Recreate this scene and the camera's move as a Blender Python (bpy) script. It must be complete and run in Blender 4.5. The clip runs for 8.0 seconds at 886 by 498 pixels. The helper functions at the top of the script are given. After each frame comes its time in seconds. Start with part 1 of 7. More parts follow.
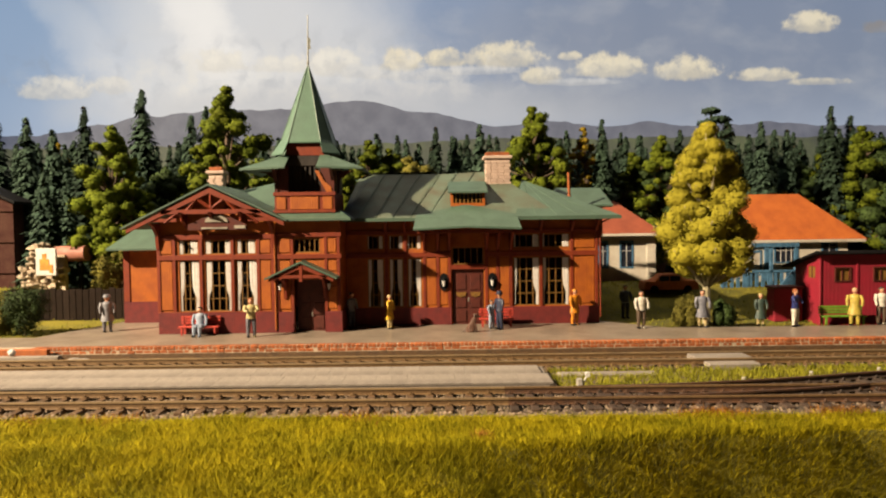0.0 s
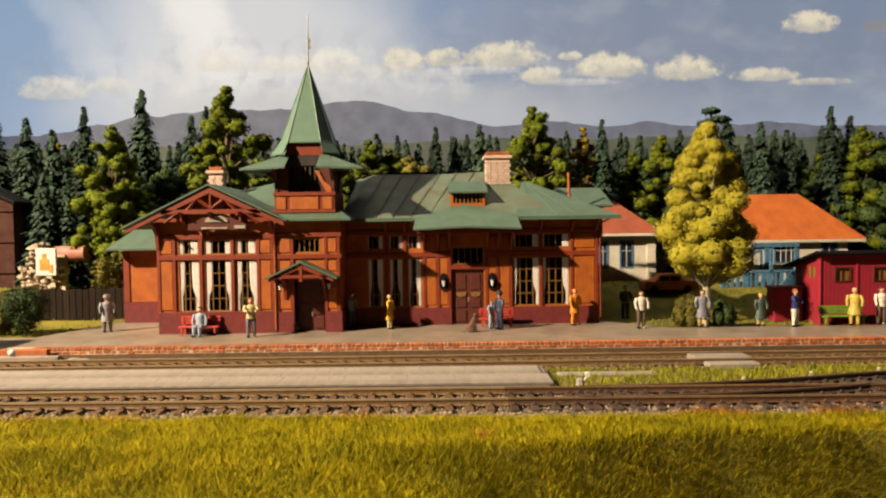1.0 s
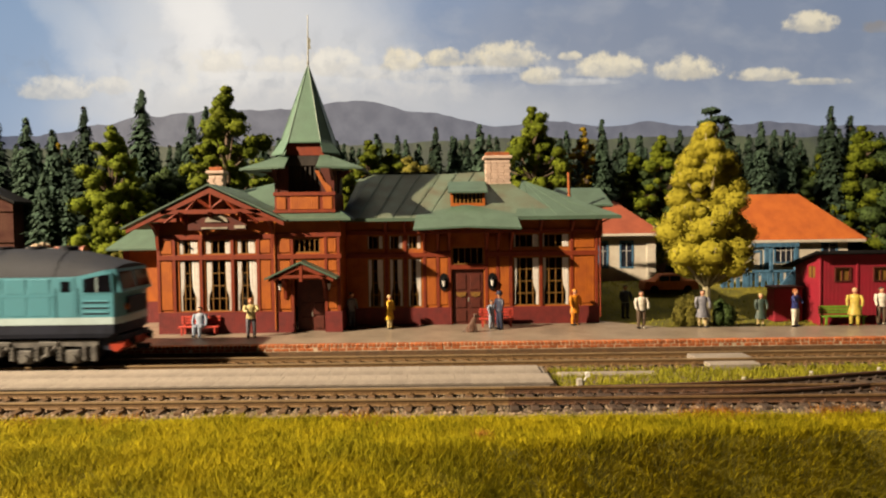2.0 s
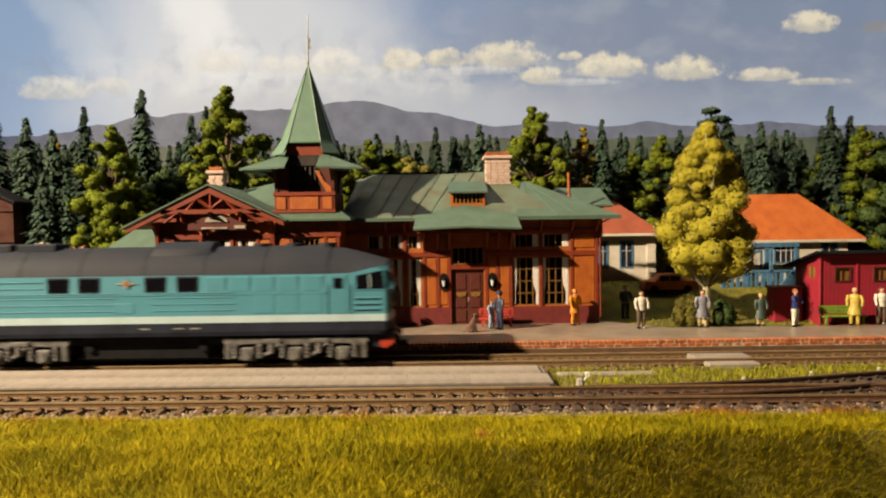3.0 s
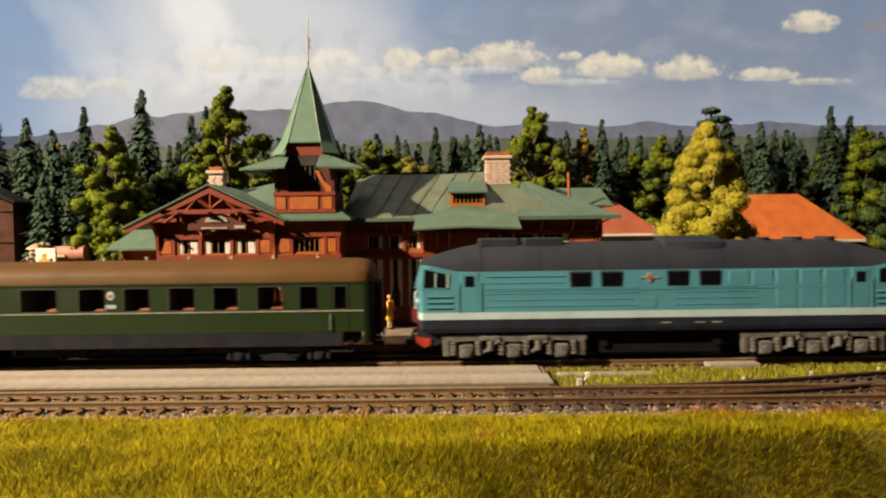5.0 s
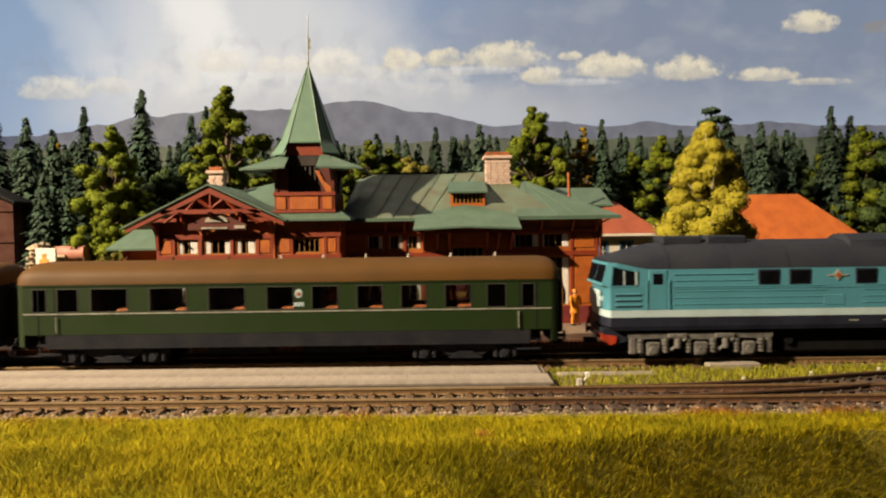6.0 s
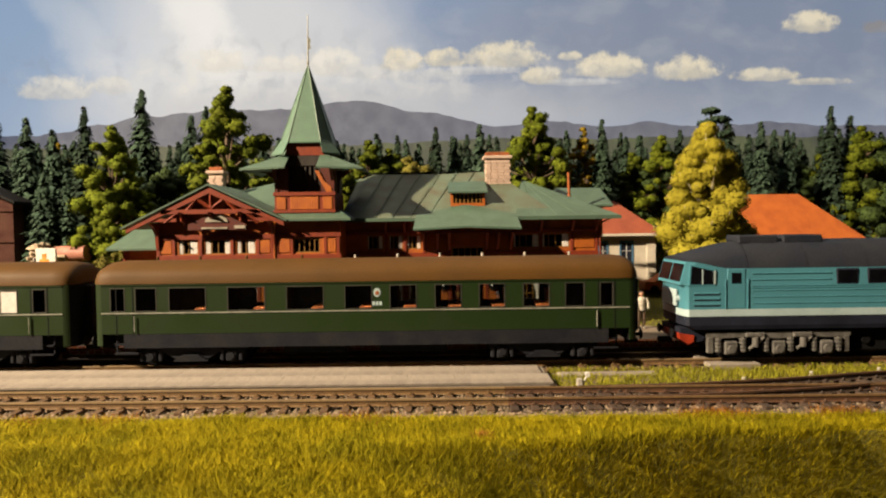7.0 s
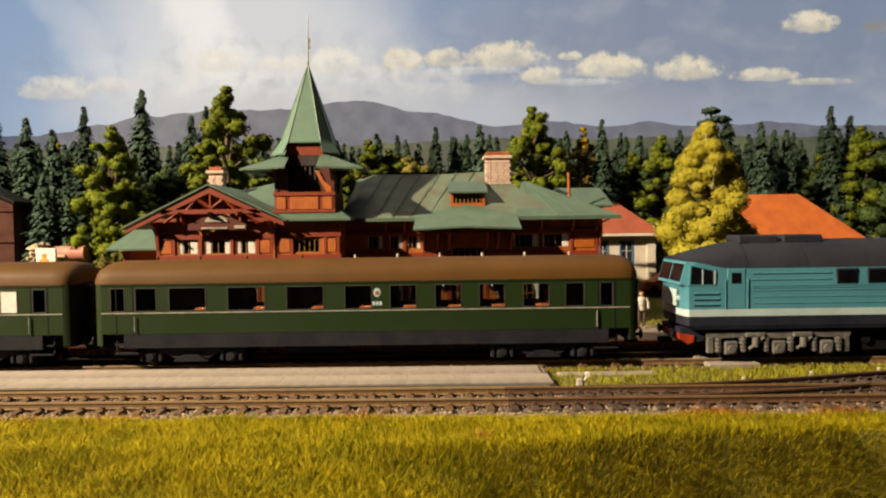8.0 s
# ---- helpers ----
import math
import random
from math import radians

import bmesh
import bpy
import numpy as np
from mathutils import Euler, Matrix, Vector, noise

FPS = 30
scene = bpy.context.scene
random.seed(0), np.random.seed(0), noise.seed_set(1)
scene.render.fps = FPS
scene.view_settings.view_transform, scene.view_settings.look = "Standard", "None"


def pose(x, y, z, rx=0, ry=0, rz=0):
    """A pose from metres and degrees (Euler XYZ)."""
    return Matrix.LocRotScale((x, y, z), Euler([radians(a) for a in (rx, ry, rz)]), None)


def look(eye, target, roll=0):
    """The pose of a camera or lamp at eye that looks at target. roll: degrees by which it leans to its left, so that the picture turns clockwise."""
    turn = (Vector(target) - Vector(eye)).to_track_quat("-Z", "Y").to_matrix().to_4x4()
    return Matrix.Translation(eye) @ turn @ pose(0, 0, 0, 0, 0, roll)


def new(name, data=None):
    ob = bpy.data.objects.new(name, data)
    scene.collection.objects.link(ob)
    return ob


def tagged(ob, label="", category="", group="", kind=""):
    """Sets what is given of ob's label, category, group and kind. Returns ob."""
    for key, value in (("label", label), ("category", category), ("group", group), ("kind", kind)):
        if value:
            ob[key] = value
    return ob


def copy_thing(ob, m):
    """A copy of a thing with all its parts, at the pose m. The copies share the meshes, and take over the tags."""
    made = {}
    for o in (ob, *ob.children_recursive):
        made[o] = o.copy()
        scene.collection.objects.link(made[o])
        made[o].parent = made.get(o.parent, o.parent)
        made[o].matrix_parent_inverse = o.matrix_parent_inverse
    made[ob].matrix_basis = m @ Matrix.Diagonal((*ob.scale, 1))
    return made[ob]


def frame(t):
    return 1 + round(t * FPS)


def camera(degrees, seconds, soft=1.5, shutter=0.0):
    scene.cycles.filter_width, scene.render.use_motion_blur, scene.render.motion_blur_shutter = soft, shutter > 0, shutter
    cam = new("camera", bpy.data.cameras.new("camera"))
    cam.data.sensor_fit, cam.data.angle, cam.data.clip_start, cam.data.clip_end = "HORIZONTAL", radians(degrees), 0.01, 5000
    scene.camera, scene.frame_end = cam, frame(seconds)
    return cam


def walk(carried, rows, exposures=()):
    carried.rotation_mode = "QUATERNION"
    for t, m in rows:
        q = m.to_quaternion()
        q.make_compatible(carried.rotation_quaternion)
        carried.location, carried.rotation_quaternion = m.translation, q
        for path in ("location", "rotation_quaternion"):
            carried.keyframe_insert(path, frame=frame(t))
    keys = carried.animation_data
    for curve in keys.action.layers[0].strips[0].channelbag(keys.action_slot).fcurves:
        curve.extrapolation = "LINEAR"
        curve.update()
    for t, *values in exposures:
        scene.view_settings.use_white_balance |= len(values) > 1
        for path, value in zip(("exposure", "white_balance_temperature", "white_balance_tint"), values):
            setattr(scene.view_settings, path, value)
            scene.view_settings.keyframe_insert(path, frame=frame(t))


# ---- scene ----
# A model railway layout, built at its true size: one unit of the plan below is a millimetre.
MM = 0.001
cam = camera(68.76, 8.0, soft=2.1, shutter=0.5)
EYE = pose(0, 0, 0.0685, 88.1, 0, 0) @ pose(0, 0, 0, 0, 0, -0.75)
walk(cam, [(0.0, EYE), (8.0, EYE)], exposures=[(0.0, 0.0), (8.0, 0.0)])

# ---- light: the dim hall, and one hall spotlight high to the left of the layout ----
world = bpy.data.worlds.new("hall")
scene.world = world
world.use_nodes = True
world.node_tree.nodes["Background"].inputs[0].default_value = (0.85, 0.88, 1.0, 1)
world.node_tree.nodes["Background"].inputs[1].default_value = 0.008
lamp_data = bpy.data.lights.new("hall_spotlight", "SPOT")
lamp_data.energy, lamp_data.color, lamp_data.shadow_soft_size = 402, (1.0, 0.80, 0.55), 0.018
lamp_data.spot_size, lamp_data.spot_blend = radians(70), 0.4
lamp = new("hall_spotlight", lamp_data)
lamp.matrix_world = look((-1.113, -0.215, 0.81), (0.0, 0.36, 0.03))
# unseen overhead fill lamp, inferred from the light left in the roofs' shadow
ceiling_data = bpy.data.lights.new("hall_ceiling_fill", "AREA")
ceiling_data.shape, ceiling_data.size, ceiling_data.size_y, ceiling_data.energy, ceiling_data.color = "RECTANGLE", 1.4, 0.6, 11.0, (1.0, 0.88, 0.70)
ceiling_fill = new("hall_ceiling_fill", ceiling_data)
ceiling_fill.matrix_world = look((0.1, 0.74, 1.65), (0.1, 0.46, 0.0))

# ---- materials ----
def link_bump(nt, bsdf, height, strength, distance):
    b = nt.nodes.new("ShaderNodeBump")
    b.inputs["Strength"].default_value, b.inputs["Distance"].default_value = strength, distance * MM
    nt.links.new(height, b.inputs["Height"])
    nt.links.new(b.outputs[0], bsdf.inputs["Normal"])


def material(name, color, rough=0.7, var=0.25, scale=0.4, fine=3.0, bump=0.3, metal=0.0, spec=0.3, tint=None, piece=0.0,
             island=0.0, boards=None, stretch=(1, 1, 1), dist=0.3):
    """A painted or natural surface: colour with variation at two scales, and relief. scale, fine: per millimetre."""
    m = bpy.data.materials.new(name)
    m.use_nodes = True
    nt = m.node_tree
    bsdf = nt.nodes["Principled BSDF"]
    bsdf.inputs["Metallic"].default_value = metal
    bsdf.inputs["Specular IOR Level"].default_value = spec
    co = nt.nodes.new("ShaderNodeTexCoord")
    mp = nt.nodes.new("ShaderNodeMapping")
    mp.inputs["Scale"].default_value = [a / MM for a in stretch]
    nt.links.new(co.outputs["Object"], mp.inputs[0])
    n1, n2 = nt.nodes.new("ShaderNodeTexNoise"), nt.nodes.new("ShaderNodeTexNoise")
    for n, sc, det in ((n1, scale, 4), (n2, fine, 3)):
        n.inputs["Scale"].default_value, n.inputs["Detail"].default_value = sc, det
        nt.links.new(mp.outputs[0], n.inputs["Vector"])
    mix = nt.nodes.new("ShaderNodeMix")
    mix.data_type = "RGBA"
    other = tint or [c * 0.55 for c in color]
    mix.inputs["A"].default_value, mix.inputs["B"].default_value = (*color, 1), (*other, 1)
    r = nt.nodes.new("ShaderNodeMapRange")
    r.inputs["From Min"].default_value, r.inputs["From Max"].default_value = 0.38, 0.7
    nt.links.new(n1.outputs["Fac"], r.inputs["Value"])
    nt.links.new(r.outputs[0], mix.inputs["Factor"])
    hsv = nt.nodes.new("ShaderNodeHueSaturation")
    nt.links.new(mix.outputs["Result"], hsv.inputs["Color"])
    r2 = nt.nodes.new("ShaderNodeMapRange")
    r2.inputs["From Min"].default_value, r2.inputs["From Max"].default_value = 0.25, 0.75
    r2.inputs["To Min"].default_value, r2.inputs["To Max"].default_value = 1 - var, 1 + var
    nt.links.new(n2.outputs["Fac"], r2.inputs["Value"])
    value = r2.outputs[0]
    for amount, kind, out in ((piece, "ShaderNodeObjectInfo", "Random"), (island, "ShaderNodeNewGeometry", "Random Per Island")):
        if amount:
            info = nt.nodes.new(kind)
            r3 = nt.nodes.new("ShaderNodeMapRange")
            r3.inputs["To Min"].default_value, r3.inputs["To Max"].default_value = 1 - amount, 1 + amount
            nt.links.new(info.outputs[out], r3.inputs["Value"])
            mul = nt.nodes.new("ShaderNodeMath")
            mul.operation = "MULTIPLY"
            nt.links.new(value, mul.inputs[0])
            nt.links.new(r3.outputs[0], mul.inputs[1])
            value = mul.outputs[0]
    nt.links.new(value, hsv.inputs["Value"])
    nt.links.new(hsv.outputs[0], bsdf.inputs["Base Color"])
    r4 = nt.nodes.new("ShaderNodeMapRange")
    r4.inputs["To Min"].default_value, r4.inputs["To Max"].default_value = max(rough - 0.12, 0.03), min(rough + 0.15, 1)
    nt.links.new(n1.outputs["Fac"], r4.inputs["Value"])
    nt.links.new(r4.outputs[0], bsdf.inputs["Roughness"])
    height = n2.outputs["Fac"]
    if boards:
        axis, width = boards
        w = nt.nodes.new("ShaderNodeTexWave")
        w.wave_type, w.bands_direction, w.wave_profile = "BANDS", axis, "SAW"
        w.inputs["Scale"].default_value = 0.314 / width
        w.inputs["Distortion"].default_value = 0.0
        nt.links.new(mp.outputs[0], w.inputs["Vector"])
        g = nt.nodes.new("ShaderNodeMapRange")
        g.inputs["From Min"].default_value, g.inputs["From Max"].default_value = 0.0, 0.16
        nt.links.new(w.outputs["Fac"], g.inputs["Value"])
        add = nt.nodes.new("ShaderNodeMath")
        add.operation = "MULTIPLY_ADD"
        nt.links.new(n2.outputs["Fac"], add.inputs[0])
        add.inputs[1].default_value = 0.25
        nt.links.new(g.outputs[0], add.inputs[2])
        height = add.outputs[0]
    if bump:
        link_bump(nt, bsdf, height, bump, dist)
    return m


def glass(name, tint=(0.55, 0.6, 0.6), rough=0.06):
    m = bpy.data.materials.new(name)
    m.use_nodes = True
    b = m.node_tree.nodes["Principled BSDF"]
    b.inputs["Base Color"].default_value = (*tint, 1)
    b.inputs["Transmission Weight"].default_value = 1.0
    b.inputs["Roughness"].default_value, b.inputs["IOR"].default_value = rough, 1.12
    return m


WALL = material("orange_boards", (0.245, 0.062, 0.003), 0.6, 0.16, 0.15, 2.2, 0.5, tint=(0.185, 0.040, 0.0025), boards=("X", 1.5), dist=0.25)
TRIM = material("red_brown_trim", (0.1395, 0.02115, 0.00495), 0.55, 0.18, 0.3, 2.5, 0.25, tint=(0.1035, 0.0135, 0.00405))
PLINTH = material("dark_red_boards", (0.1016, 0.01124, 0.009503), 0.6, 0.2, 0.25, 2.0, 0.5, tint=(0.06912, 0.00864, 0.00864), boards=("X", 1.5), dist=0.25)
ROOF = material("green_sheet_roof", (0.05468, 0.08964, 0.06342), 0.55, 0.15, 0.09, 1.5, 0.15, tint=(0.04374, 0.06999, 0.0503))
ROOFDARK = material("green_brown_roof", (0.0729, 0.0972, 0.06804), 0.6, 0.18, 0.08, 1.2, 0.15, tint=(0.06804, 0.06318, 0.04131))
SPIRE = material("green_spire", (0.069, 0.1237, 0.0885), 0.5, 0.15, 0.1, 1.5, 0.15, tint=(0.0585, 0.1013, 0.075))
OCHRE = material("ochre_sash", (0.162, 0.081, 0.0162), 0.55, 0.2, 0.5, 3, 0.1)
CURTAIN = material("white_curtain", (0.4583, 0.436, 0.4136), 0.9, 0.1, 0.4, 2, 0.4, boards=("X", 0.8), dist=0.2, tint=(0.3912, 0.3689, 0.3465))
# near-black colour stands in for shade inside rooms, belfry and dormer
DARK = material("painted_shade", (0.02625, 0.021, 0.018), 0.9, 0.2, 0.2, 1, 0)
DOOR = material("brown_door", (0.0702, 0.01728, 0.01188), 0.45, 0.2, 0.3, 2.5, 0.25, tint=(0.0486, 0.01188, 0.00864))
GLASS = glass("window_glass")
BRICKPALE = material("pale_brick", (0.42, 0.31, 0.25), 0.85, 0.15, 0.3, 1.8, 0.4, tint=(0.36, 0.26, 0.21), piece=0.1)
BRICKRED = material("edge_brick", (0.29, 0.083, 0.022), 0.85, 0.22, 0.3, 2, 0.4, tint=(0.21, 0.062, 0.022), piece=0.28)
MORTAR = material("mortar", (0.40, 0.31, 0.22), 0.95, 0.2, 0.3, 3, 0.3)
PAVE = material("platform_paving", (0.200, 0.158, 0.120), 0.36, 0.35, 0.06, 1.6, 0.35, tint=(0.128, 0.100, 0.076), spec=0.5)
SLAB = material("concrete_slab", (0.2063, 0.1762, 0.1462), 0.85, 0.28, 0.05, 1.3, 0.5, tint=(0.1387, 0.1162, 0.0975), piece=0.06)
SLEEPER = material("brown_sleeper", (0.092, 0.050, 0.022), 0.8, 0.3, 0.5, 3, 0.5, piece=0.2, tint=(0.06, 0.036, 0.02))
RAIL = material("rusty_rail", (0.115, 0.066, 0.026), 0.7, 0.25, 0.5, 3, 0.3, tint=(0.08, 0.044, 0.018))
RAILTOP = material("worn_rail_head", (0.21, 0.142, 0.072), 0.45, 0.25, 0.1, 3, 0.1, metal=0.2, tint=(0.14, 0.097, 0.055))
RAILDARK = material("blackened_rail", (0.04125, 0.027, 0.0195), 0.6, 0.25, 0.3, 3, 0.2, tint=(0.02625, 0.01875, 0.015))
TURNOUT = material("dark_brown_rail", (0.074, 0.036, 0.019), 0.55, 0.3, 0.3, 3, 0.25, tint=(0.042, 0.024, 0.016))
BED = material("soiled_bed", (0.075, 0.054, 0.037), 0.95, 0.4, 0.2, 1.6, 0.6, tint=(0.035, 0.025, 0.018), dist=0.5)
DARKWOOD = material("tarred_sleeper", (0.045, 0.027, 0.018), 0.8, 0.3, 0.5, 3, 0.5, piece=0.25, tint=(0.03, 0.02, 0.014))
CABIN = material("dark_cabin_wall", (0.060, 0.044, 0.036), 0.7, 0.2, 0.2, 1.5, 0.05)
RUBBLE = material("pale_rubble", (0.345, 0.2775, 0.2025), 0.9, 0.25, 0.2, 1.5, 0.5, piece=0.25, tint=(0.255, 0.1875, 0.1275))
BALLAST = material("ballast_stone", (0.152, 0.108, 0.072), 0.9, 0.25, 0.5, 2, 0.3, island=0.6, tint=(0.135, 0.098, 0.068))
SOIL = material("brown_soil", (0.1417, 0.1013, 0.06413), 0.95, 0.35, 0.12, 2, 0.6, tint=(0.0675, 0.05737, 0.02025), dist=0.5)
GRASSBED = material("grass_bed", (0.135, 0.112, 0.008), 0.95, 0.4, 0.06, 1.5, 0.6, tint=(0.056, 0.054, 0.006), dist=0.6)
GRASS = material("grass_fibre", (0.262, 0.212, 0.0045), 0.85, 0.3, 0.05, 0.6, 0, island=0.62, tint=(0.150, 0.134, 0.004), spec=0.1)
GRASSGREEN = material("green_grass_fibre", (0.207, 0.1941, 0.01553), 0.8, 0.25, 0.08, 1, 0, island=0.35, tint=(0.1294, 0.1336, 0.01035), spec=0.1)
DRYGRASS = material("rusty_grass_fibre", (0.2317, 0.09828, 0.01404), 0.8, 0.2, 0.1, 1, 0, island=0.3, spec=0.1)
TEAL = material("teal_paint", (0.049, 0.168, 0.214), 0.45, 0.08, 0.05, 1.2, 0.08, tint=(0.042, 0.146, 0.188), spec=0.35)
CREAM = material("pale_stripe", (0.29, 0.37, 0.385), 0.5, 0.12, 0.1, 2, 0.05, tint=(0.25, 0.32, 0.33))
# sign paper dimmed to paint in the shade under the gable
PAPER = material("shade_dimmed_paper", (0.255, 0.225, 0.18), 0.8, 0.2, 0.2, 2, 0.1)
BLUEGREY = material("blue_grey_skirt", (0.013, 0.0155, 0.026), 0.6, 0.2, 0.1, 1.5, 0.1, spec=0.12)
LOCOROOF = material("dark_grey_roof", (0.0125, 0.015, 0.023), 0.65, 0.3, 0.06, 1.5, 0.12, tint=(0.0185, 0.0200, 0.0255), spec=0.12)
BOGIE = material("grey_bogie", (0.095, 0.09, 0.082), 0.7, 0.35, 0.3, 2, 0.4, tint=(0.045, 0.042, 0.040))
BLACK = material("black_underframe", (0.00525, 0.00525, 0.006), 0.7, 0.3, 0.2, 2, 0.2, spec=0.1)
PANE = material("dark_pane", (0.00375, 0.00375, 0.00525), 0.14, 0.1, 0.2, 2, 0, spec=0.18)
REDPAINT = material("bright_red_paint", (0.3132, 0.0324, 0.01188), 0.45, 0.1, 0.2, 2, 0.05)
COACHGREEN = material("coach_green", (0.0088, 0.0190, 0.0040), 0.42, 0.12, 0.05, 1.5, 0.08, tint=(0.007425, 0.0162, 0.00342), spec=0.3)
COACHROOF = material("coach_roof_brown", (0.062, 0.0285, 0.0048), 0.6, 0.15, 0.04, 1.4, 0.08, tint=(0.050, 0.0235, 0.0042), spec=0.14)
COACHGREY = material("coach_sole_grey", (0.0090, 0.0096, 0.0135), 0.75, 0.3, 0.1, 1.5, 0.15, tint=(0.015, 0.015, 0.0170), spec=0.08)
COACHFRAME = material("window_frame_grey", (0.03, 0.029, 0.024), 0.5, 0.2, 0.2, 2, 0.05, spec=0.3)
SILVER = material("pale_line", (0.216, 0.216, 0.1836), 0.4, 0.1, 0.2, 2, 0)
SEAT = material("orange_seat", (0.2376, 0.0648, 0.01512), 0.6, 0.15, 0.2, 2, 0.1)
WHITE = material("white_plaster", (0.4356, 0.396, 0.33), 0.85, 0.12, 0.1, 1.5, 0.25, tint=(0.363, 0.3102, 0.2508))
ORANGETILE = material("orange_tiles", (0.3348, 0.0837, 0.01188), 0.75, 0.15, 0.12, 2, 0.6, tint=(0.2592, 0.0594, 0.0108), boards=("X", 1.4))
REDTILE = material("red_tiles", (0.216, 0.05184, 0.02376), 0.75, 0.15, 0.12, 2, 0.5, tint=(0.1642, 0.03888, 0.01944), boards=("X", 1.6))
BLUE = material("blue_trim", (0.054, 0.1296, 0.216), 0.6, 0.15, 0.3, 2, 0.1)
CRIMSON = material("crimson_boards", (0.205, 0.0115, 0.023), 0.55, 0.12, 0.1, 1.5, 0.3, tint=(0.1566, 0.0108, 0.0189), boards=("X", 2.4))
BARK = material("tree_bark", (0.0864, 0.0594, 0.0378), 0.9, 0.3, 0.5, 3, 0.5)
PALEBARK = material("pale_bark", (0.27, 0.2322, 0.1404), 0.85, 0.25, 0.4, 2, 0.4)
NEEDLE = material("dark_needles", (0.026, 0.044, 0.027), 0.85, 0.3, 0.1, 0.8, 0, island=0.55, piece=0.25, tint=(0.019, 0.032, 0.022), spec=0.1)
NEEDLEB = material("blue_green_needles", (0.038, 0.062, 0.040), 0.85, 0.3, 0.1, 0.8, 0, island=0.5, piece=0.2, tint=(0.026, 0.045, 0.032), spec=0.1)
LEAF = material("green_leaves", (0.078, 0.094, 0.0058), 0.85, 0.25, 0.06, 0.5, 0, island=0.3, piece=0.15, tint=(0.050, 0.068, 0.005), spec=0.1)
TAR = material("tarred_roof", (0.009, 0.00825, 0.009), 0.95, 0.3, 0.1, 1.5, 0.3, spec=0.1)
LEAFDARK = material("dark_green_leaves", (0.03, 0.0495, 0.0105), 0.8, 0.25, 0.1, 0.8, 0, island=0.45, piece=0.15, tint=(0.01875, 0.0315, 0.0075), spec=0.2)
LEAFYELLOW = material("yellow_leaves", (0.228, 0.197, 0.020), 0.9, 0.12, 0.05, 0.5, 0, island=0.10, tint=(0.19, 0.165, 0.016), spec=0.05)
LEAFGOLD = material("golden_leaves", (0.1785, 0.1232, 0.00935), 0.85, 0.2, 0.05, 0.5, 0, island=0.25, tint=(0.1275, 0.0935, 0.0085), spec=0.1)
VENT = material("pale_vent", (0.315, 0.285, 0.2475), 0.6, 0.2, 0.4, 3, 0.1)
LEAFOLIVE = material("olive_leaves", (0.102, 0.08925, 0.01403), 0.85, 0.25, 0.1, 0.8, 0, island=0.45, piece=0.2, tint=(0.06375, 0.05737, 0.0102), spec=0.15)


# ---- building helpers: plans in millimetres ----
ORIGIN = {}


def box(bm, x0, x1, y0, y1, z0, z1, bev=0.0):
    v = [bm.verts.new((x, y, z)) for z in (z0, z1) for x, y in ((x0, y0), (x1, y0), (x1, y1), (x0, y1))]
    faces = [bm.faces.new([v[i] for i in f]) for f in ((3, 2, 1, 0), (4, 5, 6, 7), (0, 1, 5, 4), (1, 2, 6, 5), (2, 3, 7, 6), (3, 0, 4, 7))]
    if bev:
        edges = {e for f in faces for e in f.edges}
        bmesh.ops.bevel(bm, geom=list(edges), offset=bev, segments=1, affect="EDGES")
    return bm


def prism(bm, pts, axis, a, b):
    """A polygon pts in the plane across axis ('x': (y, z), 'y': (x, z), 'z': (x, y)), carried from a to b."""
    put = {"x": lambda p, c: (c, p[0], p[1]), "y": lambda p, c: (p[0], c, p[1]), "z": lambda p, c: (p[0], p[1], c)}[axis]
    lo, hi = [bm.verts.new(put(p, a)) for p in pts], [bm.verts.new(put(p, b)) for p in pts]
    n = len(pts)
    made = [bm.faces.new(lo[::-1]), bm.faces.new(hi)] + [bm.faces.new((lo[i], lo[(i + 1) % n], hi[(i + 1) % n], hi[i])) for i in range(n)]
    bmesh.ops.recalc_face_normals(bm, faces=made)
    return bm


def tube(bm, p, q, r0, r1=None, n=8):
    """A tapered round bar from p to q."""
    p, q = Vector(p), Vector(q)
    r1 = r0 if r1 is None else r1
    t = (q - p).to_track_quat("Z", "Y")
    rings = []
    for c, r in ((p, r0), (q, r1)):
        rings.append([bm.verts.new(c + t @ Vector((r * math.cos(2 * math.pi * i / n), r * math.sin(2 * math.pi * i / n), 0))) for i in range(n)])
    for i in range(n):
        bm.faces.new((rings[0][i], rings[0][(i + 1) % n], rings[1][(i + 1) % n], rings[1][i]))
    bm.faces.new(rings[0][::-1]), bm.faces.new(rings[1])
    return bm


def ball(bm, c, rx, ry=None, rz=None, seg=10, rings=7):
    m = Matrix.Translation(c) @ Matrix.Diagonal((rx, ry or rx, rz or rx, 1))
    bmesh.ops.create_uvsphere(bm, u_segments=seg, v_segments=rings, radius=1, matrix=m)
    return bm


def slab(bm, corners, t):
    """A plate of thickness t under four (or three) top corners."""
    top = [bm.verts.new(c) for c in corners]
    low = [bm.verts.new((c[0], c[1], c[2] - t)) for c in corners]
    n = len(top)
    made = [bm.faces.new(top), bm.faces.new(low[::-1])] + [bm.faces.new((top[i], low[i], low[(i + 1) % n], top[(i + 1) % n])) for i in range(n)]
    bmesh.ops.recalc_face_normals(bm, faces=made)
    return bm


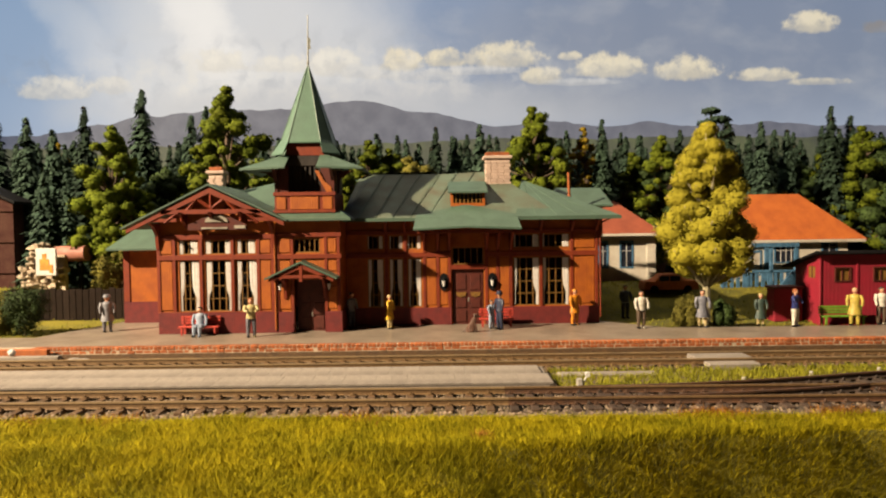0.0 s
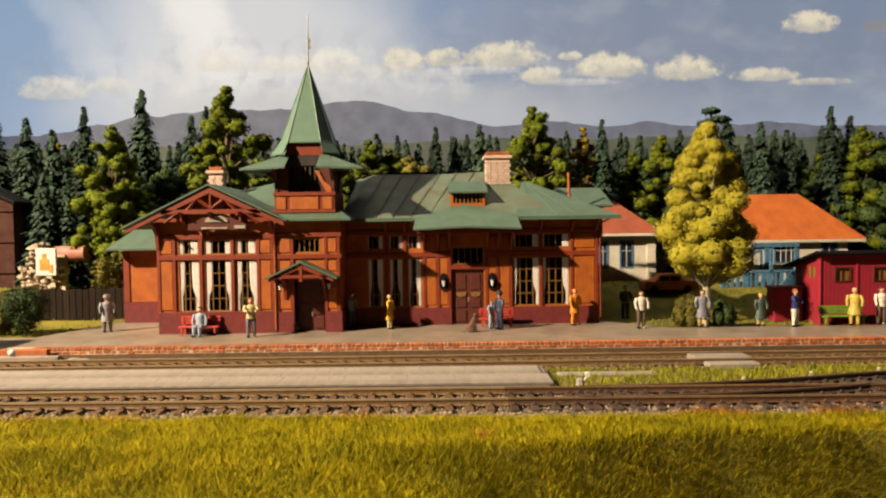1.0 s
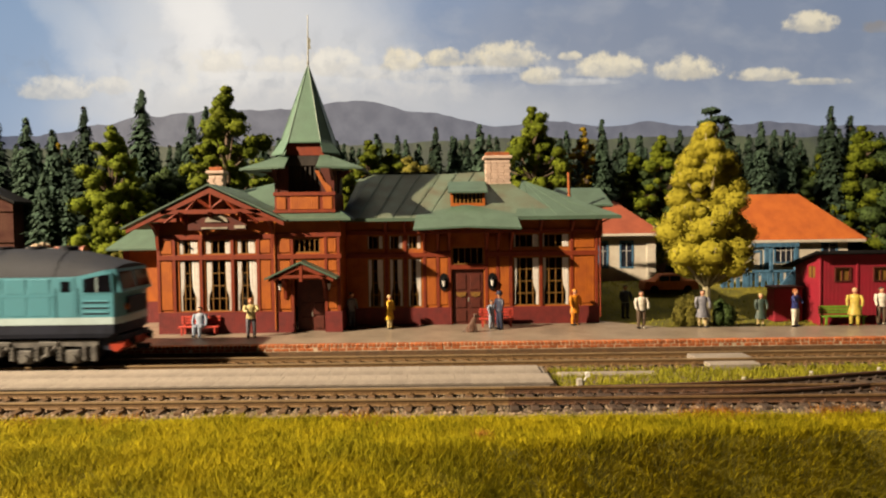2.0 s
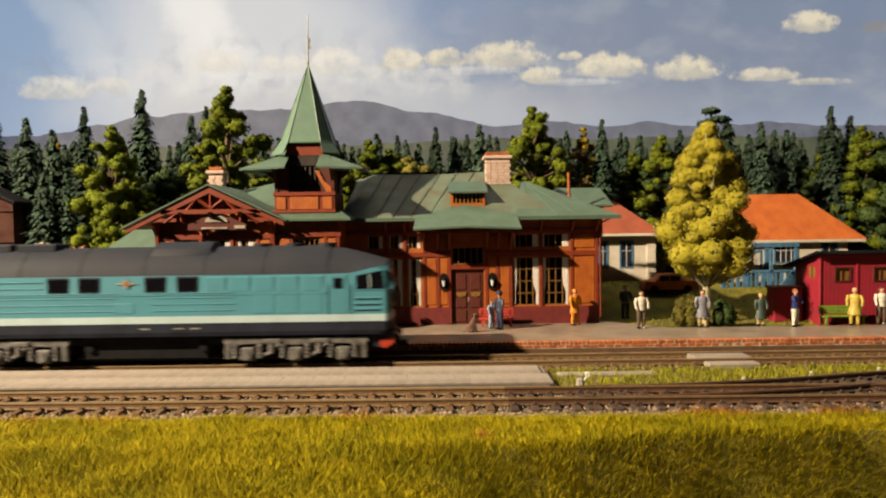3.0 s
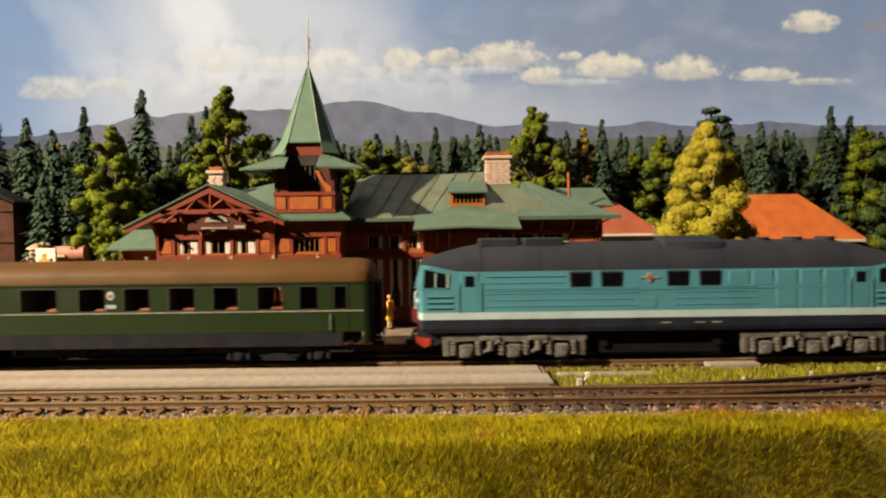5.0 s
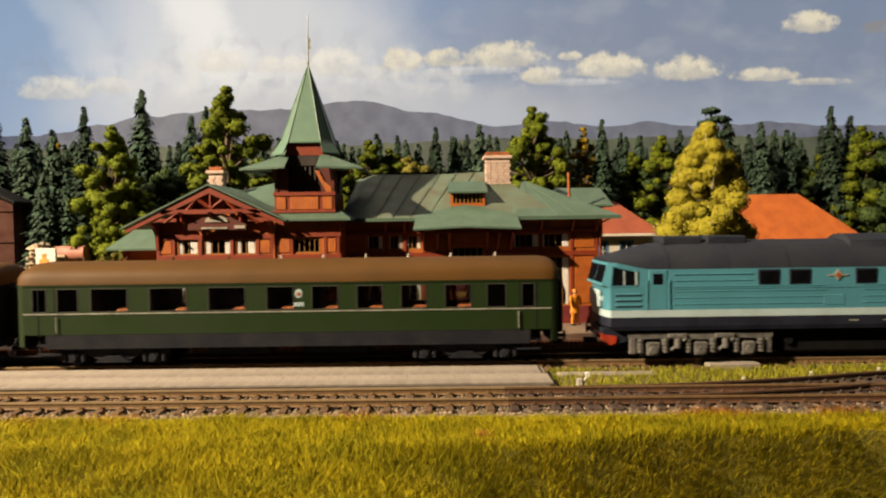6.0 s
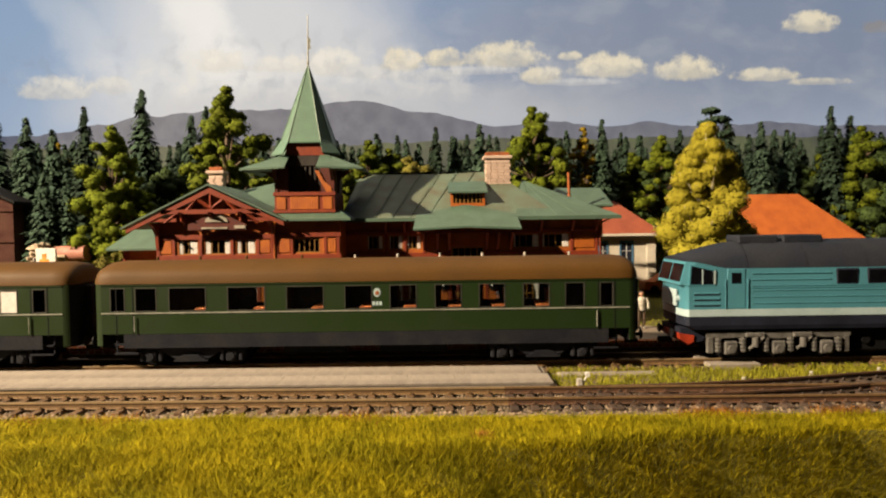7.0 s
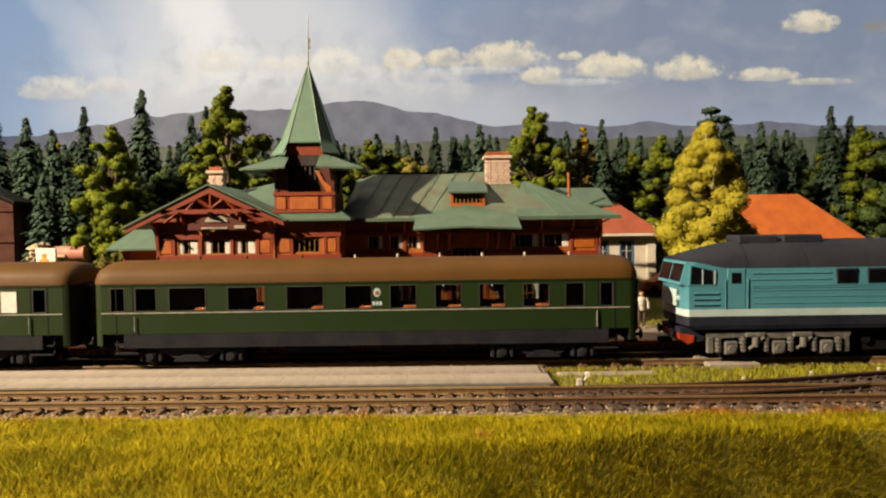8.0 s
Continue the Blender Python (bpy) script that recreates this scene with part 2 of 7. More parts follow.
def loft(bm, sections, close_ends=True, ring=False):
    """Skin between equal-length rows of points."""
    rows = [[bm.verts.new(p) for p in s] for s in sections]
    n = len(rows[0])
    made = []
    for a, b in zip(rows, rows[1:]):
        for i in range(n if ring else n - 1):
            made.append(bm.faces.new((a[i], a[(i + 1) % n], b[(i + 1) % n], b[i])))
    if close_ends:
        made += [bm.faces.new(rows[0][::-1]), bm.faces.new(rows[-1])]
    bmesh.ops.recalc_face_normals(bm, faces=made)
    return bm


def pierced(bm, x0, x1, z0, z1, holes, y0, y1):
    """A wall plate with real openings (hx0, hx1, hz0, hz1) through it."""
    xs = sorted({x0, x1, *(h[0] for h in holes), *(h[1] for h in holes)})
    zs = sorted({z0, z1, *(h[2] for h in holes), *(h[3] for h in holes)})
    zs = [z for z in zs if z0 <= z <= z1]
    for a, b in zip(xs, xs[1:]):
        for lo, hi in zip(zs, zs[1:]):
            u, v = (a + b) / 2, (lo + hi) / 2
            if not any(h[0] < u < h[1] and h[2] < v < h[3] for h in holes):
                box(bm, a, b, y0, y1, lo, hi)
    bmesh.ops.remove_doubles(bm, verts=bm.verts[:], dist=0.001)
    return bm


def mesh_of(name, bm, mats, origin=(0, 0, 0), smooth=False):
    me = bpy.data.meshes.new(name)
    bm.transform(Matrix.Diagonal((MM, MM, MM, 1)) @ Matrix.Translation(-Vector(origin)))
    if smooth:
        for f in bm.faces:
            f.smooth = True
    bm.to_mesh(me)
    bm.free()
    for m in mats if isinstance(mats, (list, tuple)) else [mats]:
        me.materials.append(m)
    if smooth:
        me.set_sharp_from_angle(angle=radians(40))
    return me


def thing(name, x, y, z, label, category, group="", kind="", rz=0):
    """An empty at a thing's base. Its parts are planned in the layout's own millimetres."""
    ob = new(name)
    ob.empty_display_size = 0.01
    ob.matrix_basis = pose(x * MM, y * MM, z * MM, 0, 0, rz)
    ORIGIN[ob] = (x, y, z)
    return tagged(ob, label, category, group, kind)


def part(name, bm, mat, parent, label="", smooth=False):
    root = parent
    while root.parent:
        root = root.parent
    ob = new(name, mesh_of(name, bm, mat, ORIGIN.get(root, (0, 0, 0)), smooth))
    ob.parent = parent
    return tagged(ob, label) if label else ob


def solid(name, bm, mat, label, category, origin=(0, 0, 0), kind="", group="", smooth=False):
    """A thing, or a piece of the setting, of one mesh."""
    ob = new(name, mesh_of(name, bm, mat, origin, smooth))
    ob.matrix_basis = pose(*[c * MM for c in origin])
    ORIGIN[ob] = origin
    return tagged(ob, label, category, group, kind)


def put(x, y, z, rz=0, s=1.0):
    return pose(x * MM, y * MM, z * MM, 0, 0, rz) @ Matrix.Diagonal((s, s, s, 1))


def soup(name, verts, faces, mats, normals=None):
    """A mesh from arrays of vertices (mm) and faces with equal corner counts."""
    me = bpy.data.meshes.new(name)
    v, f = np.asarray(verts, dtype=np.float32) * MM, np.asarray(faces, dtype=np.int32)
    k = f.shape[1]
    me.vertices.add(len(v)), me.loops.add(f.size), me.polygons.add(len(f))
    me.vertices.foreach_set("co", v.ravel())
    me.loops.foreach_set("vertex_index", f.ravel())
    me.polygons.foreach_set("loop_start", np.arange(0, f.size, k, dtype=np.int32))
    me.update(calc_edges=True)
    if normals is not None:
        me.polygons.foreach_set("use_smooth", np.ones(len(f), dtype=bool))
        me.normals_split_custom_set_from_vertices(normals)
    for m in mats if isinstance(mats, (list, tuple)) else [mats]:
        me.materials.append(m)
    return me


def lens(t):
    t = min(max(t, 0.0), 1.0)
    return t * t * (3 - 2 * t)


def height(x, y):
    """The lie of the land."""
    if y < 228:
        edge = 196 + 13 * lens((x + 10) / 130) + 2.5 * noise.noise((x * 0.04, 7, 1))
        fall = max(edge - y, 0)
        return -(0.16 + 1.5 * lens((x + 30) / 110)) * fall + 0.9 * noise.noise((x * 0.06, y * 0.09, 4))
    if y < 372:
        return 0.0
    rise = 6.0 * lens((y - 372) / 8) + 18 * lens((y - 425) / 65) + 14 * lens((y - 520) / 250)
    return rise + 1.2 * noise.noise((x * 0.03, y * 0.03, 2)) * lens((y - 400) / 40)


# ---- ground ----
def ground():
    bm = bmesh.new()
    xs = [-1300, -900, -700, -560] + list(range(-480, 481, 12)) + [560, 700, 900, 1300]
    ys = [60, 100, 130] + list(range(150, 240, 6)) + [260, 300, 340, 366, 372, 375, 378, 382] + list(range(390, 560, 10)) + [600, 660, 740, 820, 900, 1000]
    grid = [[bm.verts.new((x, y, height(x, y))) for x in xs] for y in ys]
    for i in range(len(ys) - 1):
        for j in range(len(xs) - 1):
            f = bm.faces.new((grid[i][j], grid[i][j + 1], grid[i + 1][j + 1], grid[i + 1][j]))
            f.material_index = 0 if ys[i] < 234 or ys[i] > 370 else 1
    solid("ground", bm, [GRASSBED, SOIL], "grassy and earthy model landscape base", "ground", kind="structure", smooth=True)


def sky_and_hills():
    # the printed backdrop behind the layout: sky with clouds
    m = bpy.data.materials.new("glowing_printed_sky")
    m.use_nodes = True
    nt = m.node_tree
    nt.nodes.remove(nt.nodes["Principled BSDF"])
    new_node, join = nt.nodes.new, nt.links.new
    co = new_node("ShaderNodeTexCoord")
    sep = new_node("ShaderNodeSeparateXYZ")
    warp = new_node("ShaderNodeTexNoise")
    warp.inputs["Scale"].default_value, warp.inputs["Detail"].default_value = 24, 9
    warp.inputs["Roughness"].default_value = 0.62
    join(co.outputs["Object"], warp.inputs["Vector"])
    off = new_node("ShaderNodeVectorMath")
    off.operation = "MULTIPLY_ADD"
    join(warp.outputs["Color"], off.inputs[0])
    off.inputs[1].default_value = (0.055, 0.0, 0.034)
    join(co.outputs["Object"], off.inputs[2])
    join(off.outputs[0], sep.inputs[0])

    def math_node(op, a, b):
        n = new_node("ShaderNodeMath")
        n.operation = op
        for i, v in enumerate((a, b)):
            if isinstance(v, (int, float)):
                n.inputs[i].default_value = v
            else:
                join(v, n.inputs[i])
        return n.outputs[0]

    def spot(cx, cz, rx, rz, soft, lean=0.0):
        """1 inside an ellipse of the sheet, 0 outside; lean tilts it."""
        dx = math_node("SUBTRACT", sep.outputs["X"], cx + 0.0275)
        dz = math_node("SUBTRACT", sep.outputs["Z"], cz + 0.017)
        dx = math_node("ADD", dx, math_node("MULTIPLY", dz, lean))
        d = math_node("ADD", math_node("POWER", math_node("ABSOLUTE", math_node("DIVIDE", dx, rx), 0), 2.0),
                      math_node("POWER", math_node("ABSOLUTE", math_node("DIVIDE", dz, rz), 0), 2.0))
        r = new_node("ShaderNodeMapRange")
        r.interpolation_type = "SMOOTHSTEP"
        r.inputs["From Min"].default_value, r.inputs["From Max"].default_value = 1.0 + soft, max(1.0 - soft, 0.0)
        join(d, r.inputs["Value"])
        return r.outputs[0]

    ramp = new_node("ShaderNodeValToRGB")
    h = math_node("DIVIDE", math_node("SUBTRACT", sep.outputs["Z"], 0.18), 0.24)
    join(h, ramp.inputs[0])
    ramp.color_ramp.elements[0].color, ramp.color_ramp.elements[0].position = (0.39, 0.45, 0.56, 1), 0.0
    ramp.color_ramp.elements[1].color, ramp.color_ramp.elements[1].position = (0.155, 0.275, 0.48, 1), 1.0
    mid = ramp.color_ramp.elements.new(0.5)
    mid.color = (0.255, 0.345, 0.50, 1)
    color = ramp.outputs[0]

    def blend(color, mask, tone, amount):
        n = new_node("ShaderNodeMix")
        n.data_type = "RGBA"
        join(math_node("MULTIPLY", mask, amount), n.inputs["Factor"])
        join(color, n.inputs["A"])
        n.inputs["B"].default_value = (*tone, 1)
        return n.outputs["Result"]

    warm, pale, grey = (0.86, 0.77, 0.58), (0.74, 0.74, 0.73), (0.52, 0.54, 0.58)
    # pale blue air and a thin streak beside the shaft
    color = blend(color, spot(-0.55, 0.31, 0.24, 0.16, 0.95), (0.42, 0.55, 0.74), 0.65)
    color = blend(color, spot(-0.50, 0.34, 0.035, 0.10, 1.0, 0.7), (0.66, 0.71, 0.78), 0.5)
    # the great pale shaft of light
    color = blend(color, spot(-0.26, 0.33, 0.20, 0.20, 0.9, 0.35), (0.80, 0.80, 0.79), 0.70)
    color = blend(color, spot(-0.335, 0.36, 0.045, 0.13, 1.0, 0.55), (0.90, 0.89, 0.87), 0.8)
    color = blend(color, spot(-0.27, 0.24, 0.22, 0.06, 0.95), pale, 0.55)
    color = blend(color, spot(-0.05, 0.235, 0.36, 0.035, 0.95), grey, 0.8)
    color = blend(color, spot(0.42, 0.33, 0.36, 0.12, 0.95), (0.17, 0.215, 0.31), 0.62)
    # heaped clouds: round tops over flat bases
    lumps = new_node("ShaderNodeTexNoise")
    lumps.inputs["Scale"].default_value, lumps.inputs["Detail"].default_value = 52, 6
    lumps.inputs["Roughness"].default_value = 0.58
    join(co.outputs["Object"], lumps.inputs["Vector"])
    lump = math_node("MULTIPLY", math_node("SUBTRACT", lumps.outputs["Fac"], 0.5), 2.6)
    plain = new_node("ShaderNodeSeparateXYZ")
    join(co.outputs["Object"], plain.inputs[0])

    def ramp_of(value, lo, hi):
        r = new_node("ShaderNodeMapRange")
        r.interpolation_type = "SMOOTHSTEP"
        r.inputs["From Min"].default_value, r.inputs["From Max"].default_value = lo, hi
        join(value, r.inputs["Value"])
        return r.outputs[0]

    for cx, cz, rx, up, tone, amount in (
            (-0.53, 0.262, 0.062, 0.024, warm, 0.75), (-0.455, 0.266, 0.028, 0.019, warm, 0.6), (-0.306, 0.297, 0.036, 0.026, warm, 0.85), (-0.225, 0.293, 0.05, 0.018, pale, 0.6),
            (-0.155, 0.292, 0.048, 0.026, warm, 0.85), (-0.100, 0.282, 0.055, 0.016, pale, 0.6), (-0.052, 0.294, 0.032, 0.026, warm, 0.85), (-0.03, 0.277, 0.07, 0.012, pale, 0.5),
            (0.008, 0.298, 0.034, 0.018, warm, 0.95), (0.088, 0.298, 0.056, 0.028, warm, 0.95), (0.045, 0.283, 0.075, 0.010, pale, 0.5), (0.180, 0.302, 0.018, 0.009, warm, 0.7),
            (0.142, 0.272, 0.030, 0.020, warm, 0.85), (0.236, 0.282, 0.055, 0.026, warm, 0.95), (0.19, 0.266, 0.06, 0.008, pale, 0.5), (0.340, 0.278, 0.046, 0.026, warm, 0.95),
            (0.448, 0.271, 0.048, 0.014, warm, 0.8), (0.525, 0.262, 0.045, 0.008, warm, 0.5), (0.512, 0.339, 0.040, 0.022, warm, 0.95), (0.61, 0.335, 0.026, 0.012, (0.24, 0.24, 0.26), 0.7)):
        if cx < -0.1:
            tone = (0.90, 0.86, 0.77)
        dx = math_node("DIVIDE", math_node("SUBTRACT", plain.outputs["X"], cx), rx)
        dz = math_node("SUBTRACT", plain.outputs["Z"], cz)
        rise = math_node("MAXIMUM", math_node("DIVIDE", dz, up), math_node("DIVIDE", dz, -0.42 * up))
        d = math_node("ADD", math_node("MULTIPLY", dx, dx), math_node("MULTIPLY", rise, rise))
        mask = ramp_of(math_node("ADD", math_node("SUBTRACT", 1.0, d), lump), -0.25, 0.75)
        near = ramp_of(d, 2.2, 1.2)
        mask = math_node("MULTIPLY", mask, near)
        color = blend(color, mask, [0.60 * c + 0.12 for c in tone], amount * 0.9)
        lit = math_node("MULTIPLY", mask, ramp_of(math_node("ADD", math_node("DIVIDE", dz, up), lump), -0.25, 0.65))
        color = blend(color, lit, tone, amount)
    # the finer billows printed in the pale bank of cloud
    billow = new_node("ShaderNodeTexNoise")
    billow.inputs["Scale"].default_value, billow.inputs["Detail"].default_value = 30, 8
    join(off.outputs[0], billow.inputs["Vector"])
    puff = new_node("ShaderNodeMapRange")
    puff.inputs["From Min"].default_value, puff.inputs["From Max"].default_value = 0.48, 0.68
    join(billow.outputs["Fac"], puff.inputs["Value"])
    band = spot(-0.16, 0.285, 0.34, 0.036, 0.9)
    color = blend(color, math_node("MULTIPLY", puff.outputs[0], band), (0.86, 0.82, 0.74), 0.5)
    shade = new_node("ShaderNodeMapRange")
    shade.inputs["From Min"].default_value, shade.inputs["From Max"].default_value = 0.48, 0.30
    join(billow.outputs["Fac"], shade.inputs["Value"])
    color = blend(color, math_node("MULTIPLY", shade.outputs[0], spot(-0.05, 0.29, 0.60, 0.05, 0.9)), (0.33, 0.38, 0.46), 0.45)
    print_noise = new_node("ShaderNodeTexNoise")
    print_noise.inputs["Scale"].default_value, print_noise.inputs["Detail"].default_value = 9, 10
    stretch = new_node("ShaderNodeMapping")
    stretch.inputs["Scale"].default_value = (1.0, 1.0, 1.9)
    join(co.outputs["Object"], stretch.inputs[0]), join(stretch.outputs[0], print_noise.inputs["Vector"])
    wisp = new_node("ShaderNodeMapRange")
    wisp.inputs["From Min"].default_value, wisp.inputs["From Max"].default_value = 0.5, 0.75
    join(print_noise.outputs["Fac"], wisp.inputs["Value"])
    color = blend(color, wisp.outputs[0], (0.62, 0.63, 0.64), 0.30)
    # emission stands in for the hall's light falling on the sheet
    em = new_node("ShaderNodeEmission")
    em.inputs["Strength"].default_value = 0.80
    join(color, em.inputs["Color"])
    # slack folds of the hanging sheet catch a little of the hall's light
    dif = new_node("ShaderNodeBsdfDiffuse")
    dif.inputs["Color"].default_value = (0.05, 0.05, 0.05, 1)
    add = new_node("ShaderNodeAddShader")
    join(em.outputs[0], add.inputs[0]), join(dif.outputs[0], add.inputs[1])
    join(add.outputs[0], nt.nodes["Material Output"].inputs[0])
    bm = bmesh.new()
    loft(bm, [[(x, 905 + 1.5 * math.sin(x * 0.045) + math.sin(x * 0.11), z) for x in range(-1300, 1301, 20)] for z in (-60, 700)], close_ends=False)
    solid("backdrop", bm, m, "printed blue sky with sunlit clouds, a hanging backdrop sheet", "backdrop", kind="structure", smooth=True)

    def glowing_hill_material(name, low, high, z0, z1):
        hm = bpy.data.materials.new(name)
        hm.use_nodes = True
        n2 = hm.node_tree
        b = n2.nodes["Principled BSDF"]
        b.inputs["Roughness"].default_value = 1.0
        b.inputs["Base Color"].default_value = (0.03, 0.03, 0.03, 1)
        c = n2.nodes.new("ShaderNodeTexCoord")
        n = n2.nodes.new("ShaderNodeTexNoise")
        n.inputs["Scale"].default_value, n.inputs["Detail"].default_value = 45, 6
        n2.links.new(c.outputs["Object"], n.inputs["Vector"])
        mx = n2.nodes.new("ShaderNodeMix")
        mx.data_type = "RGBA"
        mx.inputs["A"].default_value, mx.inputs["B"].default_value = (*low, 1), (*high, 1)
        rr = n2.nodes.new("ShaderNodeMapRange")
        rr.inputs["From Min"].default_value, rr.inputs["From Max"].default_value = 0.35, 0.65
        n2.links.new(n.outputs["Fac"], rr.inputs["Value"])
        n2.links.new(rr.outputs[0], mx.inputs["Factor"])
        # the hills glow by themselves, in place of light on the print
        n2.links.new(mx.outputs["Result"], b.inputs["Emission Color"])
        b.inputs["Emission Strength"].default_value = 1.0
        return hm

    def ridge(name, label, y, mat, humps, base, rough):
        bm = bmesh.new()
        top = []
        for x in range(-1000, 1001, 6):
            z = base + sum(a * math.exp(-((x - c) / w) ** 2) for c, a, w in humps)
            top.append((x, z + rough * noise.fractal((x * 0.03, y, 0), 1.0, 2.0, 4)))
        loft(bm, [[(x, y, 0) for x, z in top], [(x, y, z * 0.75) for x, z in top], [(x, y + 5, z) for x, z in top], [(x, y + 8, 0) for x, z in top]], close_ends=False)
        solid(name, bm, mat, label, "hills", kind="structure", smooth=True)

    ridge("backdrop_mountain", "hazy blue-grey wooded mountain ridge", 890, glowing_hill_material("far_hills", (0.066, 0.080, 0.124), (0.112, 0.124, 0.168), 0, 1),
          ((-104, 37, 84), (-270, 31, 125), (-420, 16, 90), (8, 15, 50), (150, 12, 60), (285, 9, 40), (440, 6, 80)), 201, 4)
    ridge("backdrop_foothills", "dim green foothills and fields", 872, glowing_hill_material("near_hills", (0.018, 0.032, 0.024), (0.058, 0.080, 0.030), 0, 1),
          ((80, 6, 100), (360, 5, 160)), 182, 3)


# ---- tracks ----
def track(name, label, path, step=7.75, steel=None, wood=None):
    """A track along path(s) -> (x, y, heading in degrees), s from s0 to s1: rails, rail heads and single sleepers."""
    fn, s0, s1 = path
    web, head = steel or (RAIL, RAILTOP)
    tr = thing(name, 0, 0, 0, label, "railway track")
    n = max(int((s1 - s0) / 12), 2)
    for side in (-8.25, 8.25):
        rows_low, rows_top = [], []
        for i in range(n + 1):
            x, y, a = fn(s0 + (s1 - s0) * i / n)
            nx, ny = -math.sin(radians(a)), math.cos(radians(a))
            def at(o, z):
                return (x + nx * (side + o), y + ny * (side + o), z)
            rows_low.append([at(-1.1, 1.45), at(1.1, 1.45), at(0.3, 1.9), at(0.3, 3.1), at(0.6, 3.35), at(-0.6, 3.35), at(-0.3, 3.1), at(-0.3, 1.9)])
            rows_top.append([at(-0.6, 3.35), at(0.6, 3.35), at(0.55, 4.0), at(-0.55, 4.0)])
        part("rail", loft(bmesh.new(), rows_low, ring=True), web, tr)
        part("rail_head", loft(bmesh.new(), rows_top, ring=True), head, tr, "worn bright rail head")
    me = mesh_of("sleeper", box(bmesh.new(), -1.55, 1.55, -15, 15, -0.6, 1.45, 0.25), wood or SLEEPER)
    chair = bmesh.new()
    for side in (-8.25, 8.25):
        box(chair, -0.9, 0.9, side - 2.1, side + 2.1, 1.45, 2.0)
        tube(chair, (0, side - 1.5, 1.9), (0, side - 1.5, 2.7), 0.45, 0.35, 6)
    chairs = mesh_of("rail_chair", chair, web)
    s = s0 + 2
    while s < s1:
        x, y, a = fn(s)
        ob = new("sleeper", me)
        ob.parent = tr
        ob.matrix_basis = pose(x * MM, y * MM, 0, 0, 0, a + random.uniform(-0.6, 0.6))
        c = new("rail_chair", chairs)
        c.parent = ob
        s += step
    return tr


def far_line(s):
    return s, 318.0, 0.0


def near_line(s):
    return s, 251.0 - 0.0105 * s, -0.6


def branch_line(s):
    # leaves the near line at x = 40 and swings away to the rear
    a = min(max(s, 0) / 560.0, 0.22)
    x = 40 + s * math.cos(a * 0.6)
    y = 250.6 + (s * s / 1120.0 if s < 123 else 123 * 123 / 1120.0 + (s - 123) * 0.2196)
    return x, y, math.degrees(a)


def ballast():
    rng = np.random.default_rng(3)
    verts, faces = [], []
    def grains(n, xr, yf, zr, size):
        x = rng.uniform(*xr, n)
        u = rng.uniform(0, 1, n)
        y = np.array([yf(a, b) for a, b in zip(x, u)])
        z = rng.uniform(*zr, n)
        r = size * rng.uniform(0.6, 1.5, n)
        octa = np.array([(1, 0, 0), (0, 1, 0), (-1, 0, 0), (0, -1, 0), (0, 0, 1)], float)
        k = len(verts) * 5
        for i in range(n):
            a = rng.uniform(0, 6.28)
            rot = np.array([(math.cos(a), -math.sin(a), 0), (math.sin(a), math.cos(a), 0), (0, 0, 1)])
            p = octa * rng.uniform(0.6, 1.2, (5, 1)) * r[i]
            verts.append(p @ rot.T + (x[i], y[i], z[i]))
        return n
    grains(12000, (-215, 230), lambda x, u: 221 + 49 * u - 0.0105 * x, (-0.2, 0.7), 0.6)
    grains(5000, (-260, 290), lambda x, u: 303 + 32 * u, (-0.1, 0.7), 0.6)
    bed = bmesh.new()
    loft(bed, [[(x, 231 - 0.0105 * x, z) for z in (-0.4, 0.25)] + [(x, 268 + max(x - 60, 0) ** 2 / 1150.0 + 4, z) for z in (0.3, -0.4)] for x in range(40, 301, 10)], ring=True)
    solid("track_bed", bed, BED, "dark brown soiled bed under the turnout", "track bed", kind="structure")
    v = np.concatenate(verts)
    n = len(verts)
    base = np.array([(0, 1, 4), (1, 2, 4), (2, 3, 4), (3, 0, 4)])
    f = (base[None] + 5 * np.arange(n)[:, None, None]).reshape(-1, 3)
    ob = new("ballast", soup("ballast", v, f, BALLAST))
    tagged(ob, "loose brown-grey crushed stone ballast along the tracks", "ballast", kind="stuff")


def fibres(name, label, mat, n, place, length, width, lean, seed, slope=0.0):
    """Static grass: single standing fibres. place(rng, n) gives x, y, z arrays."""
    rng = np.random.default_rng(seed)
    x, y, z = place(rng, n)
    n = len(x)
    ln = length * rng.uniform(0.55, 1.25, n)
    az = rng.uniform(0, 2 * np.pi, n)
    tip = np.stack([np.cos(az) * ln * lean * rng.uniform(0.2, 1, n), np.sin(az) * ln * lean * rng.uniform(0.2, 1, n), ln], 1)
    w = width * rng.uniform(0.7, 1.3, n)
    fa = rng.uniform(-0.7, 0.7, n)
    side = np.stack([np.cos(fa) * w, np.sin(fa) * w, 0 * w], 1)
    base = np.stack([x, y, z - 0.3], 1)
    if slope:
        tip[:, 1] -= ln * slope * np.clip((np.array([height(a, b + 1) for a, b in zip(x, y)]) - z), 0, 2)
    mid = base + tip * 0.55 + np.array([0, 0, 0.12]) * ln[:, None]
    v = np.stack([base - side, base + side, mid + side * 0.8, mid - side * 0.8, base + tip], 1).reshape(-1, 3)
    k = 5 * np.arange(n)[:, None]
    tri = np.stack([k + (0, 1, 2), k + (0, 2, 3), k + (3, 2, 4)], 1).reshape(-1, 3)
    ob = new(name, soup(name, v, tri, mat))
    return tagged(ob, label, "grass", kind="stuff")


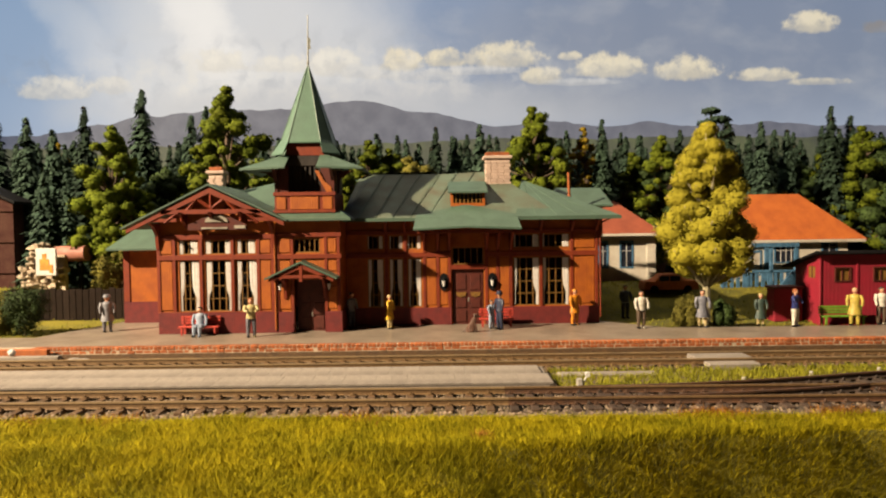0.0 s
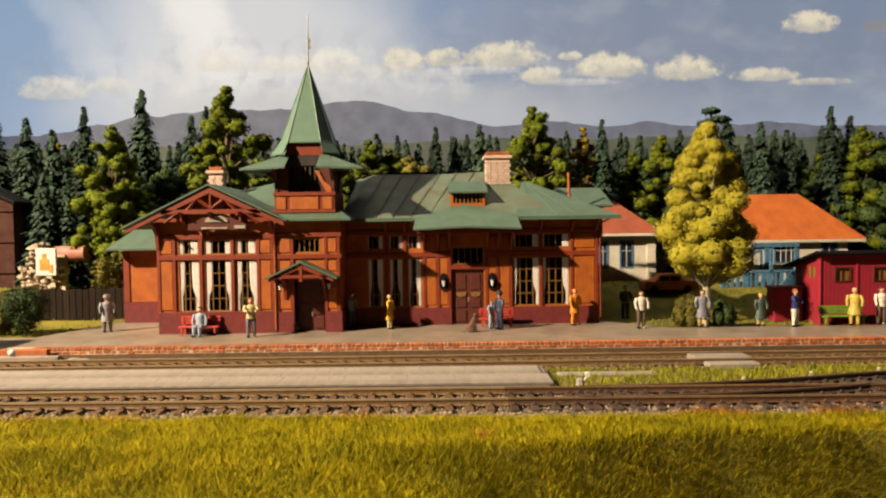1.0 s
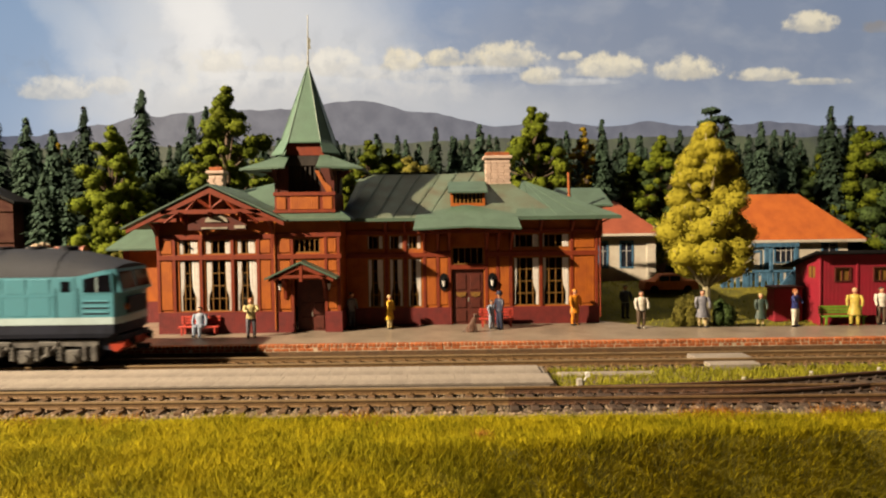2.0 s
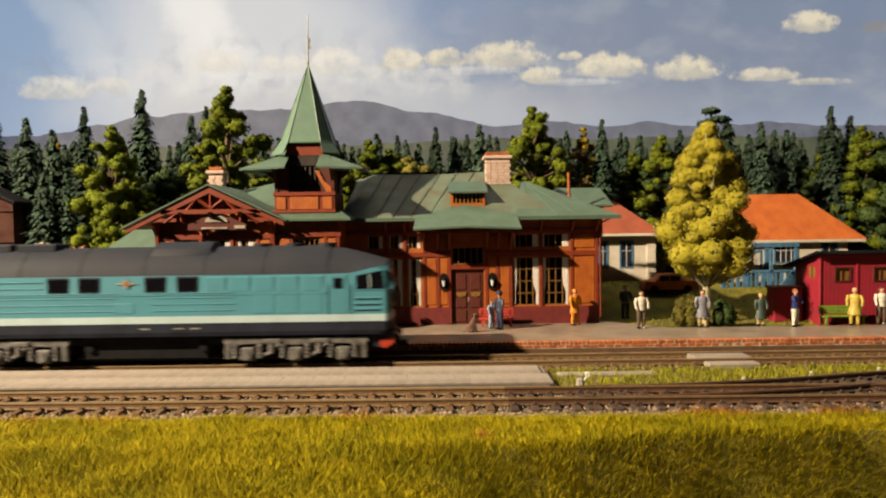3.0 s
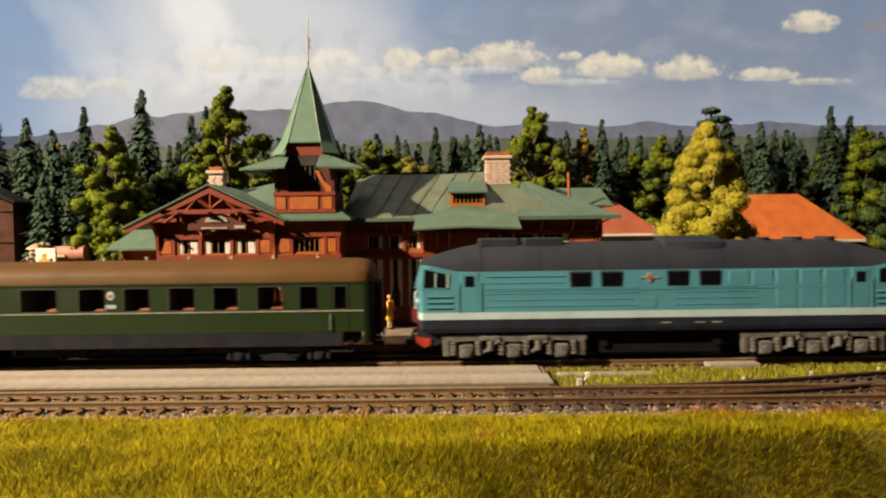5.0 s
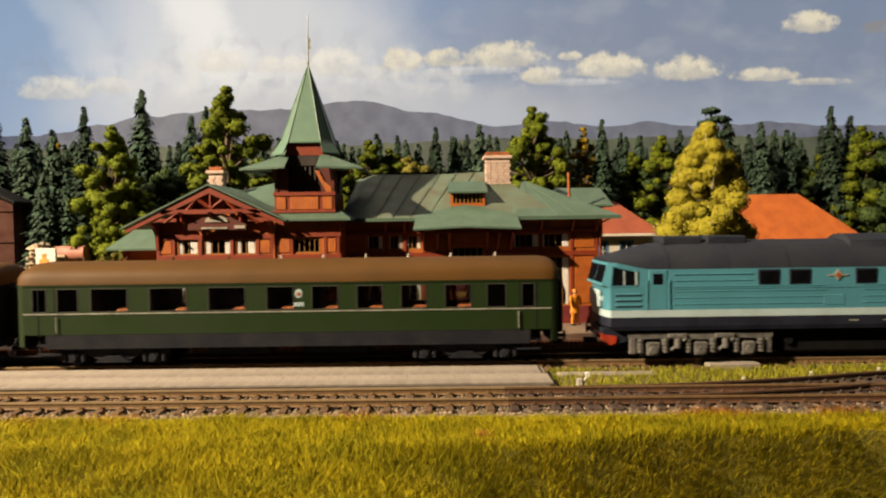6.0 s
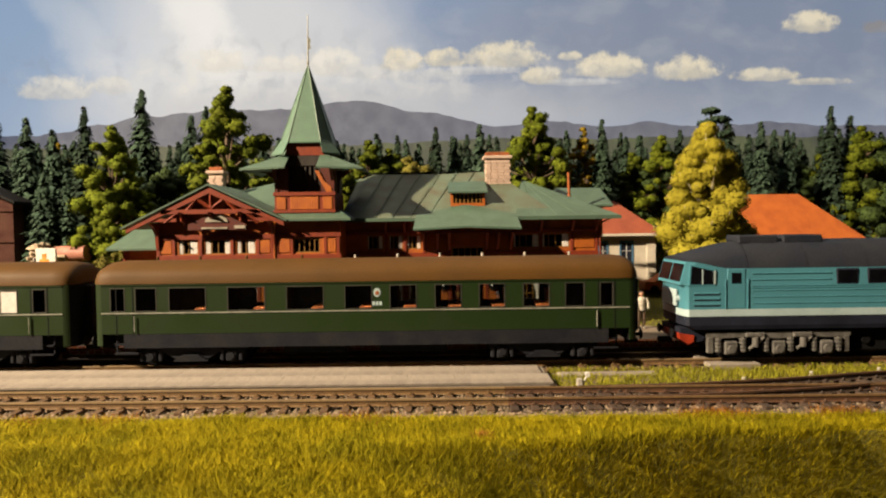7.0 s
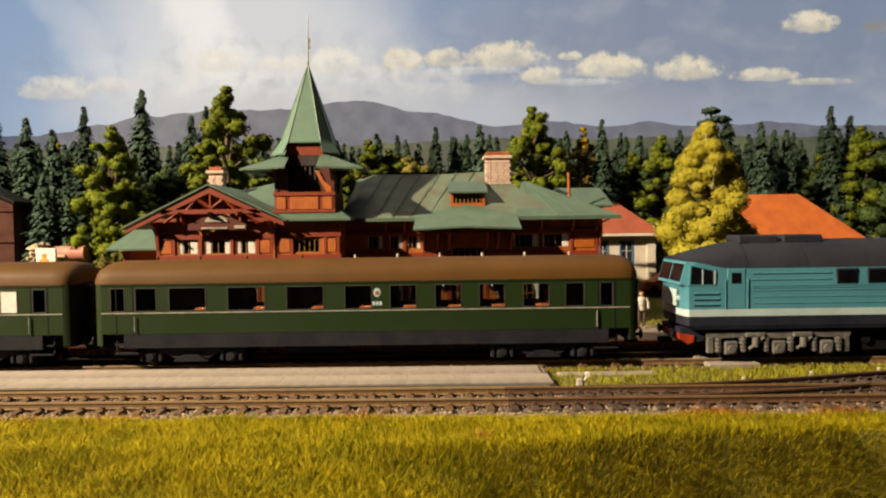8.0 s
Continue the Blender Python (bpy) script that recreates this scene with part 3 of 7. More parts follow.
def meadow():
    def front(rng, n):
        y = 226 - 105 * rng.uniform(0, 1, n) ** 1.2
        half = 0.72 * y + 14
        x = rng.uniform(-1, 1, n) * half
        y = y - 0.018 * x + 2.5 * np.sin(x * 0.05) * np.array([noise.noise((a * 0.02, 3, 0)) for a in x])
        z = np.array([height(a, b) for a, b in zip(x, y)])
        clump = np.array([noise.noise((a * 0.09, b * 0.09, 0)) for a, b in zip(x, y)])
        keep = rng.uniform(-1.3, 0.4, n) < clump
        return x[keep], y[keep], z[keep]
    fibres("grass", "tall yellow-green static grass on the front bank", GRASS, 400000, front, 3.1, 0.08, 0.95, 1, 0.5)

    def rust(rng, n):
        cx = np.array([-150, -118, 12, 92, 98, -30, 140])[rng.integers(0, 7, n)]
        x = cx + rng.normal(0, 6, n)
        y = np.where(np.abs(cx - 12) < 1, 205 + rng.normal(0, 1.5, n), 226 + rng.normal(0, 3.0, n))
        x = np.where(np.abs(cx - 12) < 1, 12 + (x - cx) * 0.25, x)
        return x, y, np.array([height(a, b) for a, b in zip(x, y)])
    fibres("dry_grass", "rust-coloured dry grass tufts in the meadow", DRYGRASS, 3000, rust, 3.4, 0.10, 0.8, 2)

    def strip(rng, n):
        x = rng.uniform(48, 300, n)
        top = 303.0
        low = np.where(x < 90, 266, 264 + np.clip(x - 90, 0, None) ** 2 / 1100.0 + 6)
        y = low + (top - low) * rng.uniform(0, 1, n)
        clump = np.array([noise.noise((a * 0.12, b * 0.16, 5)) for a, b in zip(x, y)])
        keep = (y < top) & (rng.uniform(-1.0, 0.45, n) < clump) & ~((y > 290) & (y < 298.5) & (x < 98))
        return x[keep], y[keep], 0 * x[keep] + 0.4
    fibres("grass_strip", "short bright green grass between the tracks", GRASSGREEN, 16000, strip, 2.6, 0.13, 0.8, 3)

    def behind(rng, n):
        x = rng.uniform(-420, 420, n)
        y = rng.uniform(376, 520, n)
        clump = np.array([noise.noise((a * 0.04, b * 0.06, 9)) for a, b in zip(x, y)])
        keep = (rng.uniform(-0.6, 0.6, n) < clump + 0.1) & ((x > 100) | (x < -215)) & ~((x > 95) & (x < 130) & (y < 430)) & ~((x < -215) & (y < 395) & (x > -236))
        x, y = x[keep], y[keep]
        return x, y, np.array([height(a, b) for a, b in zip(x, y)])
    fibres("lawn", "short patchy lawn behind the platform", GRASSGREEN, 26000, behind, 2.0, 0.16, 0.8, 4)


# ---- platforms ----
def platforms():
    p = solid("platform", prism(bmesh.new(), [(-620, 341), (620, 341), (620, 376), (132, 379), (100, 408), (-215, 432), (-236, 372), (-620, 372)], "z", -0.5, 8.0),
              PAVE, "worn grey paved station platform, slightly shiny", "platform", kind="structure")
    core = part("edge_mortar", box(bmesh.new(), -620, 620, 337.1, 341, 4.4, 7.9), MORTAR, p, "pale mortar of the brick edge")
    part("edge_base", box(bmesh.new(), -620, 620, 336.8, 341, -0.5, 4.4), SLEEPER, p, "dark brown foot of the platform edge")
    head = mesh_of("brick", box(bmesh.new(), -0.92, 0.92, -2.2, 2.2, -0.82, 0.82, 0.12), BRICKRED)
    stretch = mesh_of("brick", box(bmesh.new(), -1.92, 1.92, -1.0, 1.0, -0.72, 0.72, 0.12), BRICKRED)
    for me, step, y, z, x0, x1 in ((head, 2.2, 339.15, 7.25, -215, 262), (stretch, 4.25, 338.0, 5.45, -215, 262)):
        x = x0
        while x < x1:
            b = new("brick", me)
            b.parent = core
            b.matrix_basis = pose((x + random.uniform(-0.12, 0.12)) * MM, (y + random.uniform(-0.12, 0.1)) * MM, (z + random.uniform(-0.08, 0.08)) * MM, 0, 0, random.uniform(-1.5, 1.5))
            x += step
    # the low middle platform of concrete slabs
    mid = solid("middle_platform", prism(bmesh.new(), [(-420, 270.2), (43.5, 265.6), (45.5, 300.6), (-420, 303.4)], "z", -0.5, 3.1), SLAB,
                "low concrete platform between the tracks", "platform", kind="structure")
    me = mesh_of("slab", box(bmesh.new(), -3.38, 3.38, -8.38, 8.38, 0, 0.9, 0.05), SLAB)
    for i in range(56):
        for j in range(2):
            x = 41.6 - 6.78 * i - 2.2 * (j % 2)
            b = new("slab", me)
            b.parent = mid
            b.matrix_basis = pose(x * MM, (274.2 + 16.8 * j - 0.0085 * x) * MM, (3.15 + random.uniform(0, 0.07)) * MM, random.uniform(-0.1, 0.1), random.uniform(-0.15, 0.15), -0.5 + random.uniform(-0.3, 0.3))
    # crossing plates
    for x0, x1, y0, y1, z in ((122, 150, 312, 324, 3.6), (124, 148, 300.5, 308, 3.0), (52, 97, 291, 298, 1.0)):
        solid("crossing_plate", box(bmesh.new(), x0, x1, y0, y1, 0, z, 0.3), SLAB, "pale concrete crossing plate beside the rails", "concrete plate", origin=(x0, y0, 0), group="crossing plates")


# ---- the station ----
def sash(parent, x0, x1, z0, z1, y, cols, rows, curtain=(0.28, 0.28), full=True):
    """A casement in an opening: frame, glazing bars, pane, and a pair of curtains tied back behind it."""
    bm = bmesh.new()
    t = 0.55
    for a, b, c, d in ((x0, x0 + t, z0, z1), (x1 - t, x1, z0, z1), (x0 + t, x1 - t, z0, z0 + t), (x0 + t, x1 - t, z1 - t, z1)):
        box(bm, a, b, y, y + 0.9, c, d)
    w = part("window", bm, OCHRE, parent, "ochre glazed window with white curtains")
    for i in range(1, cols):
        x = x0 + (x1 - x0) * i / cols
        part("glazing_bar", box(bmesh.new(), x - 0.27, x + 0.27, y + 0.15, y + 0.75, z0 + t, z1 - t), OCHRE, w)
    for j in range(1, rows):
        z = z0 + (z1 - z0) * j / rows
        part("glazing_bar", box(bmesh.new(), x0 + t, x1 - t, y + 0.2, y + 0.7, z - 0.24, z + 0.24), OCHRE, w)
    g = part("pane", box(bmesh.new(), x0 + t, x1 - t, y + 0.85, y + 1.05, z0 + t, z1 - t), GLASS, w)
    g.visible_shadow = False
    for side, amount in zip((-1, 1), curtain):
        if not amount:
            continue
        wd = (x1 - x0) * amount
        edge = x0 + t if side < 0 else x1 - t
        prof = [(1.0, 1.0), (0.98, 0.62), (0.86, 0.42), (0.42, 0.27), (0.5, 0.0)] if full else [(1, 1), (1, 0)]
        rows_ = []
        for k, hz in prof:
            row = []
            for i in range(9):
                u = i / 8
                row.append((edge - side * wd * k * u, y + 0.1 + 0.12 * math.sin(u * 15), z0 + (z1 - z0) * hz * 0.97 + 0.3))
            rows_.append(row)
        bm = loft(bmesh.new(), rows_, close_ends=False)
        bmesh.ops.solidify(bm, geom=bm.faces[:], thickness=0.12)
        part("curtain", bm, CURTAIN, w, "white draped curtain")
    return w


def lantern(parent, x, y, z):
    bm = bmesh.new()
    tube(bm, (x, y - 1.6, z - 2.2), (x, y - 1.6, z + 1.4), 0.6, 1.1, 6)
    lan = part("wall_lamp", bm, CURTAIN, parent, "white glass wall lantern", smooth=False)
    bm = bmesh.new()
    tube(bm, (x, y - 1.6, z + 1.4), (x, y - 1.6, z + 3.0), 1.4, 0.3, 6)
    tube(bm, (x, y - 1.6, z - 2.2), (x, y - 1.6, z - 3.2), 0.9, 0.2, 6)
    box(bm, x - 0.25, x + 0.25, y - 1.8, y, z + 2.4, z + 3.0)
    part("lamp_cap", bm, BLACK, lan)
    return lan


def panelled(parent, x0, x1, z0, z1, y, name="wall_panel"):
    """A raised board panel on a wall."""
    return part(name, box(bmesh.new(), x0, x1, y - 0.5, y + 0.1, z0, z1, 0.2), WALL, parent)


def trim_bar(parent, x0, x1, z0, z1, y0, y1, name="trim_board"):
    return part(name, box(bmesh.new(), x0, x1, y0, y1, z0, z1, 0.15), TRIM, parent)


def bracket(parent, x, y, z, out, drop):
    """A sawn timber knee under the eaves, towards the front."""
    bm = bmesh.new()
    prism(bm, [(y, z), (y - out, z), (y - out, z - 1.3), (y - 1.3, z - drop + 1.5), (y - 1.3, z - drop), (y, z - drop)], "x", x - 0.7, x + 0.7)
    return part("eaves_bracket", bm, TRIM, parent)


def seams(parent, p0, p1, q0, q1, n):
    """Standing seams on a roof slope, from the line p0-p1 (eaves) to q0-q1 (ridge)."""
    p0, p1, q0, q1 = (Vector(a) for a in (p0, p1, q0, q1))
    for i in range(1, n):
        u = i / n
        bm = tube(bmesh.new(), p0.lerp(p1, u) + Vector((0, 0, 0.05)), q0.lerp(q1, u) + Vector((0, 0, 0.05)), 0.28, 0.28, 4)
        part("roof_seam", bm, ROOF, parent)


def station():
    st = thing("station_building", -35, 420, 8, "red and orange timber station with green roofs and a spired tower", "station building")
    Z = 8.0
    yw = 379.0
    # wing facade with its three tall windows
    lows = [(-154.7, -142.8, 21.0, 51.0), (-139.4, -123.9, 21.0, 51.0), (-121.2, -109.0, 21.0, 51.0)]
    ups = [(a, b, 54.6, 62.8) for a, b, _, _ in lows]
    ups[0], ups[2] = (-154.7, -143.5, 54.6, 62.8), (-120.8, -109.8, 54.6, 62.8)
    wall = part("wing_wall", pierced(bmesh.new(), -166.5, -98, Z, 74, lows + ups, yw, yw + 2), WALL, st)
    prism(bm := bmesh.new(), [(-166.5, 74), (-98, 74), (-133, 92)], "y", yw, yw + 2)
    part("gable_wall", bm, WALL, st)
    for lo, up in zip(lows, ups):
        sash(st, *lo, yw + 0.4, 4, 4, (0.2, 0.34) if lo[1] - lo[0] < 14 else (0.2, 0.2))
        sash(st, *up, yw + 0.4, 4, 1, (0.18, 0.34) if lo[1] - lo[0] < 14 else (0.18, 0.2), full=False)
    part("plinth", box(bmesh.new(), -167.2, -97.4, yw - 0.9, yw + 0.1, Z, 20.3, 0.15), PLINTH, st, "dark red boarded plinth")
    for x in (-166.5, -157.5, -141.8, -123.3, -108.2, -99.8):
        trim_bar(st, x - 1.0, x + 1.0, 20.4, 66 if x > -160 else 72, yw - 0.8, yw)
    for z0, z1 in ((51.3, 54.2), (63.2, 66.0), (20.3, 20.9)):
        trim_bar(st, -167, -97.8, z0, z1, yw - 0.95, yw - 0.05)
    for a, b in ((-165.3, -158.7), (-107.0, -101)):
        panelled(st, a, b, 22, 50.5, yw)
        panelled(st, a, b, 55.0, 62.6, yw)
    # side walls and back of the wing; near-black sheets paint the unlit rooms
    part("side_wall", box(bmesh.new(), -166.5, -164.5, yw + 2, 455, Z, 74), WALL, st)
    part("rear_wall", box(bmesh.new(), -166.5, 96, 455, 457, Z, 74), WALL, st)
    part("inner_wall", box(bmesh.new(), -164, -98, 396, 397, Z, 74), DARK, st, "near-black sheet painting the unlit room")
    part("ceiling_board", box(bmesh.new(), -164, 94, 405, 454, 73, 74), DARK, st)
    # annex at the side, set back
    part("annex_wall", box(bmesh.new(), -211, -166.6, 428, 455, Z, 58), WALL, st)
    part("annex_plinth", box(bmesh.new(), -211.5, -166.8, 427.2, 428, Z, 22), PLINTH, st)
    for x in (-210.5, -187):
        trim_bar(st, x - 1, x + 3, 22, 58, 427.4, 428)
    bm = bmesh.new()
    slab(bm, [(-218, 418, 57.5), (-163, 418, 57.5), (-163, 440, 72.5), (-205, 440, 72.5)], 1.2)
    slab(bm, [(-218, 418, 57.5), (-205, 440, 72.5), (-205, 452, 72.5), (-218, 470, 57.5)], 1.2)
    part("annex_roof", bm, ROOF, st, "green hipped annex roof")

    # wing roof: two slopes, ridge running to the rear
    bm = bmesh.new()
    slab(bm, [(-184.8, 371.0, 70.7), (-134, 371.0, 95.4), (-134, 450, 95.4), (-184.8, 450, 70.7)], 1.1)
    part("wing_roof", bm, ROOF, st, "green sheet wing roof slope")
    bm = bmesh.new()
    slab(bm, [(-134, 371.0, 95.4), (-89.5, 371.0, 74.3), (-89.5, 450, 74.3), (-134, 450, 95.4)], 1.1)
    part("wing_roof", bm, ROOF, st, "green sheet wing roof slope")
    seams(st, (-184.8, 371.5, 70.7), (-184.8, 450, 70.7), (-134, 371.5, 95.4), (-134, 450, 95.4), 6)
    seams(st, (-89.5, 371.5, 74.3), (-89.5, 450, 74.3), (-134, 371.5, 95.4), (-134, 450, 95.4), 6)
    slab(bm := bmesh.new(), [(-152, 412, 84), (-98, 412, 84), (-100, 440, 103), (-137, 440, 95)], 1.2)
    part("cross_roof", bm, ROOF, st, "green roof slope behind the wing")
    # gable truss: rafters, tie beams, struts and sign
    y0, y1 = 371.8, 373.2
    for a, b in (((-182, 69.7), (-134, 93.2)), ((-91.2, 72.9), (-134, 93.2))):
        bm = bmesh.new()
        slope = [(a[0], a[1]), (b[0], b[1]), (b[0], b[1] - 3.4), (a[0], a[1] - 2.2)]
        prism(bm, slope, "y", y0, y1)
        part("gable_rafter", bm, TRIM, st)
    trim_bar(st, -162, -104, 78.0, 80.6, y0, y1, "tie_beam")
    for a, b in ((-172, -153), (-112, -96)):
        trim_bar(st, a, b, 73.6, 75.6, y0 + 0.5, y1 + 0.5, "tie_beam")
    for a, b in (((-133, 80), (-133, 92)), ((-133, 81), (-142, 87.5)), ((-133, 81), (-124, 87.5)), ((-148, 79), (-139, 89)), ((-118, 79), (-127, 89)), ((-150, 74), (-150, 79)), ((-116, 74), (-116, 79)), ((-160, 73), (-152, 79)), ((-106, 73), (-114, 79))):
        bm = bmesh.new()
        tube(bm, (a[0], y0 + 1, a[1]), (b[0], y0 + 1, b[1]), 1.0, 1.0, 4)
        part("strut", bm, TRIM, st)
    for x in (-166.5, -99):
        bm = bmesh.new()
        prism(bm, [(367.0, 73), (379, 73), (379, 58), (377.6, 58), (376.4, 66), (372, 71)], "x", x - 0.9, x + 0.9)
        part("eaves_bracket", bm, TRIM, st)
    for x in (-150, -133, -116):
        bm = bmesh.new()
        prism(bm, [(368.4, 79), (379, 79), (379, 70), (377.8, 71)], "x", x - 0.8, x + 0.8)
        part("eaves_bracket", bm, TRIM, st)
    bm = bmesh.new()
    arch = [(-147, 68.8), (-113, 68.8), (-113, 72), (-119, 74.5), (-125, 77.6), (-135, 77.6), (-141, 74.5), (-147, 72)]
    prism(bm, arch, "y", 373.5, 374.2)
    sign = part("sign_board", bm, DOOR, st, "dark arched name board with a pale panel")
    prism(bm := bmesh.new(), [(-137, 73.4), (-123.5, 73.4), (-124.5, 75.6), (-127.5, 76.9), (-133, 76.9), (-136, 75.6)], "y", 372.9, 373.6)
    part("sign_panel", bm, PAPER, sign, "pale painted panel")
    part("sign_panel", box(bmesh.new(), -139, -124, 373.0, 373.5, 69.4, 70.4), PAPER, sign)
    part("sign_panel", box(bmesh.new(), -120, -113.6, 373.0, 373.5, 69.6, 71.4), PAPER, sign)

    # tower: ground floor with the porch door
    door = (-86.5, -70.5, Z, 26.5)
    small = (-87.2, -72.2, 54.9, 63.0)
    part("tower_wall", pierced(bmesh.new(), -98, -60.2, Z, 74, [(-87.5, -69.5, Z, 39), small], yw, yw + 2), WALL, st)
    part("tower_side_wall", box(bmesh.new(), -62.2, -60.2, yw + 2, 425, Z, 74), WALL, st)
    sash(st, *small, yw + 0.4, 5, 1, (0, 0))
    part("plinth", box(bmesh.new(), -97.3, -87.5, yw - 0.9, yw + 0.1, Z, 20.3, 0.15), PLINTH, st, "dark red boarded plinth")
    part("plinth", box(bmesh.new(), -69.5, -59.4, yw - 0.9, yw + 0.1, Z, 20.3, 0.15), PLINTH, st, "dark red boarded plinth")
    part("plinth", box(bmesh.new(), -60.2, -59.4, yw + 0.1, 402, Z, 20.3, 0.15), PLINTH, st)
    for x in (-97, -88.4, -68.6, -61.2):
        trim_bar(st, x - 0.9, x + 0.9, 20.4, 66, yw - 0.8, yw)
    for z0, z1 in ((51.3, 54.0), (64.0, 66.5)):
        trim_bar(st, -98, -59.4, z0, z1, yw - 0.95, yw - 0.05)
    for a, b, c, d in ((-95.8, -89.5, 22, 35), (-67.4, -62.3, 22, 35), (-95.8, -89.5, 55, 63), (-70, -62.5, 55, 63), (-95.8, -89.6, 44, 50), (-67.4, -62.3, 44, 50)):
        panelled(st, a, b, c, d, yw)
    d = part("door", box(bmesh.new(), -87, -70, yw + 5.0, yw + 6.0, Z, 39), DOOR, st, "dark brown panelled double door")
    for i in range(2):
        x0 = -86 + i * 8.2
        for z0, z1 in ((9.5, 16.5), (17.8, 25)):
            part("door_panel", box(bmesh.new(), x0 + 0.8, x0 + 6.8, yw + 4.5, yw + 5, z0, z1, 0.3), DOOR, d)
        prism(bm := bmesh.new(), [(x0 + 0.8, 26), (x0 + 6.8, 26), (x0 + 6.8, 28.5), (x0 + 3.8, 30.4), (x0 + 0.8, 28.5)], "y", yw + 4.6, yw + 5)
        part("door_glass", bm, DOOR, d)
    part("door_handle", tube(bmesh.new(), (-78.0, yw + 4.2, 17), (-78.0, yw + 4.2, 19.5), 0.25), SILVER, d, "small metal handle")
    # porch roof on brackets
    for s in (-1, 1):
        bm = bmesh.new()
        slab(bm, [(-81, 366, 50.5), (-81 + 20.5 * s, 366, 41.0), (-81 + 20.5 * s, 381, 41.0), (-81, 381, 50.5)], 1.1)
        part("porch_roof", bm, ROOF, st, "green gabled porch roof")
        bm = bmesh.new()
        prism(bm, [(-81, 48.8), (-81 + 18.5 * s, 40.2), (-81 + 18.5 * s, 38.6), (-81, 46.4)], "y", 367, 368.6)
        part("porch_rafter", bm, TRIM, st)
        bm = bmesh.new()
        x = -81 + 11.5 * s
        prism(bm, [(367.2, 41.5), (379, 41.5), (379, 28), (377.8, 28), (377, 34), (372, 39.4), (367.2, 40)], "x", x - 0.8, x + 0.8)
        part("porch_bracket", bm, TRIM, st)
        lantern(st, -81 + 14.3 * s, yw - 0.8, 35.5)
    trim_bar(st, -96, -66, 40.6, 42.4, 367, 368.8, "porch_tie")
    trim_bar(st, -82, -80, 38.6, 48, 366.8, 368.4, "porch_post")
    # tower eaves, shaft and belfry
    bm = bmesh.new()
    slab(bm, [(-97, 373, 74.6), (-53, 373, 74.6), (-60, 384, 79.0), (-100, 384, 79.0)], 1.2)
    slab(bm, [(-53, 373, 74.6), (-53, 420, 74.6), (-60, 414, 79.0), (-60, 384, 79.0)], 1.2)
    part("tower_eaves", bm, ROOF, st, "green skirt roof round the tower")
    tx, ty = -81.0, 399.0
    hw = 17.6
    part("tower_shaft", box(bmesh.new(), tx - hw, tx + hw, ty - hw, ty + hw, 74, 90), TRIM, st)
    for a, b in ((-97.3, -91.8), (-89.3, -72.7), (-70.2, -64.7)):
        panelled(st, a, b, 80.2, 87.6, ty - hw)
    trim_bar(st, tx - hw - 0.7, tx + hw + 0.7, 88.2, 90.4, ty - hw - 0.8, ty - hw + 0.1)
    trim_bar(st, tx - hw - 0.7, tx + hw + 0.7, 78.2, 80.0, ty - hw - 0.8, ty - hw + 0.1)
    # block, slats and lintel painted near-black as the belfry's shade
    part("belfry_core", box(bmesh.new(), tx - 15.5, tx + 15.5, ty - 10, ty + 15, 90, 112), DARK, st, "near-black block painting shade in the open belfry")
    # belfry walls and posts take dark door brown, painting the canopies' shade
    for s in (-1, 1):
        part("belfry_wall", box(bmesh.new(), min(tx + s * 17.2, tx + s * 9.6), max(tx + s * 17.2, tx + s * 9.6), ty - hw + 0.6, ty - hw + 2.0, 90, 106), DOOR, st)
        part("belfry_side", box(bmesh.new(), tx + s * 16.4 - 0.8, tx + s * 16.4 + 0.8, ty - hw + 2.0, ty + 16, 90, 106), DOOR, st)
    for i in range(7):
        x = tx - 8.4 + 2.8 * i
        part("belfry_slat", box(bmesh.new(), x - 0.5, x + 0.5, ty - hw + 3.6, ty - hw + 4.4, 90, 112), DARK, st)
    part("belfry_lintel", box(bmesh.new(), tx - 12, tx + 12, ty - hw + 3.0, ty - hw + 5.0, 106.2, 112), DARK, st)
    for x in (-97.6, -64.4):
        bm = bmesh.new()
        prism(bm, [(ty - hw, 90.4), (ty - hw + 1.6, 90.4), (ty - hw + 1.6, 106), (ty - hw - 7, 106), (ty - hw - 6, 103.5), (ty - hw, 97)], "x", x - 0.9, x + 0.9)
        part("belfry_post", bm, DOOR, st)
    # sawn arch braces in the belfry front
    for s in (1,):
        bm = bmesh.new()
        prism(bm, [(tx + s * 16, 90.4), (tx + s * 13, 90.4), (tx + s * 9, 97.5), (tx + s * 6.2, 103), (tx + s * 8.5, 103), (tx + s * 11.5, 97), (tx + s * 16, 93)], "y", ty - hw - 0.3, ty - hw + 1.0)
        part("belfry_brace", bm, WALL, st)
    # belfry canopies at both sides
    for s in (-1, 1):
        bm = bmesh.new()
        xo, xi = tx + s * 35.5, tx + s * 9.0
        slab(bm, [(xo, 373, 103.8), (xo, 420, 103.8), (tx + s * 14, 414, 112.2), (tx + s * 14, 384, 112.2)], 1.1)
        slab(bm, [(xo, 373, 103.8), (tx + s * 14, 384, 112.2), (xi, 384, 112.2), (xi, 371, 104.6)], 1.1)
        part("belfry_roof", bm, ROOF, st, "green canopy of the belfry")
        # bracket colour darkened too, for the shadow under the canopy
        bm = bmesh.new()
        prism(bm, [(tx + s * 30, 103.5), (tx + s * 17.6, 103.5), (tx + s * 17.6, 90), (tx + s * 18.6, 90), (tx + s * 19.4, 98), (tx + s * 25, 102.4)], "y", 392, 393.6)
        part("belfry_bracket", bm, DOOR, st)
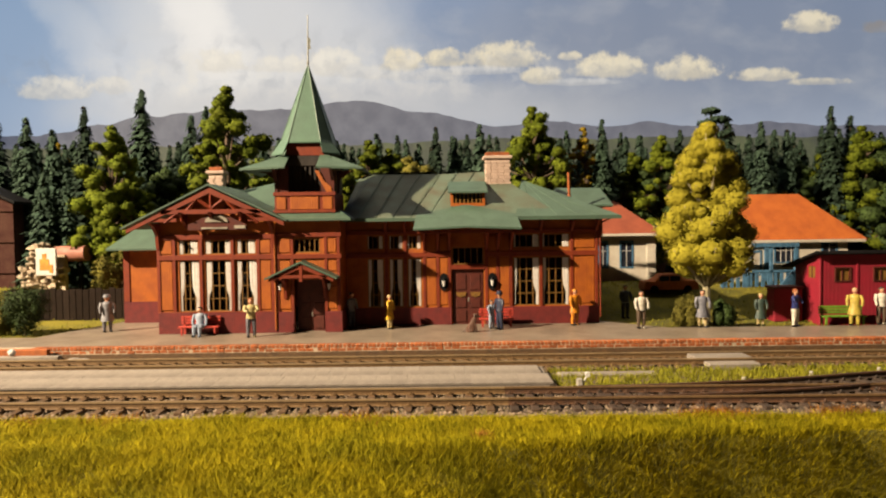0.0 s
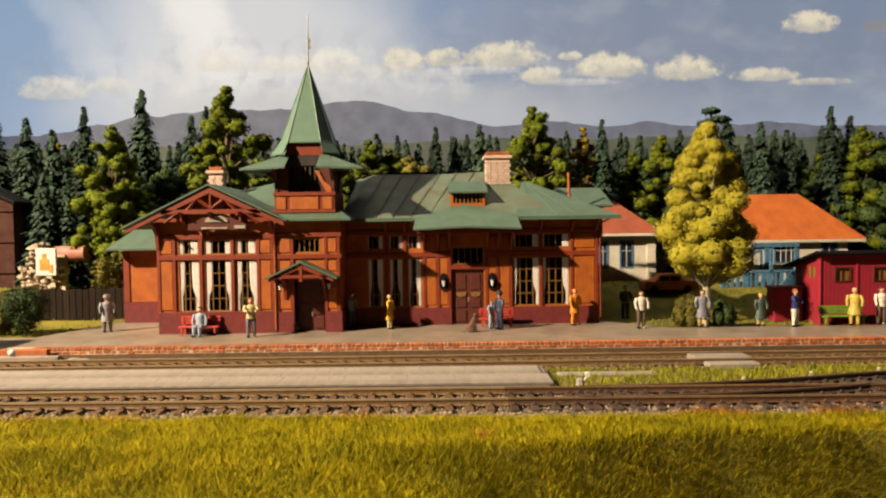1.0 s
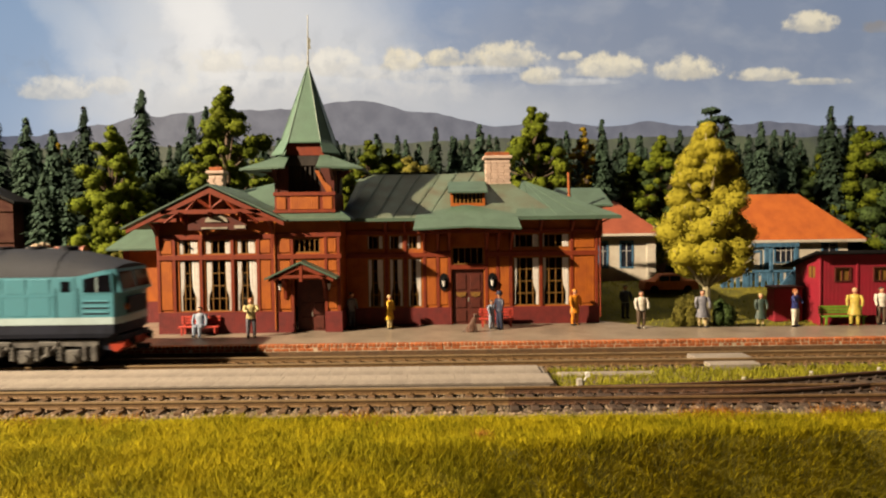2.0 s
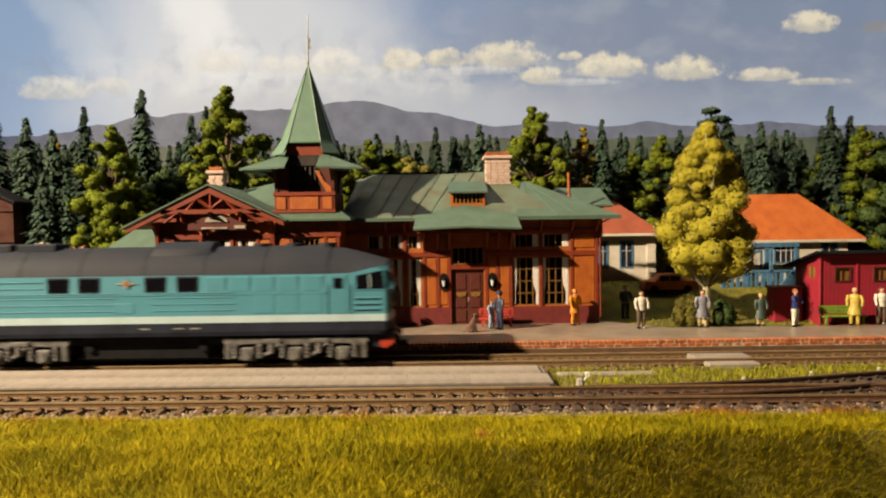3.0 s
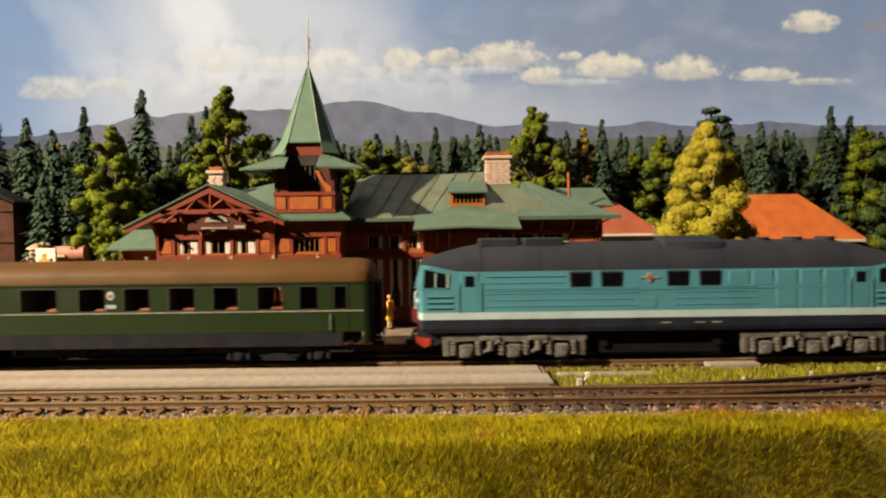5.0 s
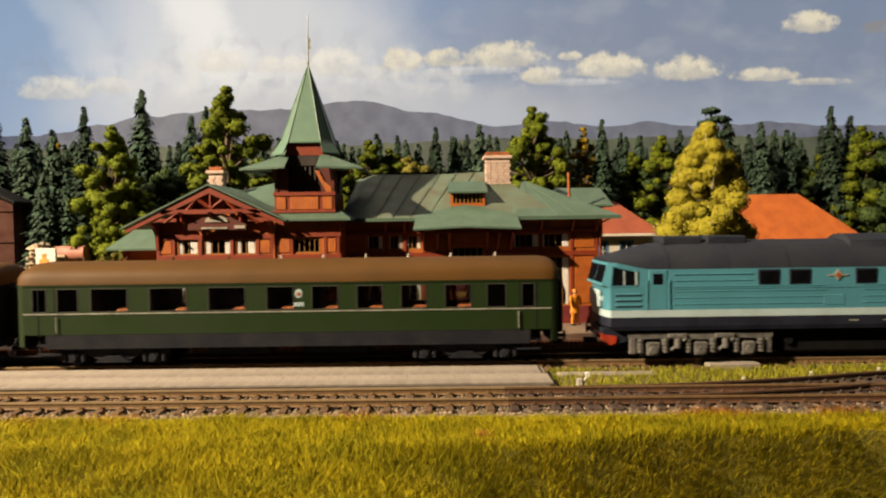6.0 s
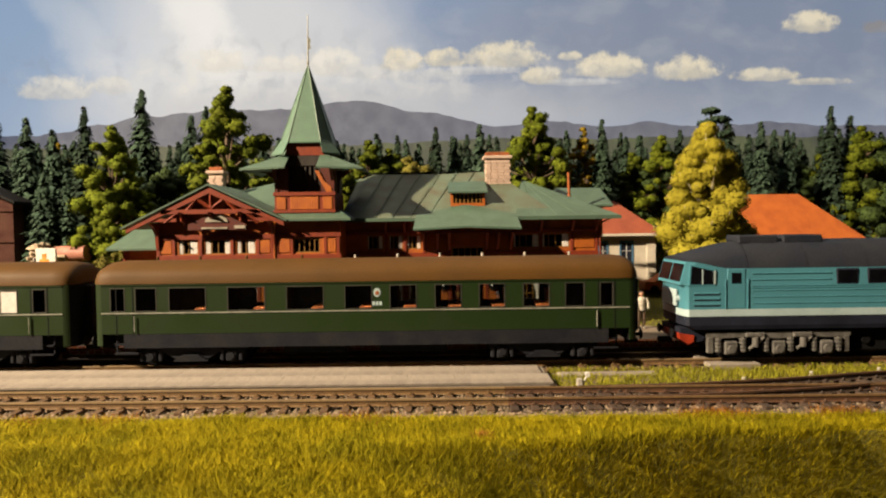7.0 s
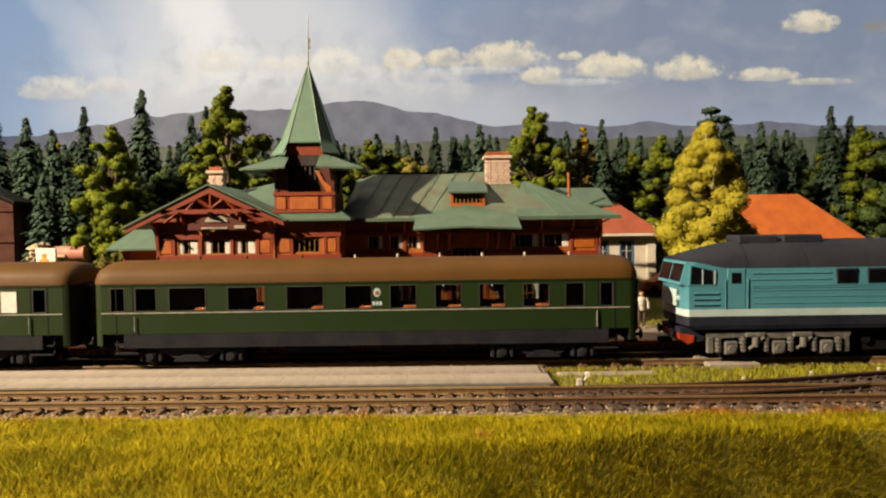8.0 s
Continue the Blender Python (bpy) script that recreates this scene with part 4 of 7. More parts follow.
    part("belfry_band", box(bmesh.new(), tx - 11.4, tx + 11.4, ty - 13.4, ty + 13, 112.0, 119.6, 0.3), TRIM, st, "orange band under the spire")
    # spire with flared foot
    bm = bmesh.new()
    def octagon(h, z, k=0.62):
        return [(tx + a * h, ty + b * h, z) for a, b in ((-k, -1), (k, -1), (1, -k), (1, k), (k, 1), (-k, 1), (-1, k), (-1, -k))]
    loft(bm, [octagon(15.4, 119.6), octagon(15.4, 120.4), octagon(0.35, 168)], ring=True)
    part("spire", bm, SPIRE, st, "tall green pyramid spire")
    for a, b in ((-1, -1), (1, -1), (1, 1), (-1, 1)):
        for u, v in ((1, 0.62), (0.62, 1)):
            bm = tube(bmesh.new(), (tx + a * u * 15.5, ty + b * v * 15.5, 120.2), (tx + a * u * 0.4, ty + b * v * 0.4, 168), 0.4, 0.25, 5)
            part("spire_ridge", bm, SPIRE, st)
        bm = bmesh.new()
        slab(bm, [(tx + a * 20.5, ty + b * 11.5, 113.4), (tx + a * 14.2, ty + b * 8.8, 123), (tx + a * 8.8, ty + b * 14.2, 123), (tx + a * 11.5, ty + b * 20, 113.4)], 0.9)
        part("spire_foot", bm, SPIRE, st)
    bm = tube(bmesh.new(), (tx, ty, 166), (tx + 0.4, ty, 199), 0.55, 0.28, 6)
    ball(bm, (tx, ty, 170), 0.9), ball(bm, (tx + 0.2, ty, 176), 0.7)
    prism(bm, [(tx + 0.3, 178), (tx + 2.2, 178.8), (tx + 1.4, 181), (tx + 2.0, 184), (tx + 0.3, 186)], "y", ty - 0.15, ty + 0.15)
    part("finial", bm, SILVER, st, "thin metal finial with a small vane")

    # main block, set back
    ym = 402.0
    wl = [(-47, -37, 19.5, 49.5), (-33.5, -25, 19.5, 49.5), (-22, -13.5, 19.5, 49.5), (43.7, 59.8, 19.5, 49.5), (61.6, 78.4, 19.5, 49.5)]
    wu = [(a, b, 55.5, 63.7) for a, b, _, _ in wl]
    holes = wl + wu + [(5.7, 25.1, Z, 42.3), (5.7, 25.1, 45, 56)]
    part("main_wall", pierced(bmesh.new(), -60, 96, Z, 74.5, holes, ym, ym + 2), WALL, st)
    for i, (lo, up) in enumerate(zip(wl, wu)):
        sash(st, *lo, ym + 0.4, 4 if i > 2 else 3, 4, (0.10, 0.22) if i > 2 else (0.2, 0.34))
        sash(st, *up, ym + 0.4, 4 if i > 2 else 3, 1, (0.05, 0.22), full=False)
    # near-black sheet paints the darkness of the room behind the windows
    part("inner_wall", box(bmesh.new(), -58, 92, 420, 421, Z, 74), DARK, st, "near-black sheet painting the unlit room")
    for a, b in ((-60, 5), (25.8, 96.7)):
        part("plinth", box(bmesh.new(), a, b, ym - 0.9, ym + 0.1, Z, 18.8, 0.15), PLINTH, st, "dark red boarded plinth")
    part("side_wall", box(bmesh.new(), 94, 96, ym + 2, 455, Z, 74.5), WALL, st)
    part("plinth", box(bmesh.new(), 96, 96.7, ym, 456, Z, 18.8), PLINTH, st)
    for x in (-35.2, -23.6, -11.6, -3.2, 3.9, 26.9, 34.0, 42, 60.7, 80, 95.2):
        trim_bar(st, x - 0.95, x + 0.95, 18.9, 66, ym - 0.8, ym)
    for z0, z1 in ((50.2, 53.2), (64.5, 67.0)):
        trim_bar(st, -60, 4.9, z0, z1, ym - 0.95, ym - 0.05)
        trim_bar(st, 26, 96.4, z0, z1, ym - 0.95, ym - 0.05)
    for a, b in ((-10.4, -4.4), (-2.0, 2.8), (28.0, 32.9), (35.1, 40.9), (81.2, 94)):
        panelled(st, a, b, 20.5, 49.4, ym)
        panelled(st, a, b, 55.0, 63.6, ym)
    # main door with transom
    d = part("door", box(bmesh.new(), 6.3, 24.5, ym + 1.0, ym + 2.0, Z, 42), DOOR, st, "dark brown double door with arched glass")
    for i in range(2):
        x0 = 6.8 + i * 8.9
        for z0, z1 in ((9.5, 17), (18.3, 24.5)):
            part("door_panel", box(bmesh.new(), x0 + 0.9, x0 + 7.4, ym + 0.5, ym + 1.0, z0, z1, 0.3), DOOR, d)
        part("door_glass", box(bmesh.new(), x0 + 1.0, x0 + 7.3, ym + 0.6, ym + 1.0, 29.5, 39.5, 0.3), DOOR, d)
        prism(bm := bmesh.new(), [(x0 + 0.9, 28.0), (x0 + 7.4, 28.0), (x0 + 6.8, 25.8), (x0 + 4.1, 24.9), (x0 + 1.5, 25.8)], "y", ym + 0.4, ym + 1.0)
        part("door_panel", bm, OCHRE, d, "ochre arched door panel")
    part("door_handle", tube(bmesh.new(), (15.4, ym + 0.3, 22), (15.4, ym + 0.3, 25), 0.25), SILVER, d)
    trim_bar(st, 4.9, 26, 42.3, 45.2, ym - 0.9, ym + 0.6)
    sash(st, 5.7, 25.1, 45.4, 56, ym + 0.4, 5, 1, (0, 0))
    for x in (0.2, 30.3):
        bm = bmesh.new()
        prism(bm, [(x + 2.9 * math.cos(a * math.pi / 8), 34.6 + 5.6 * math.sin(a * math.pi / 8)) for a in range(16)], "y", ym - 1.3, ym - 0.4)
        pl = part("lamp_plate", bm, BLACK, st, "dark oval lamp plate")
        lantern(pl, x, ym - 0.8, 34.4)
    # canopy over the main door
    bm = bmesh.new()
    slab(bm, [(-17.5, 382, 68.0), (14.5, 382, 69.4), (14.5, 403, 82.8), (-16, 394, 76.4)], 1.1)
    slab(bm, [(14.5, 382, 69.4), (46.5, 382, 68.0), (45, 394, 76.4), (14.5, 403, 82.8)], 1.1)
    part("door_canopy", bm, ROOF, st, "green canopy roof over the doors")
    trim_bar(st, -15, 44, 65.0, 67.2, 385, 386.5, "canopy_beam")
    for x in (-11.5, -3.2, 3.9, 26.9, 34.0, 42):
        bracket(st, x, ym, 67, 16, 14)
    for x in (60.7, 80, 95.2, -35.2, -23.6):
        bracket(st, x, ym, 73, 8.5, 9)
    # main roof with hipped end, and the lower roof beyond
    bm = bmesh.new()
    E, R = 74.5, 106.0
    slab(bm, [(-62, 392, E), (-17.5, 392, E), (12, 392, E), (34, 438, R), (-46, 438, R), (-56, 438, 102)], 1.3)
    slab(bm, [(12, 392, E), (72, 392, E), (34, 438, R)], 1.3)
    slab(bm, [(72, 392, E), (72, 470, E), (34, 438, R)], 1.3)
    slab(bm, [(-62, 484, E), (-56, 438, 102), (-46, 438, R), (34, 438, R), (72, 470, E), (72, 484, E)], 1.3)
    part("main_roof", bm, ROOFDARK, st, "green main roof, brownish in parts")
    bm = bmesh.new()
    slab(bm, [(44, 391.6, E + 0.3), (107.5, 391.6, E + 0.3), (53, 432, 99.5)], 1.3)
    slab(bm, [(107.5, 391.6, E + 0.3), (107.5, 466, E + 0.3), (53, 432, 99.5)], 1.3)
    slab(bm, [(107.5, 466, E + 0.3), (44, 466, E + 0.3), (53, 432, 99.5)], 1.3)
    slab(bm, [(44, 466, E + 0.3), (44, 391.6, E + 0.3), (53, 432, 99.5)], 1.3)
    part("end_roof", bm, ROOF, st, "green roof of the end bay")
    seams(st, (-62, 392, E), (12, 392, E), (-50, 438, R), (34, 438, R), 7)
    seams(st, (44, 391.6, E + 0.3), (107.5, 391.6, E + 0.3), (52.6, 431.5, 99.3), (53.4, 431.5, 99.3), 5)
    bm = bmesh.new()
    slab(bm, [(72, 440, 84), (116, 440, 82.5), (111, 458, 95.2), (80, 458, 95.4)], 1.2)
    slab(bm, [(116, 440, 82.5), (116, 476, 82.5), (111, 458, 95.2)], 1.2)
    slab(bm, [(116, 476, 82.5), (72, 476, 84), (80, 458, 95.4), (111, 458, 95.2)], 1.2)
    part("rear_roof", bm, ROOF, st, "green roof of the rear bay")
    part("rear_bay_wall", box(bmesh.new(), 80, 110, 446, 470, 60, 83), TRIM, st)
    bm = bmesh.new()
    box(bm, -64, 108, 391.2, 392.4, 72.6, 74.6)
    part("gutter", bm, ROOF, st)
    tube(bm := bmesh.new(), (97.4, 401, 12), (97.4, 401, 70), 0.5), tube(bm, (97.4, 401, 70), (103, 393, 73.5), 0.5)
    part("downpipe", bm, TRIM, st)
    tube(bm := bmesh.new(), (-98.3, 377.8, 10), (-98.3, 377.8, 66), 0.55), tube(bm, (-98.3, 377.8, 66), (-96, 371, 73), 0.5)
    part("downpipe", bm, WALL, st)
    # small dormer
    bm = bmesh.new()
    pierced(bm, 5, 26.5, 81, 90.4, [(6.8, 24.7, 83.6, 89.4)], 402.4, 403.4)
    dm = part("dormer", bm, WALL, st, "small dormer with a slatted opening")
    part("dormer_back", box(bmesh.new(), 6, 26, 405, 406, 82, 90), DARK, dm)
    for i in range(7):
        part("dormer_slat", box(bmesh.new(), 8.1 + i * 2.5, 8.9 + i * 2.5, 402.6, 403.2, 83.6, 89.4), OCHRE, dm)
    slab(bm := bmesh.new(), [(3.5, 399.5, 90.6), (28, 399.5, 90.6), (28, 424, 98.4), (3.5, 424, 98.4)], 1.0)
    part("dormer_roof", bm, ROOF, dm)
    for x in (5, 25.5):
        part("dormer_cheek", prism(bmesh.new(), [(403.5, 81), (423, 96), (403.5, 90.4)], "x", x, x + 1), WALL, dm)
    # chimneys of single bricks
    for cx, cy, z0, z1, w in ((36.5, 431, 90, 113, 8.2), (-146, 422, 84, 105, 4.6)):
        ch = part("chimney", box(bmesh.new(), cx - w + 0.4, cx + w - 0.4, cy - w * 0.8 + 0.15, cy + w * 0.8 - 0.4, z0, z1), BRICKPALE, st, "pale brick chimney with a stepped red cap")
        part("chimney_cap", box(bmesh.new(), cx - w - 1.2, cx + w + 1.2, cy - w * 0.8 - 1.2, cy + w * 0.8 + 1.2, z1, z1 + 2.0, 0.3), BRICKPALE, ch)
        part("chimney_cap", box(bmesh.new(), cx - w + 0.4, cx + w - 0.4, cy - w * 0.7, cy + w * 0.7, z1 + 2.0, z1 + 4.4, 0.3), BRICKRED, ch, "red brick top course")
        b = mesh_of("brick", box(bmesh.new(), -1.85, 1.85, -0.7, 0.7, -0.85, 0.85, 0.12), BRICKPALE)
        z, row = z0 + 1, 0
        while z < z1 - 0.6:
            n = int(2 * w / 4)
            for i in range(n):
                o = new("brick", b)
                o.parent = ch
                x = cx - w + 2.0 + i * (2 * w - 4.0) / max(n - 1, 1) + (0.4 if row % 2 else -0.4)
                o.matrix_basis = pose((x + 35) * MM, (cy - w * 0.8 + 0.4 - 420) * MM, (z - 8) * MM)
            z += 1.95
            row += 1
    tube(bm := bmesh.new(), (84.5, 432, 88), (84.0, 432, 104), 1.0, 0.8)
    part("vent_pipe", bm, BRICKRED, st, "thin reddish vent pipe")
    return st


# ---- the train: everything planned about x = 0 at the middle of each vehicle, on the far line ----
TY = 318.0


def wheelset(parent, x, r):
    bm = bmesh.new()
    for s in (-1, 1):
        tube(bm, (0, s * 6.6, 0), (0, s * 9.0, 0), r, r, 20)
        tube(bm, (0, s * 6.0, 0), (0, s * 6.7, 0), r + 0.8, r + 0.8, 20)
        tube(bm, (0, s * 9.0, 0), (0, s * 9.5, 0), r * 0.45, r * 0.3, 8)
    tube(bm, (0, -6.6, 0), (0, 6.6, 0), 1.0)
    ob = new("wheelset", mesh_of("wheelset", bm, BLACK, smooth=True))
    ob.parent = parent
    ob.matrix_basis = pose(x * MM, 0, (4.0 + r) * MM)
    return ob


def locomotive():
    lo = thing("diesel_locomotive", 0, 0, 0, "teal diesel locomotive with cream stripe, dark roof and grey bogies", "locomotive")
    L, W = 116.8, 16.6

    def shell(zs, back, wid):
        """A closed ring of plan outline at each height: rounded nose, straight sides."""
        rows = []
        for z, e, w in zip(zs, back, wid):
            l = L - e
            half = [(l, 0.0), (l - 0.25, 0.45 * w), (l - 0.7, 0.74 * w), (l - 1.2, 0.92 * w), (l - 2.6, w)]
            pts = [(x, -y) for x, y in half[::-1]] + half[1:]
            pts += [(-x, y) for x, y in half[::-1]] + [(-x, -y) for x, y in half[1:]]
            rows.append([(x, y, z) for x, y in pts])
        return rows

    part("skirt", loft(bmesh.new(), shell((19.0, 21.0, 25.3), (4.0, 1.0, 1.0), (W - 0.6, W, W)), ring=True), BLUEGREY, lo, "dark blue-grey lower body band")
    part("stripe", loft(bmesh.new(), shell((25.3, 28.6), (0.8, 0.8), (W + 0.15, W + 0.15)), ring=True), CREAM, lo, "cream waist stripe")
    part("body", loft(bmesh.new(), shell((28.6, 39.0, 40.0, 40.3), (0.8, 0.8, 0.0, 0.8), (W, W, W + 0.05, W)), ring=True), TEAL, lo, "teal painted body side", smooth=True)
    # upper body with raked windscreens; the side's top edge rises over the cabs
    def edge(x):
        a = abs(x)
        return 47.6 + 3.6 * lens((a - 93) / 22)
    def crest(x):
        a = abs(x)
        return 60.7 - 7.6 * max(0.0, (a - 82) / 32) ** 1.4
    xs = [-114.2, -110, -106, -101, -96, -91, -80, -40, 0, 40, 80, 91, 96, 101, 106, 110, 114.2]
    for s in (-1, 1):
        bm = bmesh.new()
        rows = []
        for x in xs:
            sgn = 1 if x > 0 else -1
            foot = x + sgn * 2.6 * lens((abs(x) - 104) / 9)
            wf = W * (1 - 0.06 * lens((abs(x) - 110) / 4.2))
            rows.append([(foot, s * wf, 40.2), (x, s * wf * 0.985, edge(x)), (x, s * (wf * 0.985 - 1), edge(x)), (foot, s * (wf - 1), 40.2)])
        loft(bm, rows, ring=True)
        part("upper_body", bm, TEAL, lo, "teal painted upper side")
    for s in (-1, 1):
        bm = bmesh.new()
        prism(bm, [(s * 117.2, 40.2), (s * 114.3, 51.0), (s * 113.2, 51.0), (s * 116.0, 40.2)], "y", -15.4, 15.4)
        cab = part("cab_front", bm, TEAL, lo, "raked teal cab front")
        for y0, y1 in ((-14.2, -0.8), (0.8, 14.2)):
            prism(bm := bmesh.new(), [(s * 117.15, 41.6), (s * 114.95, 49.8), (s * 114.3, 49.8), (s * 116.4, 41.6)], "y", y0, y1)
            part("windscreen", bm, PANE, cab, "dark cab windscreen")
        for y in (-10, 10):
            part("headlamp", tube(bmesh.new(), (s * 115, y * 0.85, 33), (s * 117.2, y * 0.85, 33), 1.9, 1.7, 12), SEAT if s > 0 else CREAM, cab, "round lamp")
        part("nose_panel", box(bmesh.new(), min(s * 117.3, s * 116), max(s * 117.3, s * 116), -9.5, 9.5, 29.5, 37.5, 0.4), LOCOROOF if s > 0 else CREAM, cab)
        bm = bmesh.new()
        prism(bm, [(s * 116.2, 19.5), (s * 116.2, 15.0), (s * 112, 12.0), (s * 106, 13.2), (s * 100, 19.5)], "y", -13.2, 13.2)
        part("nose_apron", bm, BLUEGREY, lo, "dark apron under the cab")
        bm = bmesh.new()
        prism(bm, [(s * 117.0, 17.2), (s * 116.6, 14.4), (s * 112.8, 11.8), (s * 110.2, 13.0), (s * 109.8, 16.0)], "y", -13.8, 13.8)
        part("buffer_beam", bm, REDPAINT, lo, "red lower edge of the apron")
        for y in (-10, 10):
            tube(bm := bmesh.new(), (s * 115, y * 0.9, 16.5), (s * 118.6, y * 0.9, 16.5), 1.0), tube(bm, (s * 118.6, y * 0.9, 16.5), (s * 119.2, y * 0.9, 16.5), 2.3, 2.2, 14)
            part("buffer", bm, BLACK, lo)
        part("coupling", box(bmesh.new(), min(s * 116, s * 122.5), max(s * 116, s * 122.5), -1.5, 1.5, 11, 13.5, 0.3), BLACK, lo)
    # roof skin
    bm = bmesh.new()
    rows = []
    for x in xs:
        e, c = edge(x), crest(x)
        k = 0.985 * (1 - 0.06 * lens((abs(x) - 110) / 4.2))
        row = []
        for u in (-1, -0.93, -0.8, -0.58, -0.3, 0, 0.3, 0.58, 0.8, 0.93, 1):
            h = (1 - abs(u) ** 2.4) ** 0.75 if abs(u) < 1 else 0
            row.append((x, u * W * k, e + 0.05 + (max(c, e + 1.5) - e) * h))
        rows.append(row)
    loft(bm, rows)
    part("roof", bm, LOCOROOF, lo, "dark grey curved roof", smooth=True)
    for x in (-86, -58, -30, 0, 28, 56, 86):
        bm = bmesh.new()
        e, c = edge(x), crest(x)
        pts = []
        for u in (-1, -0.93, -0.8, -0.58, -0.3, 0, 0.3, 0.58, 0.8, 0.93, 1):
            h = (1 - abs(u) ** 2.4) ** 0.75 if abs(u) < 1 else 0
            pts.append((u * W * 0.99, e + 0.3 + (c - e) * h))
        loft(bm, [[(x - 0.4, y, z) for y, z in pts], [(x + 0.4, y, z) for y, z in pts]], close_ends=False)
        part("roof_seam", bm, LOCOROOF, lo)
    # raised hatch and fan boxes
    rows = []
    for x, up in ((1.4, -0.8), (2.6, 2.4), (29.6, 2.4), (31.0, -0.8)):
        row = []
        for u in (-0.66, -0.6, -0.3, 0, 0.3, 0.6, 0.66):
            row.append((x, u * W, edge(x) + (up if abs(u) < 0.65 else -0.6) + (crest(x) - edge(x)) * (1 - abs(u) ** 2.4) ** 0.75))
        rows.append(row)
    part("roof_casing", loft(bmesh.new(), rows, close_ends=False), LOCOROOF, lo, "raised roof casing", smooth=True)
    for x in (-76.5, -55):
        part("roof_hatch", box(bmesh.new(), x - 9.6, x + 9.6, -7, 7, 58.6, 62.9, 0.7), LOCOROOF, lo)
    for x in (52, 68, 84):
        part("roof_fan", tube(bmesh.new(), (x, 0, 58.6), (x, 0, 61.8), 4.5, 4.5, 18), LOCOROOF, lo, "round roof fan")
    # sides: windows, doors, ribs, louvres, badge
    for s in (-1, 1):
        y = s * W
        def plate(name, x0, x1, z0, z1, mat, out=0.25, label="", parent=lo, bev=0.0):
            a, b = sorted((y - s * 0.5, y + s * out))
            return part(name, box(bmesh.new(), x0, x1, a, b, z0, z1, bev), mat, parent, label)
        for x in (-39.4, -24.9, 6.0, 21.0):
            fr = plate("window_frame", x - 5.2, x + 5.2, 39.6, 47.2, BLUEGREY, 0.2, "dark rubber-framed window", bev=0.4)
            plate("pane", x - 4.7, x + 4.7, 40.1, 46.7, PANE, 0.3, parent=fr, bev=0.4)
        for e in (-1, 1):
            dr = plate("cab_door", e * 91.3 - 4.2, e * 91.3 + 4.2, 28.8, 47.4, TEAL, 0.12, bev=0.2)
            plate("pane", e * 91.3 - 2.4, e * 91.3 + 2.4, 40.4, 45.8, PANE, 0.25, parent=dr, label="small dark door window", bev=0.3)
            for k in (-1, 1):
                bm = tube(bmesh.new(), (e * 91.3 + k * 5.2, y + s * 0.4, 29), (e * 91.3 + k * 5.2, y + s * 0.4, 43), 0.18, 0.18, 6)
                part("grab_rail", bm, TEAL, lo)
            x0, x1 = sorted((e * 112.6, e * (101.8 if e < 0 else 99.4)))
            out, inn = e * 112.9, e * (101.8 if e < 0 else 99.8)
            def slant(name, mat, m, depth, parent, label):
                pts = [(out + e * m, 40.4 - m), (inn - e * m, 40.4 - m), (inn - e * m, 46.6 + m), (out + e * (m - 0.7), 49.0 + m)]
                return part(name, prism(bmesh.new(), pts, "y", *sorted((y - s * 0.8, y + s * depth))), mat, parent, label)
            fr = slant("cab_window", TEAL, 0.7, 0.2, lo, "cab side window in a teal frame")
            slant("pane", PANE, 0.0, 0.32, fr, "")
            if e < 0:
                plate("window_pillar", inn - 0.2, inn + 0.7, 40.4, 46.8, CREAM, 0.4, parent=fr, label="pale window pillar")
            plate("glazing_bar", (x0 + x1) / 2 - 0.28, (x0 + x1) / 2 + 0.28, 40.4, 47.4, CREAM, 0.45, parent=fr)
            for z in (30.6, 33.2, 35.8):
                plate("louvre", min(e * 111, e * 99), max(e * 111, e * 99), z, z + 0.8, TEAL, 0.3, bev=0.15)
                plate("louvre_gap", min(e * 111, e * 99), max(e * 111, e * 99), z - 0.6, z - 0.05, BLUEGREY, 0.12)
        for z in (31.0, 34.0, 37.0, 39.2):
            plate("side_rib", -84, -13, z, z + 0.5, TEAL, 0.2, bev=0.1)
            plate("side_rib", 4, 43, z, z + 0.5, TEAL, 0.2, bev=0.1)
        for z in (42.0, 45.0):
            plate("side_rib", -84, -47, z, z + 0.5, TEAL, 0.2, bev=0.1)
        for i in range(5):
            x = 29.5 + i * 11.2
            plate("side_panel", x, x + 9.6, 39.8, 46.8, TEAL, 0.12, bev=0.2)
            if i > 1:
                plate("side_panel", x, x + 9.6, 29.4, 38.4, TEAL, 0.12, bev=0.2)
        plate("side_panel", -14, -4, 30.0, 35, TEAL, 0.15, bev=0.2)
        plate("side_moulding", -84, 85, 38.3, 38.8, TEAL, 0.18)
        # plain badge shape
        def diamond(r, depth):
            return prism(bmesh.new(), [(-7.3 + r * math.cos(a * math.pi / 4) * (1 if a % 2 == 0 else 0.62), 44.1 + r * math.sin(a * math.pi / 4) * (1 if a % 2 == 0 else 0.62)) for a in range(8)], "y", *sorted((y, y + s * depth)))
        bd = part("badge", diamond(2.6, 0.35), SILVER, lo, "pale winged badge with an orange heart")
        part("badge_heart", diamond(1.5, 0.5), SEAT, bd)
        plate("badge_wing", -12, -2.6, 43.7, 44.4, SILVER, 0.25, parent=bd)
        for x in (-2, 14, 22):
            plate("lettering_bar", x, x + 4.6, 22.5, 23.1, SILVER, 0.1, label="small pale unreadable lettering")
    part("underframe", box(bmesh.new(), -104, 104, -12, 12, 14.5, 19.2), BLACK, lo)
